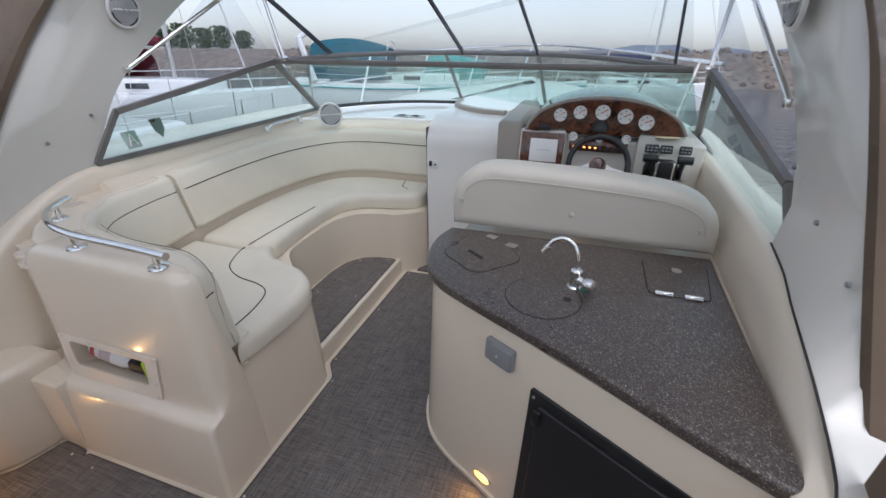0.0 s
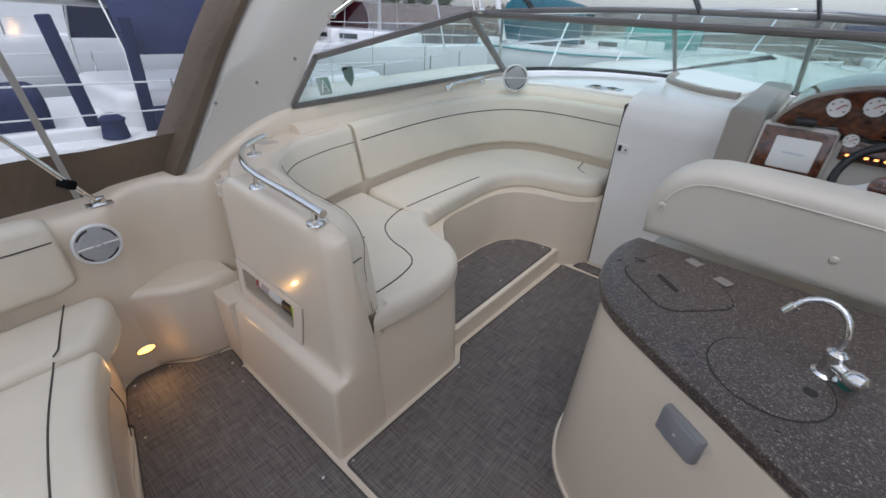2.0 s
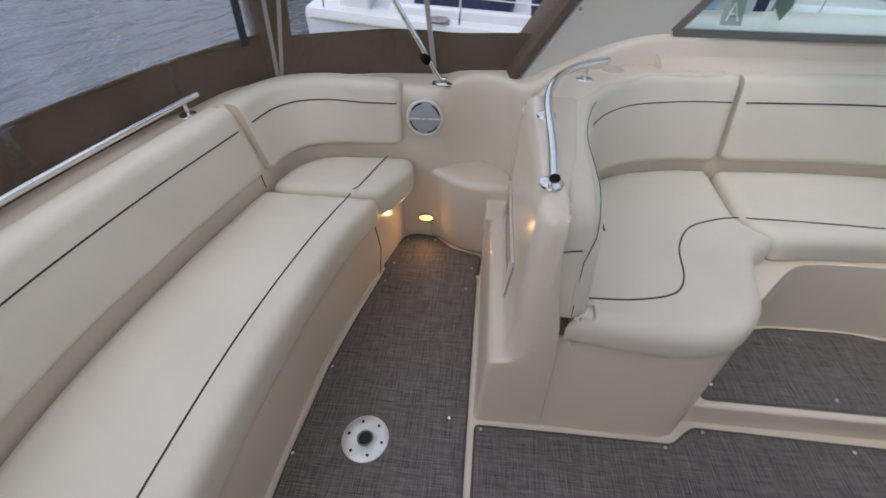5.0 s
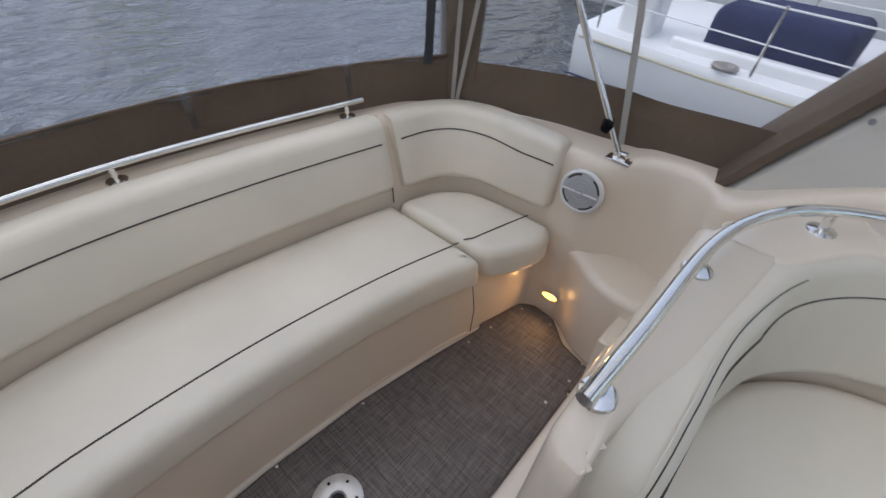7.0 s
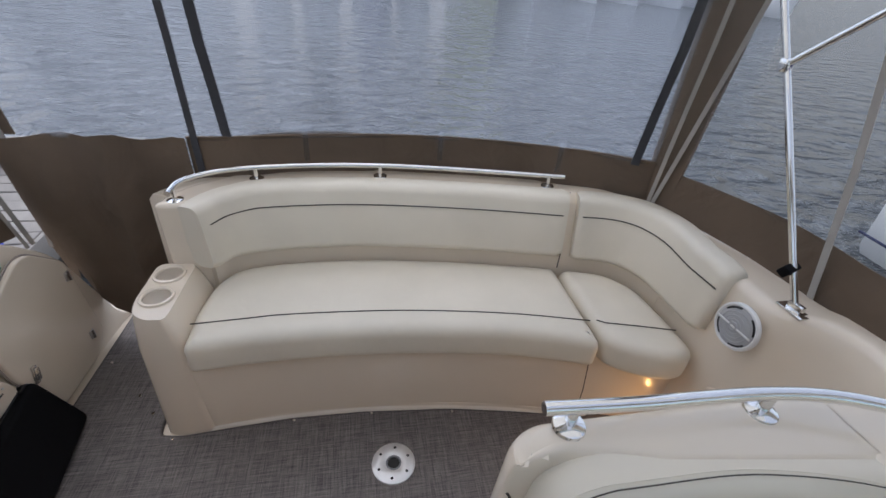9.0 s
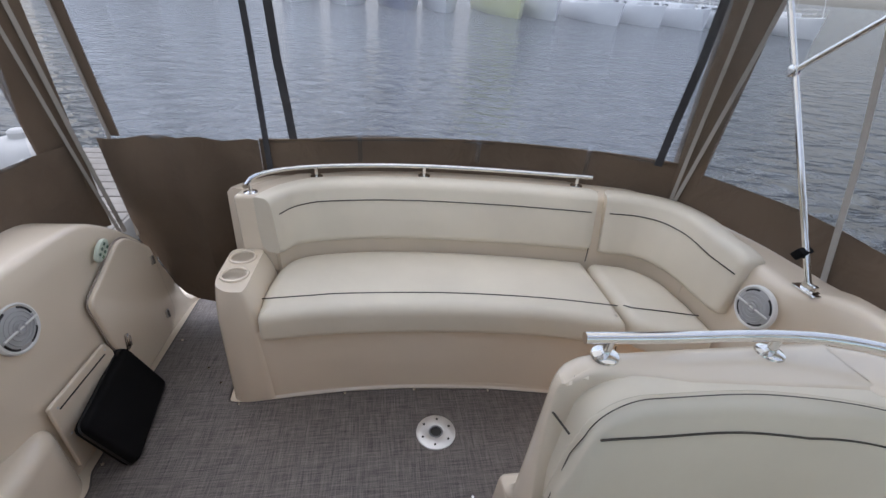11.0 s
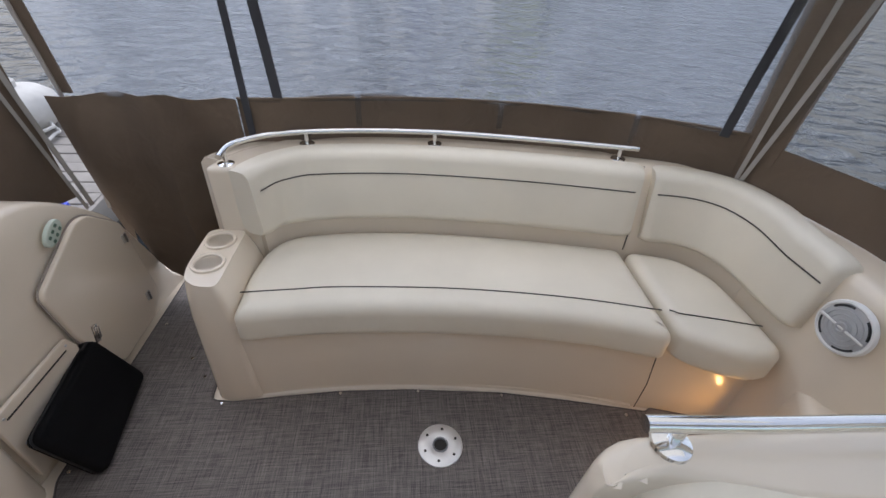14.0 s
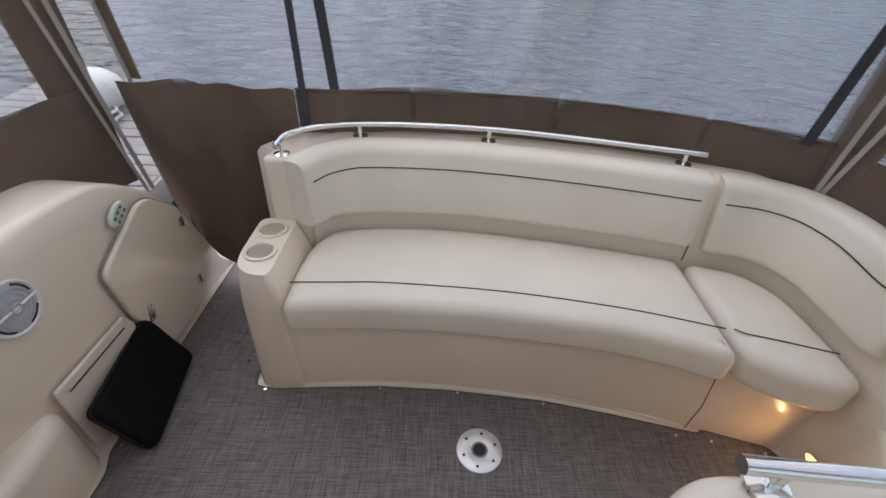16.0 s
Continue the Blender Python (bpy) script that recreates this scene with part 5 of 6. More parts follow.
# shelf fittings: twin cup holder plate, grab handle, speaker
cpl = thing("cup_holder", (-1.36, 3.33, 0.995), "chrome twin cup holder plate on the dash shelf", "cup holder", "coaming cup holders")
part("plate", box((-1.37, 3.31, 1.008), (0.25, 0.10, 0.006), 0.003), STEEL, cpl)
for x in (-1.43, -1.31):
    part("ring", lathe([(0.045, 1.006), (0.045, 1.018), (0.037, 1.018), (0.037, 1.006)], (x, 3.31, 0), n=22), STEEL, cpl)
    part("well", lathe([(0.037, 1.0115), (0.037, 1.0125), (0, 1.0125), (0, 1.0115)], (x, 3.31, 0), n=22), SEAM, cpl)
gh = thing("grab_rail", (-2.1, 2.7, 1.0), "short stainless grab handle on the side coaming", "rail", "stainless rails")
part("bar", tube(spline([(-2.125, 2.52, 1.005), (-2.11, 2.54, 1.03), (-2.11, 2.7, 1.035), (-2.11, 2.88, 1.035), (-2.125, 2.90, 1.01)], 0.03), 0.011, 10), STEEL, gh)
for y in (2.52, 2.90):
    part("foot", lathe([(0.026, -0.003), (0.024, 0.006), (0, 0.012)], (-2.125, y, 1.005), (1, 0, 0.3), n=16), STEEL, gh)
speaker((-1.879, 2.956, 1.051), (0.62, -0.75, 0.22), 0.092, "round white marine speaker with grey grille at the windscreen corner")

# ---- windscreen ----
ws = thing("windscreen", (-0.75, 3.0, 1.0), "curved tinted windscreen in a grey aluminium frame", "windscreen")
B = {"pa": (-2.195, 1.38, 1.055), "pt": (-2.165, 1.53, 1.275), "pc": (-2.17, 3.24, 1.045), "pk": (-1.80, 2.30, 1.465),
     "sa": (0.648, 1.366, 0.973), "sc": (0.70, 3.08, 1.04), "sk": (0.475, 2.11, 1.468), "s1": (0.632, 1.534, 1.194)}
bot = [(-2.17, 3.24, 1.045), (-1.98, 3.62, 1.04), (-1.62, 3.93, 1.035), (-1.05, 4.07, 1.03), (-0.42, 4.02, 1.03), (0.15, 3.75, 1.03), (0.50, 3.42, 1.035), (0.70, 3.08, 1.04)]
topc = [(-1.80, 2.30, 1.465), (-1.58, 2.56, 1.485), (-1.28, 2.77, 1.497), (-0.93, 2.87, 1.503), (-0.30, 2.80, 1.503), (0.05, 2.64, 1.495), (0.30, 2.41, 1.482), (0.475, 2.11, 1.468)]
NB = 24


tb, tt = resample(bot, NB), resample(topc, NB)
pans = ((0, 9), (9, 14), (14, NB - 1))
for a, b in pans:
    g = part("pane", loft([tb[a:b + 1], tt[a:b + 1]], closed=False), GLASS, ws, "green tinted curved pane")
    g.visible_shadow = False
part("top_frame", tube(tt, 0.015, 8), ALU, ws)
part("bottom_frame", tube(tb, 0.014, 8), mottled("black_gasket", (0.03, 0.03, 0.03), 0.6), ws)
for i in (9, 14):
    part("mullion", tube([tb[i], tt[i]], 0.014, 8), ALU, ws)
for a, b in (("pc", "pk"), ("sc", "sk")):
    part("corner_post", tube([B[a], B[b]], 0.022, 8), ALU, ws)


def strip(a, b, w, d=0.02):
    a, b = Vector(a), Vector(b)
    t = (b - a).normalized()
    x = t.cross(Vector((1, 0, 0))).normalized() * w / 2
    n = Vector((1, 0, 0)) * d / 2
    return loft([[p + x + n, p - x + n, p - x - n, p + x - n] for p in (a, b)])


for key, lab in ((("pa", "pt", "pk", "pc"), "port"), (("sa", "s1", "sk", "sc"), "starboard")):
    w = thing("window_1" if lab == "port" else "window_2", B[key[0]], "long tapering side window in a grey aluminium frame", "window", kind="structure")
    q = [Vector(B[k_]) for k_ in key]
    g = part("pane", loft([[q[0], q[1]], [q[3], q[2]]], closed=False), GLASS, w)
    g.visible_shadow = False
    part("bottom_frame", strip(q[0], q[3], 0.026), ALU, w)
    part("top_frame", strip(q[1], q[2], 0.028, 0.026), ALU, w)
    part("end_frame", strip(q[0], q[1], 0.024), ALU, w)
# small tokens stuck to the port glass
tk = thing("hanging_tag", (-2.13, 1.62, 1.11), "small grey-green shield tag hanging on the port window", "tag")
part("shield", placed(slab([(-0.035, 0.045), (0.035, 0.045), (0.03, -0.01), (0.0, -0.055), (-0.03, -0.01)], 0, 0.004, 0.001, seg=1), facing((-2.12, 1.69, 1.175), (1, 0, 0.3))), mottled("grey_green", (0.16, 0.20, 0.17), 0.5), tk)
part("peg", tube([(-2.13, 1.66, 1.21), (-2.115, 1.68, 1.215)], 0.008, 6), BLACK, tk)
st_ = thing("window_sticker", (-2.14, 1.5, 1.08), "square grey-green sticker with a pale letter A on the port window", "sticker")
mst = facing((-2.135, 1.54, 1.14), (1, 0, 0.35))
part("sheet", placed(box((0, 0, 0), (0.075, 0.085, 0.002)), mst), mottled("sticker_green", (0.30, 0.37, 0.34), 0.5), st_)
for a, b in (((-0.02, -0.028), (0, 0.03)), ((0.02, -0.028), (0, 0.03)), ((-0.012, -0.006), (0.012, -0.006))):
    part("letter_stroke", placed(tube([(a[0], a[1], 0.002), (b[0], b[1], 0.002)], 0.003, 4), mst), WHITEPL, st_)

# ---- radar arch ----
arch = thing("radar_arch", (-0.78, 1.1, 0.83), "cream gelcoat arch over the cockpit with broad legs", "arch")


def leg(s):
    def P(x, y, z):
        return Vector((x if s < 0 else -1.575 - x, y, z))
    edge_a = [(-2.225, 0.80, 0.83), (-2.20, 1.0, 1.14), (-2.195, 1.165, 1.39), (-2.19, 1.38, 1.66), (-2.13, 1.58, 1.86), (-1.98, 1.72, 1.98), (-1.5, 1.80, 2.06), (-0.8, 1.82, 2.08)]
    edge_b = [(-2.20, 1.40, 1.045), (-2.195, 1.545, 1.29), (-2.19, 1.67, 1.43), (-2.18, 1.87, 1.59), (-2.14, 2.10, 1.77), (-2.02, 2.26, 1.90), (-1.5, 2.38, 2.03), (-0.8, 2.42, 2.08)]
    rr = []
    A, Bq = spline(edge_a, 0.06), resample(edge_b, len(spline(edge_a, 0.06)))
    for a, b in zip(A, Bq):
        out = Vector((-0.16, 0, 0.05)) if a.z < 1.7 else Vector((-0.09, 0, 0.14))
        mid = [a.lerp(b, f) for f in (0, 0.04, 0.5, 0.96, 1)]
        ring = [mid[0] + out * 0.15, mid[1], mid[2], mid[3], mid[4] + out * 0.15, mid[4] + out, mid[0] + out]
        rr.append([P(*v) for v in ring])
    return loft(rr)


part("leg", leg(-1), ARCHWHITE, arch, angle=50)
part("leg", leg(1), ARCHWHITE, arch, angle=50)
for s in (-1, 1):
    for x, y, z in ((-2.195, 1.01, 1.127), (-2.193, 1.215, 1.188), (-2.192, 1.43, 1.273)):
        xx = x if s < 0 else -1.6 - x
        part("bolt", lathe([(0.008, 0.0), (0.007, 0.006), (0, 0.007)], (xx, y, z), (-s, 0, 0), n=10), GREYPL, arch)
seam_s = spline([(0.505, 0.60, 0.832), (0.548, 0.71, 0.852), (0.555, 0.876, 0.922), (0.568, 1.128, 0.994), (0.582, 1.24, 1.018), (0.60, 1.42, 1.035)], 0.04)
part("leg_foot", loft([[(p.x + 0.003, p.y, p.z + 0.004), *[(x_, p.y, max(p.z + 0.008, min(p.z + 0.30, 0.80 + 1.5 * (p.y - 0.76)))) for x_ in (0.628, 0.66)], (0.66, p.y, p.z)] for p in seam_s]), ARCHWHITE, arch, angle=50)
part("foot_gap", tube([(p.x, p.y, p.z + 0.002) for p in seam_s], 0.003, 6), SEAM, arch, "dark joint under the arch foot")
speaker((-2.165, 1.726, 1.715), (1, 0.0, -0.12), 0.085, "round white marine speaker with grey grille on the arch leg")
speaker((0.565, 1.74, 1.70), (-1, 0.0, -0.12), 0.085, "round white marine speaker with grey grille on the arch leg")
for s in (-1, 1):
    e = [(-2.235, 0.775, 0.83), (-2.215, 0.97, 1.14), (-2.205, 1.135, 1.39), (-2.195, 1.35, 1.66), (-2.135, 1.55, 1.87), (-1.98, 1.69, 2.0)]
    sm = spline(e, 0.06)
    rr = [[((x if s < 0 else -1.6 - x), y, z) for x, y, z in ((p.x + 0.006, p.y - 0.012, p.z), (p.x + 0.012, p.y + 0.022, p.z + 0.006), (p.x - 0.008, p.y + 0.022, p.z + 0.006), (p.x - 0.205, p.y - 0.004, p.z + 0.05), (p.x - 0.205, p.y - 0.03, p.z + 0.05))] for p in sm]
    solo("arch_curtain_edge", loft(rr), BROWN, "brown canvas edge strip laced along the arch leg", "canvas", "cockpit enclosure")


def curtain(path, z0, z1, wave=0.006, lean=0.0, n=26, seed=0):
    """Hanging cloth along a plan path between two heights, with soft folds."""
    rings = []
    for i, p in enumerate(path):
        a, b = path[max(0, i - 1)], path[min(len(path) - 1, i + 1)]
        t = Vector((b[0] - a[0], b[1] - a[1])).normalized()
        nn = Vector((-t.y, t.x))
        r = []
        lo = z0(i / (len(path) - 1)) if callable(z0) else z0
        hi = z1(i / (len(path) - 1)) if callable(z1) else z1
        for j in range(8):
            f = j / 7
            z = lo + (hi - lo) * f
            o = wave * noise.noise((p[0] * 6 + seed, p[1] * 6, z * 2.0)) * 2 + lean * f
            r.append((p[0] + nn.x * o, p[1] + nn.y * o, z))
        rings.append(r)
    rings2 = [r + [(x + 0.002, y - 0.003, z) for x, y, z in reversed(r)] for r in rings]
    return loft(rings2)


def path2(pts, step=0.05):
    return [(p.x, p.y) for p in spline([(x, y, 0) for x, y in pts], step)]


def wavy(z, a, s):
    return lambda t: z + a * noise.noise((t * 5 + s, s, 0.3)) * 2


enc = [(0.46, -0.585), (0.05, -0.57), (-0.30, -0.565), (-0.65, -0.615), (-1.0, -0.635), (-1.4, -0.595), (-1.84, -0.47), (-2.17, -0.30)]
pe = path2(enc)
gate = [p for p in pe if p[0] > -0.22]
band = [p for p in pe if p[0] <= -0.16]
AFT = thing("aft_curtain", (-1.0, -0.6, 0.8), "aft enclosure curtain of brown canvas and clear vinyl", "canvas curtain", "cockpit enclosure")
GATE = thing("gate_curtain", (0.1, -0.57, 0.1), "brown canvas curtain hanging in folds across the transom gate", "canvas curtain", "cockpit enclosure")
PORT = thing("port_curtain", (-2.3, 0.3, 0.8), "port enclosure curtain of brown canvas and clear vinyl", "canvas curtain", "cockpit enclosure")
STBD = thing("starboard_curtain", (0.55, 0.1, 0.8), "starboard enclosure curtain of brown canvas and clear vinyl", "canvas curtain", "cockpit enclosure")
part("canvas_band", curtain(band, 0.80, wavy(1.005, 0.010, 1), wave=0.014), BROWN, AFT, "brown canvas lower band")
part("band_hem", tube([(x, y + 0.004, 1.004) for x, y in band], 0.005, 6), BROWN, AFT)


def gate_low(t):
    x = gate[0][0] + (gate[-1][0] - gate[0][0]) * t
    k = [(0.46, 0.50), (0.42, 0.40), (0.38, 0.28), (0.34, 0.17), (0.26, 0.11), (0.15, 0.10), (0.0, 0.09), (-0.25, 0.10)]
    for (x1, z1), (x2, z2) in zip(k, k[1:]):
        if x2 <= x <= x1:
            return z1 + (z2 - z1) * (x1 - x) / (x1 - x2)
    return 0.1


part("canvas_sheet", curtain(path2(gate, 0.03), gate_low, wavy(1.005, 0.008, 4), wave=0.055, seed=3), BROWN, GATE)
vin = part("vinyl_panel", curtain(pe, 0.99, 2.0, wave=0.004, seed=8), CLEAR, AFT, "clear vinyl window")
vin.visible_shadow = False
portp = path2([(-2.17, -0.30), (-2.26, -0.06), (-2.32, 0.24), (-2.335, 0.50), (-2.32, 0.80), (-2.31, 0.88)])
part("canvas_band", curtain(portp, 0.815, wavy(1.0, 0.006, 2), seed=2), BROWN, PORT, "brown canvas lower band")


vp = part("vinyl_panel", loft([[(x, y, 0.99), (x + 0.06, y + 0.35 * max(0, y), 1.35), (x + 0.14, y + 0.75 * max(0, y), 1.72), (x + 0.32, y + 1.0 * max(0, y), 1.99)] for x, y in portp], closed=False), CLEARER, PORT, "clear vinyl window")
vp.visible_shadow = False
stp_ = path2([(0.53, -0.45), (0.545, -0.3), (0.56, 0.0), (0.58, 0.35), (0.60, 0.72)])
part("canvas_band", curtain(stp_, lambda t: 0.60 + 0.24 * min(1, t * 2.2), wavy(1.0, 0.006, 6), seed=5), BROWN, STBD, "brown canvas lower band")
vs_ = part("vinyl_panel", loft([[(x, y, 0.99), (x - 0.03, y + 0.35 * max(0, y), 1.35), (x - 0.08, y + 0.75 * max(0, y), 1.72), (x - 0.25, y + 1.0 * max(0, y), 1.99)] for x, y in stp_[4:]], closed=False), CLEAR, STBD, "clear vinyl window")
vs_.visible_shadow = False


def tape(pts, w, material, parent, n=(0, 1, 0), name="zip_strip"):
    nn = Vector(n)
    rr = []
    P = [Vector(p) for p in pts]
    for i, p in enumerate(P):
        t = (P[min(len(P) - 1, i + 1)] - P[max(0, i - 1)]).normalized()
        s = t.cross(nn).normalized() * w / 2
        rr.append([p - s, p + s, p + s + nn * 0.006, p - s + nn * 0.006])
    return part(name, loft(rr), material, parent)


tape([(-0.235, -0.555, 0.84), (-0.232, -0.555, 1.05), (-0.226, -0.555, 1.36), (-0.21, -0.55, 2.0)], 0.026, ZIPTAPE, AFT)
tape([(-0.355, -0.57, 1.0), (-0.34, -0.565, 1.2), (-0.326, -0.56, 1.36), (-0.30, -0.555, 2.0)], 0.036, ZIPTAPE, AFT)
tape([(-2.085, -0.325, 0.985), (-2.105, -0.325, 1.2), (-2.13, -0.32, 1.45), (-2.15, -0.31, 2.0)], 0.036, ZIPTAPE, AFT, (0.35, 0.93, 0))
# corner strips of canvas, with pale zips
part("corner_strip", loft([[(-2.165, -0.325, z), (-2.20 + 0.02 * (z - 0.8), -0.26 + 0.06 * (z - 0.8), z), (-2.215 + 0.02 * (z - 0.8), -0.20 + 0.12 * (z - 0.8), z), (-2.225 + 0.02 * (z - 0.8), -0.20 + 0.12 * (z - 0.8), z), (-2.21 + 0.02 * (z - 0.8), -0.27 + 0.06 * (z - 0.8), z), (-2.17, -0.335, z)] for z in (0.80, 1.0, 1.3, 1.6, 2.0)]), BROWN, PORT, "brown canvas corner strip")
tape([(-2.168, -0.262, 0.80), (-2.165, -0.24, 1.1), (-2.16, -0.205, 1.5), (-2.15, -0.17, 2.0)], 0.016, ZIPPALE, PORT, (0.7, 0.7, 0))
tape([(-2.178, -0.252, 0.80), (-2.182, -0.20, 1.05), (-2.185, -0.105, 1.5), (-2.18, 0.0, 2.0)], 0.016, ZIPPALE, PORT, (0.8, 0.6, 0))
part("corner_strip", loft([[(0.505 + 0.02 * (z - 0.6), -0.49 + 0.02 * (z - 0.6), z), (0.53 + 0.03 * (z - 0.6), -0.44 + 0.04 * (z - 0.6), z), (0.57 + 0.05 * (z - 0.6), -0.38 + 0.06 * (z - 0.6), z), (0.58 + 0.05 * (z - 0.6), -0.38 + 0.06 * (z - 0.6), z), (0.54 + 0.03 * (z - 0.6), -0.445 + 0.04 * (z - 0.6), z), (0.512 + 0.02 * (z - 0.6), -0.496 + 0.02 * (z - 0.6), z)] for z in (0.60, 1.0, 1.3, 1.6, 2.0)]), BROWN, STBD, "brown canvas corner strip")
tape([(0.465, -0.50, 0.56), (0.50, -0.455, 1.0), (0.54, -0.42, 1.5), (0.56, -0.39, 2.0)], 0.016, ZIPPALE, STBD, (-0.8, 0.6, 0))
tape([(0.468, -0.47, 0.56), (0.515, -0.42, 1.0), (0.56, -0.36, 1.5), (0.59, -0.31, 2.0)], 0.012, ZIPPALE, STBD, (-0.8, 0.6, 0))
part("edge_strip", loft([[(0.397 + 0.095 * (z - 1), -0.575, z), (0.435 + 0.115 * (z - 1), -0.58, z), (0.435 + 0.115 * (z - 1), -0.587, z), (0.397 + 0.095 * (z - 1), -0.582, z)] for z in (1.0, 1.3, 1.6, 2.0)]), BROWN, GATE)
tape([(0.455, -0.576, 0.50), (0.44, -0.576, 0.80), (0.437, -0.574, 1.0), (0.487, -0.574, 1.45), (0.55, -0.574, 2.0)], 0.014, ZIPPALE, GATE)
for x, y in ((-0.66, -0.608), (-1.26, -0.615), (-1.80, -0.478)):
    tape([(x, y + 0.002, 0.89), (x, y + 0.002, 1.03)], 0.022, CLEAR, AFT, name="clear_tab")

# struts of the enclosure frame
s1 = thing("canopy_strut", (-2.215, 0.468, 0.81), "slim stainless canopy strut with a black strap", "strut", "canopy struts")
part("pole", tube([(-2.215, 0.468, 0.83), (-2.15, -0.06, 1.75)], 0.0105, 10), STEEL, s1)
part("deck_hinge", box((-2.215, 0.475, 0.825), (0.022, 0.05, 0.035), 0.006), STEEL, s1)
part("foot_plate", box((-2.215, 0.475, 0.814), (0.05, 0.09, 0.008), 0.003), STEEL, s1)
part("strap_wrap", box((-2.20, 0.405, 0.925), (0.075, 0.03, 0.035), 0.006, pose(0, 0, 0, -28, 0, 20)), BLACKFAB, s1, "black hook-and-loop strap")
part("branch", tube([(-2.165, 0.10, 1.47), (-2.2, 0.45, 1.76)], 0.0095, 10), STEEL, s1)
part("clamp", box((-2.166, 0.10, 1.47), (0.03, 0.035, 0.04), 0.008), STEEL, s1)
w1 = thing("webbing_strap", (-2.34, 0.43, 0.82), "grey webbing hold-down strap of the canopy", "strap", "canopy struts")
part("strap", loft([[(x, y - 0.011, z), (x, y + 0.011, z), (x - 0.003, y + 0.011, z), (x - 0.003, y - 0.011, z)] for x, y, z in ((-2.32, 0.43, 0.82), (-2.225, 0.40, 1.25), (-2.08, 0.35, 1.80))]), WEB, w1)

# forward clear panels between windscreen and arch
vtop = [Vector((-2.03, 2.25, 1.89)), Vector((-1.5, 2.37, 2.02)), Vector((-0.8, 2.41, 2.07)), Vector((-0.1, 2.37, 2.02)), Vector((0.43, 2.25, 1.89))]
vt = resample([tuple(v) for v in vtop], NB)
fp = solo("forward_window_panel", loft([tt, vt], closed=False), CLEARER, "clear vinyl panel above the windscreen", "vinyl window", "cockpit enclosure")
fp.visible_shadow = False
for nm, a, b, c in (("port", (-1.80, 2.30, 1.47), (-2.165, 1.53, 1.275), (-2.03, 2.25, 1.89)), ("stbd", (0.475, 2.11, 1.47), (0.585, 1.42, 1.225), (0.43, 2.25, 1.89))):
    g = solo("quarter_window_panel", loft([[Vector(a), Vector(a).lerp(Vector(c), 0.5), Vector(c)], [Vector(b), Vector(b).lerp(Vector(c), 0.5), Vector(c) + Vector((0, -0.02, -0.01))]], closed=False), CLEAR, "clear vinyl quarter panel beside the arch", "vinyl window", "cockpit enclosure")
    g.visible_shadow = False
for px, top_ in ((3, 1), (10, 9), (14, 14), (21, 22)):
    a, b = tt[px], vt[top_]
    solo("zip_strip", strip(a, b, 0.03, 0.01), ZIPTAPE, "dark zip strip on the forward vinyl", "zip", "enclosure zips")


def pole(a, b, name="canopy_strut"):
    o = thing(name, a, "slim stainless canopy strut", "strut", "canopy struts")
    part("pole", tube([a, b], 0.0105, 10), STEEL, o)
    part("end_fitting", box(a, (0.035, 0.035, 0.03), 0.008), STEEL, o)


pole((-1.70, 2.26, 1.485), (-1.83, 2.29, 1.93))
pole((0.47, 2.16, 1.475), (0.51, 2.24, 1.86))
pole((-2.175, 1.66, 1.455), (-1.86, 2.36, 1.93))
pole((0.58, 1.58, 1.425), (0.55, 2.28, 1.80))

# unseen roof added to filter skylight, from the arch to the aft curtain
cols = []
for f in [i_ / 14 for i_ in range(15)]:
    x_ = -2.17 + 2.72 * f
    up = 0.20 * (1 - (2 * f - 1) ** 2)
    cols.append([(x_, y_, z_ + up) for y_, z_ in ((-0.62, 1.985), (-0.3, 1.995), (0.0, 2.0), (0.35, 2.0), (0.7, 1.99), (1.0, 1.98))])
rf = [c + [(x_, y_, z_ + 0.004) for x_, y_, z_ in reversed(c)] for c in cols]
solo("ceiling", loft(rf), ROOF, "unseen translucent canopy added over the cockpit to filter the skylight", "canopy", kind="structure", angle=60)

# turn everything aboard to the boat's trim
ABOARD = [o for o in scene.objects if o.parent is None and o.type in ("MESH", "EMPTY")]
for o in ABOARD:
    o.matrix_world = TRIM @ Matrix.Translation(o.location)

# ---- outside ----
WL = -0.60
GROUNDW = solo("water", slab([(-900, -700), (900, -700), (900, 1200), (-900, 1200)], WL - 0.5, WL), WATER, "grey rippled harbour water under an overcast sky", "water", kind="structure")

PLANK = mottled("weathered_plank", (0.30, 0.275, 0.245), 0.85, big=3, small=50, vary=0.2, relief=0.5)
dock = thing("pavement_dock", (2.3, 3.0, WL), "weathered grey plank floating dock beside the boat", "dock", kind="structure")
DZ = -0.16
plank_me = finish(box((0, 0, 0), (2.1, 0.135, 0.04), 0.006), PLANK)
for i in range(110):
    y = -3.4 + 0.147 * i
    ob = new("plank", plank_me)
    ob.parent = dock
    ob.location = Vector((2.35 + random.uniform(-0.015, 0.015), y, DZ - 0.02 + random.uniform(-0.003, 0.003))) - BASE[dock.name]
    ob.rotation_euler = (0, 0, random.uniform(-0.004, 0.004))
for x in (1.32, 3.38):
    part("stringer", box((x, 4.65, DZ - 0.12), (0.09, 16.3, 0.22), 0.01), PLANK, dock)
part("float", box((2.35, 4.65, DZ - 0.32), (1.8, 16.0, 0.28), 0.03), BLACK, dock)

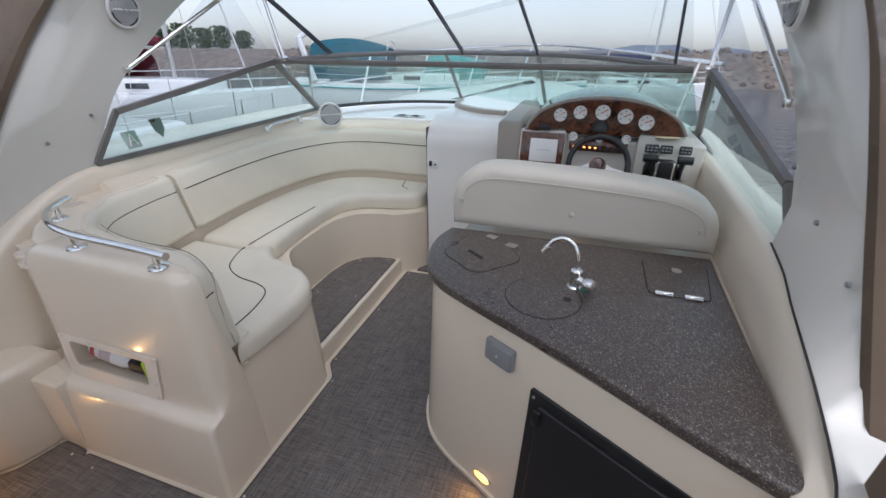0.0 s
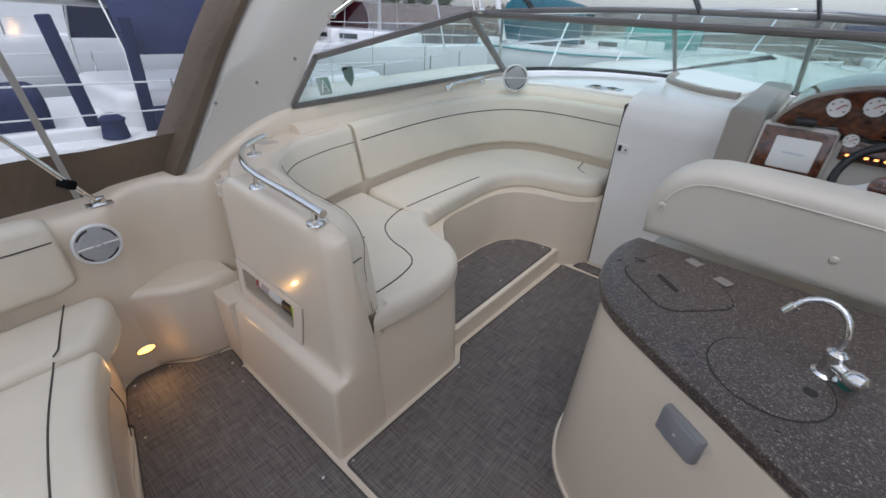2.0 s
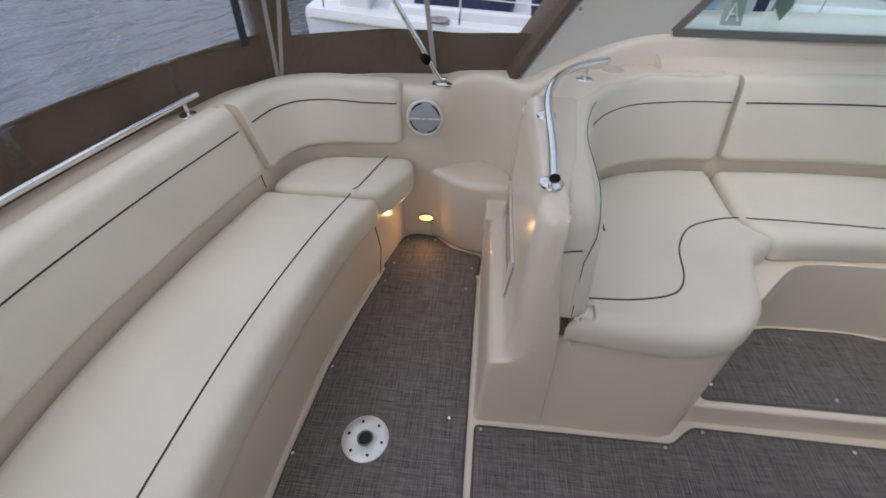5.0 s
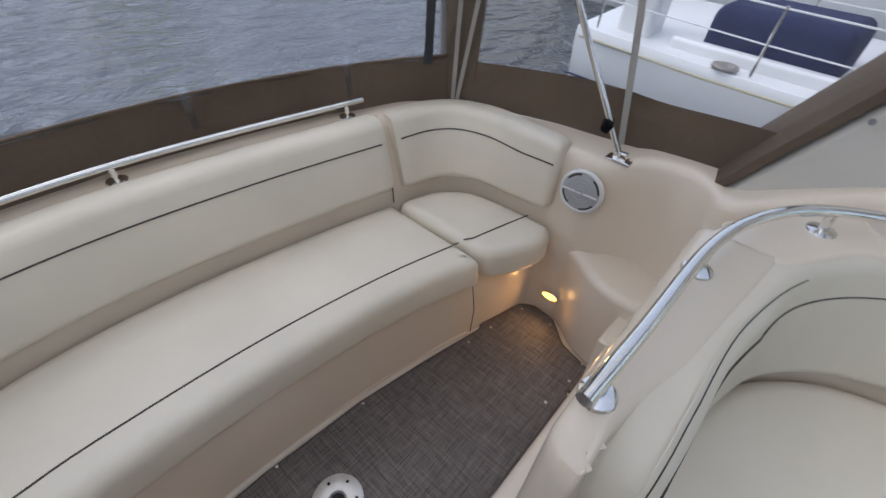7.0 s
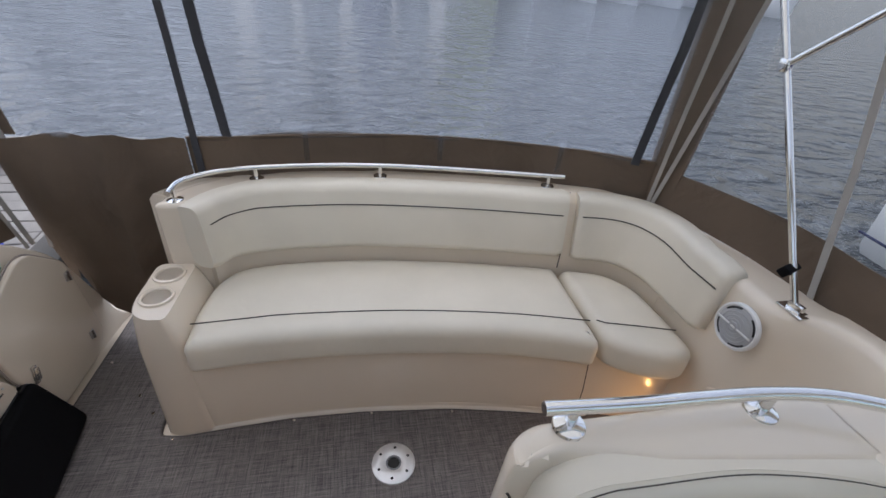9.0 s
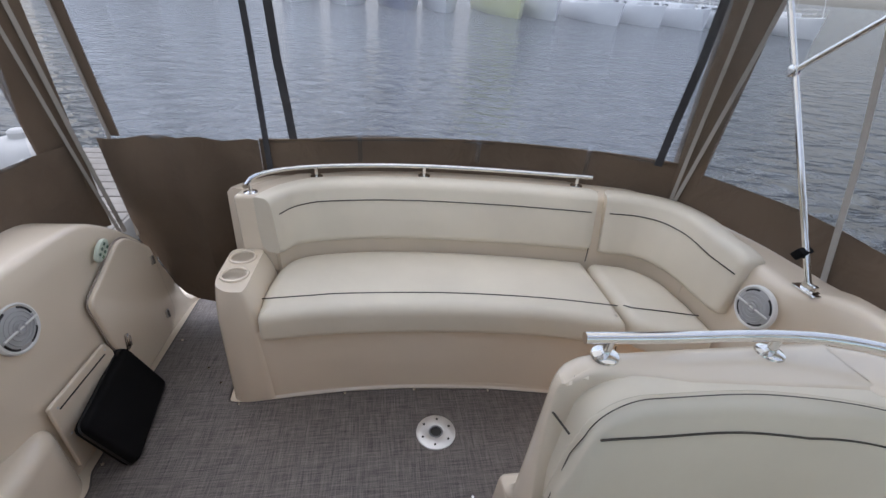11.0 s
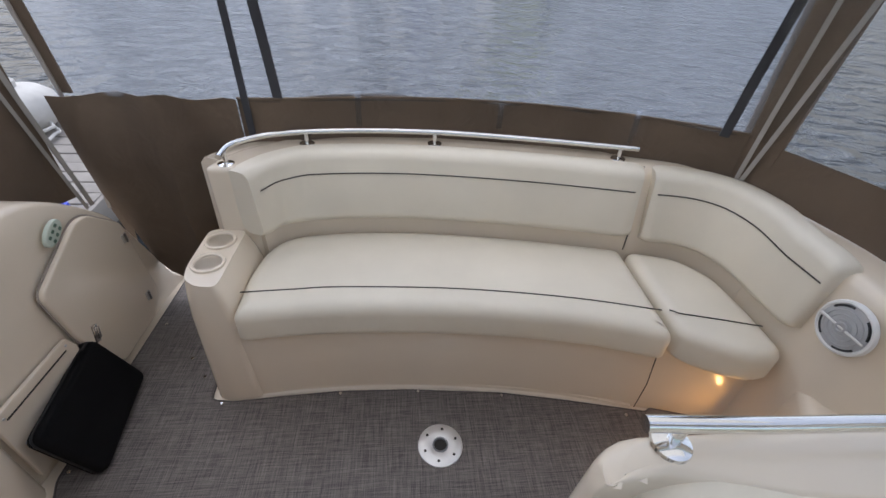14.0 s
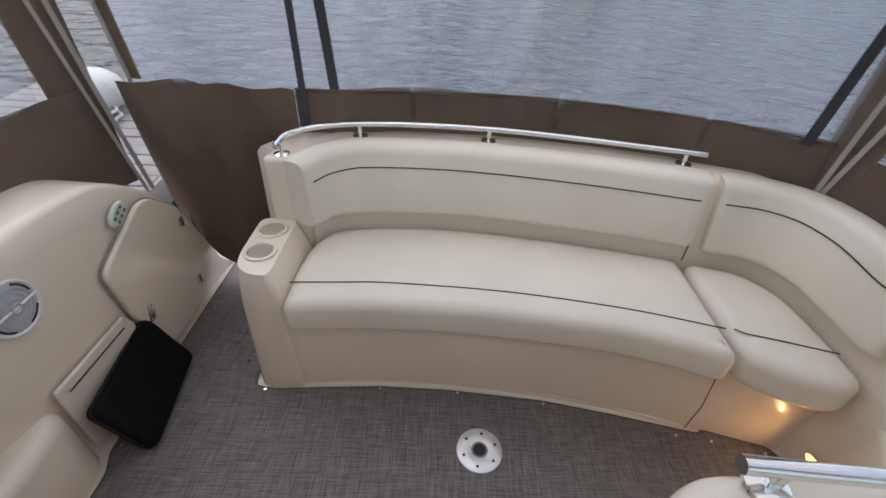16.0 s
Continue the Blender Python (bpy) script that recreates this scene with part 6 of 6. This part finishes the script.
buoy = thing("mooring_float", (2.42, -2.75, DZ), "weathered white round mooring float on the dock end", "float")
FOAM = mottled("dirty_white_foam", (0.62, 0.60, 0.56), 0.75, big=5, small=40, vary=0.14, relief=0.4)
part("float_body", lathe([(0.0, 0.0), (0.20, 0.01), (0.28, 0.07), (0.31, 0.16), (0.29, 0.25), (0.22, 0.31), (0.09, 0.34), (0.0, 0.345)], (2.42, -2.75, DZ + 0.02), n=26), FOAM, buoy)
part("cap", lathe([(0.07, 0.33), (0.075, 0.39), (0.05, 0.41), (0.0, 0.41)], (2.42, -2.75, DZ + 0.02), n=16), FOAM, buoy)
rope = thing("rope_heap", (2.2, -2.5, DZ), "heap of pale mooring rope on the dock", "rope")
rp = [(2.25 + 0.22 * math.cos(a) * (1 - 0.02 * i) + random.uniform(-.03, .03), -2.55 + 0.16 * math.sin(a) + random.uniform(-.03, .03), DZ + 0.02 + 0.004 * i) for i, a in enumerate([k_ * 0.5 for k_ in range(60)])]
part("coil", tube(spline(rp, 0.05), 0.014, 6), FOAM, rope)
blue = thing("blue_line", (1.35, -1.1, DZ), "blue mooring line coiled on the dock edge", "rope")
part("coil", tube(spline([(1.40 + 0.1 * math.cos(a), -1.35 + 0.08 * math.sin(a), DZ + 0.02 + 0.006 * a) for a in [k_ * 0.6 for k_ in range(30)]], 0.05), 0.016, 6), mottled("blue_rope", (0.06, 0.09, 0.55), 0.6), blue)

HULL = mottled("white_hull", (0.74, 0.74, 0.73), 0.25, big=0.8, small=10, vary=0.05, relief=0.03, coat=0.3)
DARKGLASS = mottled("dark_cabin_glass", (0.03, 0.035, 0.04), 0.12, vary=0.1)
ANTI = mottled("dark_antifoul", (0.03, 0.04, 0.07), 0.6)


def hull_rings(L, W, H, stern=0.85, sheer=0.18):
    rings = []
    for i in range(13):
        f = i / 12
        w = W / 2 * (stern + (1 - stern) * math.sin(min(1, f * 1.8) * math.pi / 2)) * (1 if f < 0.45 else max(0.02, math.cos((f - 0.45) / 0.55 * math.pi / 2) ** 0.75))
        h = H * (1 + sheer * (f - 0.35) ** 2 * 3)
        y = L * f
        rings.append([(-w * 0.72, y * 0.985, -0.25), (-w * 0.93, y * 0.99, 0.12), (-w, y, h - 0.08), (-w * 0.98, y, h), (0, y, h + 0.05 * W / 3), (w * 0.98, y, h), (w, y, h - 0.08), (w * 0.93, y * 0.99, 0.12), (w * 0.72, y * 0.985, -0.25)])
    return rings


def boat(x, y, yaw, L, W, H, label, kind, cloth=None, mast=True, stripe=None, hullmat=None, cabin=True):
    t = thing("moored_" + kind, (x, y, WL), label, "boat", "moored boats")
    M = Matrix.Translation((x, y, WL)) @ pose(0, 0, 0, 0, 0, yaw)
    hl = part("hull", placed(loft(hull_rings(L, W, H)), M), hullmat or HULL, t, angle=45)
    if stripe:
        rr = hull_rings(L, W, H)
        for s in (0, 8):
            pts = [Vector(r[s + (2 if s == 0 else -2)]) + Vector((-0.012 if s == 0 else 0.012, 0, -0.12)) for r in rr]
            part("stripe", placed(tube(pts, 0.035, 6), M), stripe, hl)
    if cabin:
        cab = rounded([(-W * 0.32, L * 0.30), (W * 0.32, L * 0.30), (W * 0.22, L * 0.72), (-W * 0.22, L * 0.72)], 0.3)
        c = part("cabin", placed(slab(cab, H * 0.9, H + 0.42, 0.12), M), hullmat or HULL, t)
        for s in (-1, 1):
            for f in (0.40, 0.52):
                part("port_light", placed(box((s * W * (0.325 - 0.06 * (f - 0.3) / 0.42 * 1.6), L * f, H + 0.22), (0.04, L * 0.07, 0.16), 0.02, pose(0, 0, 0, 0, 0, s * 9)), M), DARKGLASS, c)
    if mast:
        part("mast", placed(tube([(0, L * 0.58, H), (0, L * 0.58, H + L * 1.15)], 0.065, 8), M), BRUSHED, t)
        part("boom", placed(tube([(0, L * 0.57, H + 1.25), (0, L * 0.16, H + 1.35)], 0.05, 8), M), BRUSHED, t)
        part("sail_cover", placed(tube([(0, L * 0.56, H + 1.42), (0, L * 0.4, H + 1.5), (0, L * 0.17, H + 1.48)], 0.13, 8), M), cloth or NAVY, t)
        for s in (-1, 1):
            part("shroud", placed(tube([(s * W * 0.46, L * 0.55, H), (0, L * 0.58, H + L * 1.1)], 0.008, 5), M), BRUSHED, t)
        part("forestay", placed(tube([(0, L * 0.98, H + 0.1), (0, L * 0.58, H + L * 1.12)], 0.02, 5), M), HULL, t)
    # lifelines
    for s in (-1, 1):
        line = []
        for f in (0.02, 0.18, 0.34, 0.5, 0.66, 0.82, 0.95):
            r = hull_rings(L, W, H)[min(12, round(f * 12))]
            px = r[3 if s < 0 else 5]
            line.append((px[0] * 0.96, L * f, px[2] + 0.6))
            part("stanchion", placed(tube([(px[0] * 0.96, L * f, px[2]), (px[0] * 0.96, L * f, px[2] + 0.62)], 0.014, 6), M), STEEL, t)
        part("lifeline", placed(tube(line, 0.010, 5), M), HULL, t)
        part("lifeline", placed(tube([(a, b, c - 0.3) for a, b, c in line], 0.008, 5), M), HULL, t)
    return t, M


def dodger(t, M, L, W, H, cloth, y0, y1, h, skirt=0.15):
    """A canvas canopy over hoops, open at the sides below its skirt."""
    w = W * 0.42
    rr = []
    for i in range(9):
        f = i / 8
        yy = y0 + (y1 - y0) * f
        hh = h * (0.72 + 0.28 * math.sin(math.pi * (0.25 + 0.65 * f)))
        sec = [(-w, H + skirt), (-w * 0.98, H + max(hh * 0.55, skirt + 0.1)), (-w * 0.8, H + hh * 0.9), (-w * 0.4, H + hh), (0, H + hh * 1.03), (w * 0.4, H + hh), (w * 0.8, H + hh * 0.9), (w * 0.98, H + max(hh * 0.55, skirt + 0.1)), (w, H + skirt)]
        rr.append([(a, yy, b) for a, b in sec] + [(a * 0.985, yy, b - 0.012) for a, b in reversed(sec)])
    c = part("canopy", placed(loft(rr), M), cloth, t, "fabric canopy", angle=60)
    for yy in (y0, y1):
        part("hoop", placed(tube([(-w, yy, H), (-w * 0.97, yy, H + h * 0.55), (-w * 0.5, yy, H + h * 0.97), (w * 0.5, yy, H + h * 0.97), (w * 0.97, yy, H + h * 0.55), (w, yy, H)], 0.015, 6), M), BRUSHED, c)


# sailboat alongside to port
t, M = boat(-7.35, -1.6, 0, 10.5, 3.4, 0.76, "white sailing yacht with navy canvas alongside to port", "sailboat", NAVY)
dodger(t, M, 10.5, 2.9, 0.76, NAVY, 3.3, 5.6, 1.6, 0.85)
for yy in (2.75, 3.35, 5.3):
    part("canopy_post", placed(box((1.24, yy, 1.35), (0.05, 0.13, 1.25), 0.02, pose(0, 0, 0, 6 if yy < 3 else 0, 0, 0)), M), NAVY, t, "navy canvas canopy post")
part("weather_cloth", placed(box((1.42, 4.35, 0.93), (0.025, 2.0, 0.30), 0.01), M), NAVY, t, "navy weather cloth")
part("winch_cover", placed(lathe([(0.0, 0.0), (0.13, 0.0), (0.11, 0.16), (0.13, 0.2), (0.05, 0.26), (0.0, 0.26)], (1.36, 2.95, 0.78), n=18), M), NAVY, t, "navy winch cover")
PINK = mottled("pink_jacket", (0.5, 0.09, 0.14), 0.8)
part("cloth_roll", placed(box((1.6, 3.95, 1.25), (0.16, 0.32, 0.9), 0.07), M), PINK, t, "pink rolled cloth")
part("cloth_roll", placed(box((1.6, 4.45, 1.25), (0.16, 0.4, 0.8), 0.07), M), mottled("pale_blue_cloth", (0.35, 0.42, 0.55), 0.8), t, "pale blue cloth")
pod = part("steering_pod", placed(slab(rounded([(0.75, 0.35), (1.2, 0.35), (1.22, 0.75), (0.75, 0.75)], 0.08), 0.74, 1.75, 0.05), M), HULL, t, "white moulded steering pod")
part("pod_frame", placed(box((1.225, 0.55, 1.35), (0.02, 0.26, 0.26), 0.01), M), DARKGLASS, pod)
part("pod_panel", placed(box((1.24, 0.55, 1.35), (0.012, 0.21, 0.21), 0.006), M), HULL, pod)
part("pod_divider", placed(box((1.247, 0.55, 1.35), (0.006, 0.015, 0.21)), M), DARKGLASS, pod)
part("navy_cover", placed(slab(rounded([(0.1, 1.3), (1.05, 1.25), (1.1, 2.5), (0.1, 2.6)], 0.15), 0.74, 1.25, 0.14), M), NAVY, t, "navy canvas cockpit cover")
part("cockpit_coaming", placed(slab(rounded([(1.12, 1.0), (1.26, 1.0), (1.30, 3.0), (1.14, 3.0)], 0.05), 0.74, 0.90, 0.04), M), HULL, t)
for i in range(4):
    part("rope_coil", placed(tube([(1.45 + (0.06 + 0.02 * i) * math.cos(a_ * 0.4), 1.65 + (0.06 + 0.02 * i) * math.sin(a_ * 0.4), 0.80 + 0.012 * (i % 2)) for a_ in range(17)], 0.012, 6), M), ZIPPALE, t, "coiled pale mooring rope")
part("stern_rail", placed(tube(spline([(1.5, 0.15, 1.32), (1.2, 0.02, 1.36), (0.0, -0.05, 1.38), (-1.2, 0.02, 1.36), (-1.5, 0.15, 1.32)], 0.1), 0.016, 8), M), STEEL, t)
part("waterline_stripe", placed(tube([(1.52, 0.02, 0.30), (1.63, 2.0, 0.31), (1.66, 4.5, 0.34), (1.5, 7.0, 0.38)], 0.013, 6), M), NAVY, t, "dark blue hull line")
part("rub_rail", placed(tube([(0.0, -0.03, 0.76), (1.25, -0.02, 0.74), (1.44, 0.06, 0.71), (1.62, 1.5, 0.70), (1.70, 3.5, 0.70), (1.69, 5.5, 0.71)], 0.014, 6), M), mottled("straw_rub_rail", (0.46, 0.42, 0.30), 0.5), t, "straw-yellow rub rail")

# second boat beyond it
t, M = boat(-12.2, -4.5, 0, 11.5, 3.6, 1.45, "white motor cruiser with dark side windows beyond the yacht", "motorboat", None, False, None)
part("deckhouse", placed(slab(rounded([(-1.45, 1.5), (1.45, 1.5), (1.2, 7.2), (-1.2, 7.2)], 0.3), 1.3, 2.55, 0.15), M), HULL, t, "white deckhouse")
for yy in (2.6, 4.3, 5.9):
    part("side_window", placed(box((1.42 - 0.045 * (yy - 1.5), yy, 2.08), (0.05, 1.25, 0.42), 0.03, pose(0, 0, 0, 0, 0, 2.5)), M), DARKGLASS, t, "dark side window")

# boats ahead to port
TEALSTRIPE = mottled("teal_stripe", (0.02, 0.30, 0.32), 0.3)
t, M = boat(-12.5, 17.5, -75, 10.0, 3.3, 1.35, "white cruiser with teal canvas and stripes", "motorboat", TEAL, False, TEALSTRIPE)
dodger(t, M, 10.0, 3.3, 1.35, TEAL, 1.0, 4.2, 1.7)
part("radar_arch", placed(tube([(-1.5, 1.2, 1.4), (-1.3, 0.6, 3.0), (0, 0.5, 3.3), (1.3, 0.6, 3.0), (1.5, 1.2, 1.4)], 0.12, 8), M), HULL, t)
t, M = boat(-17.5, 9.5, -78, 9.5, 3.3, 1.2, "white sailing yacht with maroon canvas", "sailboat", MAROON)
dodger(t, M, 9.5, 3.3, 1.2, MAROON, 0.3, 4.0, 1.7)
t, M = boat(-9.0, 22.0, -80, 9.0, 3.0, 1.2, "white runabout cruiser with green canvas", "motorboat", None, False, TEALSTRIPE)
dodger(t, M, 9.0, 3.0, 1.2, mottled("sea_green_canvas", (0.05, 0.30, 0.27), 0.8), 1.0, 4.0, 1.3)
boat(-2.2, 27.0, -80, 9.5, 3.2, 1.2, "white sailing yacht moored ahead", "sailboat", NAVY)
# row of yachts across the basin astern
HUES = [mottled("blue_hull", (0.04, 0.06, 0.16), 0.3), mottled("pale_yellow_hull", (0.55, 0.55, 0.22), 0.35)]
CLOTHS = [mottled("bright_blue_canvas", (0.04, 0.12, 0.5), 0.8), MAROON, NAVY, TEAL]
for i in range(15):
    x = -32 + 3.75 * i + random.uniform(-0.4, 0.4)
    y = -31.0 - 0.05 * (x + 10) + random.uniform(-0.8, 0.8)
    hm = HUES[0] if i == 8 else HUES[1] if i == 6 else None
    boat(x, y - 9, random.uniform(-4, 4), 9.0, 2.9 + random.uniform(-0.2, 0.3), 1.15, ("dark blue" if i == 8 else "pale yellow" if i == 6 else "white") + " sailing yacht moored bow-out across the basin", "sailboat", CLOTHS[i % 4], True, None, hm)

# breakwater, trees and hills ahead
ROCK = mottled("breakwater_rock", (0.15, 0.122, 0.10), 0.95, big=0.9, small=4, vary=0.55, relief=0.9)
bm = bmesh.new()
for i in range(1500):
    u = random.uniform(-90, 90)
    k_ = random.random()
    r = random.uniform(0.3, 0.85)
    bmesh.ops.create_icosphere(bm, subdivisions=1, radius=r, matrix=Matrix.Translation((u, 62 + 9 * k_ - 0.10 * u, WL + 0.1 + 4.2 * k_ * (0.8 + 0.2 * math.sin(u * 0.1)))) @ pose(0, 0, 0, random.uniform(0, 90), random.uniform(0, 90), random.uniform(0, 90)) @ Matrix.Diagonal((1, random.uniform(0.6, 1.2), random.uniform(0.5, 0.9), 1)))
solo("breakwater_rocks", bm, ROCK, "brown rock breakwater across the harbour mouth", "rocks", kind="stuff", angle=10)
bank = [[(u, 60 - 0.10 * u, WL - 1), (u, 64 - 0.10 * u, WL + 1.6), (u, 70 - 0.1 * u, WL + 4.0), (u, 90 - 0.1 * u, WL + 4.2), (u, 90 - 0.1 * u, WL - 1)] for u in range(-120, 121, 8)]
solo("breakwater_bank", loft(bank), ROCK, "brown rubble bank of the breakwater", "bank", kind="structure")
HILL = mottled("far_hills", (0.13, 0.16, 0.20), 1.0, big=0.02, small=0.4, vary=0.25, relief=0.3)
hr = []
for i in range(61):
    u = -420 + 14 * i
    h = 13 + 7 * noise.noise((u * 0.012, 0.0, 3.0)) + 3.5 * noise.noise((u * 0.05, 1.0, 2.0)) + 0.012 * u
    hr.append([(u, 330, WL - 2), (u, 345, WL + h * 0.6), (u, 370, WL + h), (u, 420, WL + h), (u, 420, WL - 2)])
solo("backdrop", loft(hr), HILL, "low blue-grey wooded hills on the far shore", "hills", kind="structure")

BARK = mottled("bark", (0.10, 0.075, 0.055), 0.9)
LEAF = mottled("dull_foliage", (0.055, 0.085, 0.035), 0.8, big=1.0, vary=0.4)


def tree(x, y, z, h, seed):
    rnd = random.Random(seed)
    t = thing("tree", (x, y, z), "green leafy tree on the far bank", "tree", "bank trees")
    part("trunk", loft([[(x + r * math.cos(a), y + r * math.sin(a), z + zz) for a in [k_ * math.pi / 3 for k_ in range(6)]] for r, zz in ((0.25, 0), (0.16, h * 0.4), (0.06, h * 0.8))]), BARK, t)
    verts, faces = [], []
    for _ in range(900):
        a, rr_, zz = rnd.uniform(0, 6.28), h * 0.7 * math.sqrt(rnd.random()), rnd.uniform(0.05, 1.0)
        k_ = math.sqrt(max(0.0, 1 - ((zz - 0.52) / 0.55) ** 2)) * (0.75 + 0.25 * math.sin(3 * a + seed))
        c = Vector((x + rr_ * k_ * math.cos(a), y + rr_ * k_ * math.sin(a), z + h * zz))
        m_ = Euler((rnd.uniform(0, 3), rnd.uniform(0, 3), rnd.uniform(0, 3))).to_matrix()
        s = rnd.uniform(0.18, 0.4)
        n0 = len(verts)
        for q in ((-s, 0, 0), (0, -s * 0.6, 0), (s, 0, 0), (0, s * 0.6, 0)):
            verts.append(c + m_ @ Vector(q))
        faces.append((n0, n0 + 1, n0 + 2, n0 + 3))
    me = bpy.data.meshes.new("crown")
    me.from_pydata([v - Vector((x, y, z)) for v in verts], [], faces)
    me.materials.append(LEAF)
    ob = new("crown", me)
    ob.parent = t
    BASE[ob.name] = BASE[t.name]


for i, (u, h) in enumerate(((-112, 5.5), (-106, 4.5), (-101, 5.0), (-95, 4.0), (-90, 5.2), (-84, 4.2), (-79, 4.6), (-73, 3.6))):
    tree(u, 84, WL + 4.0, h, i + 3)
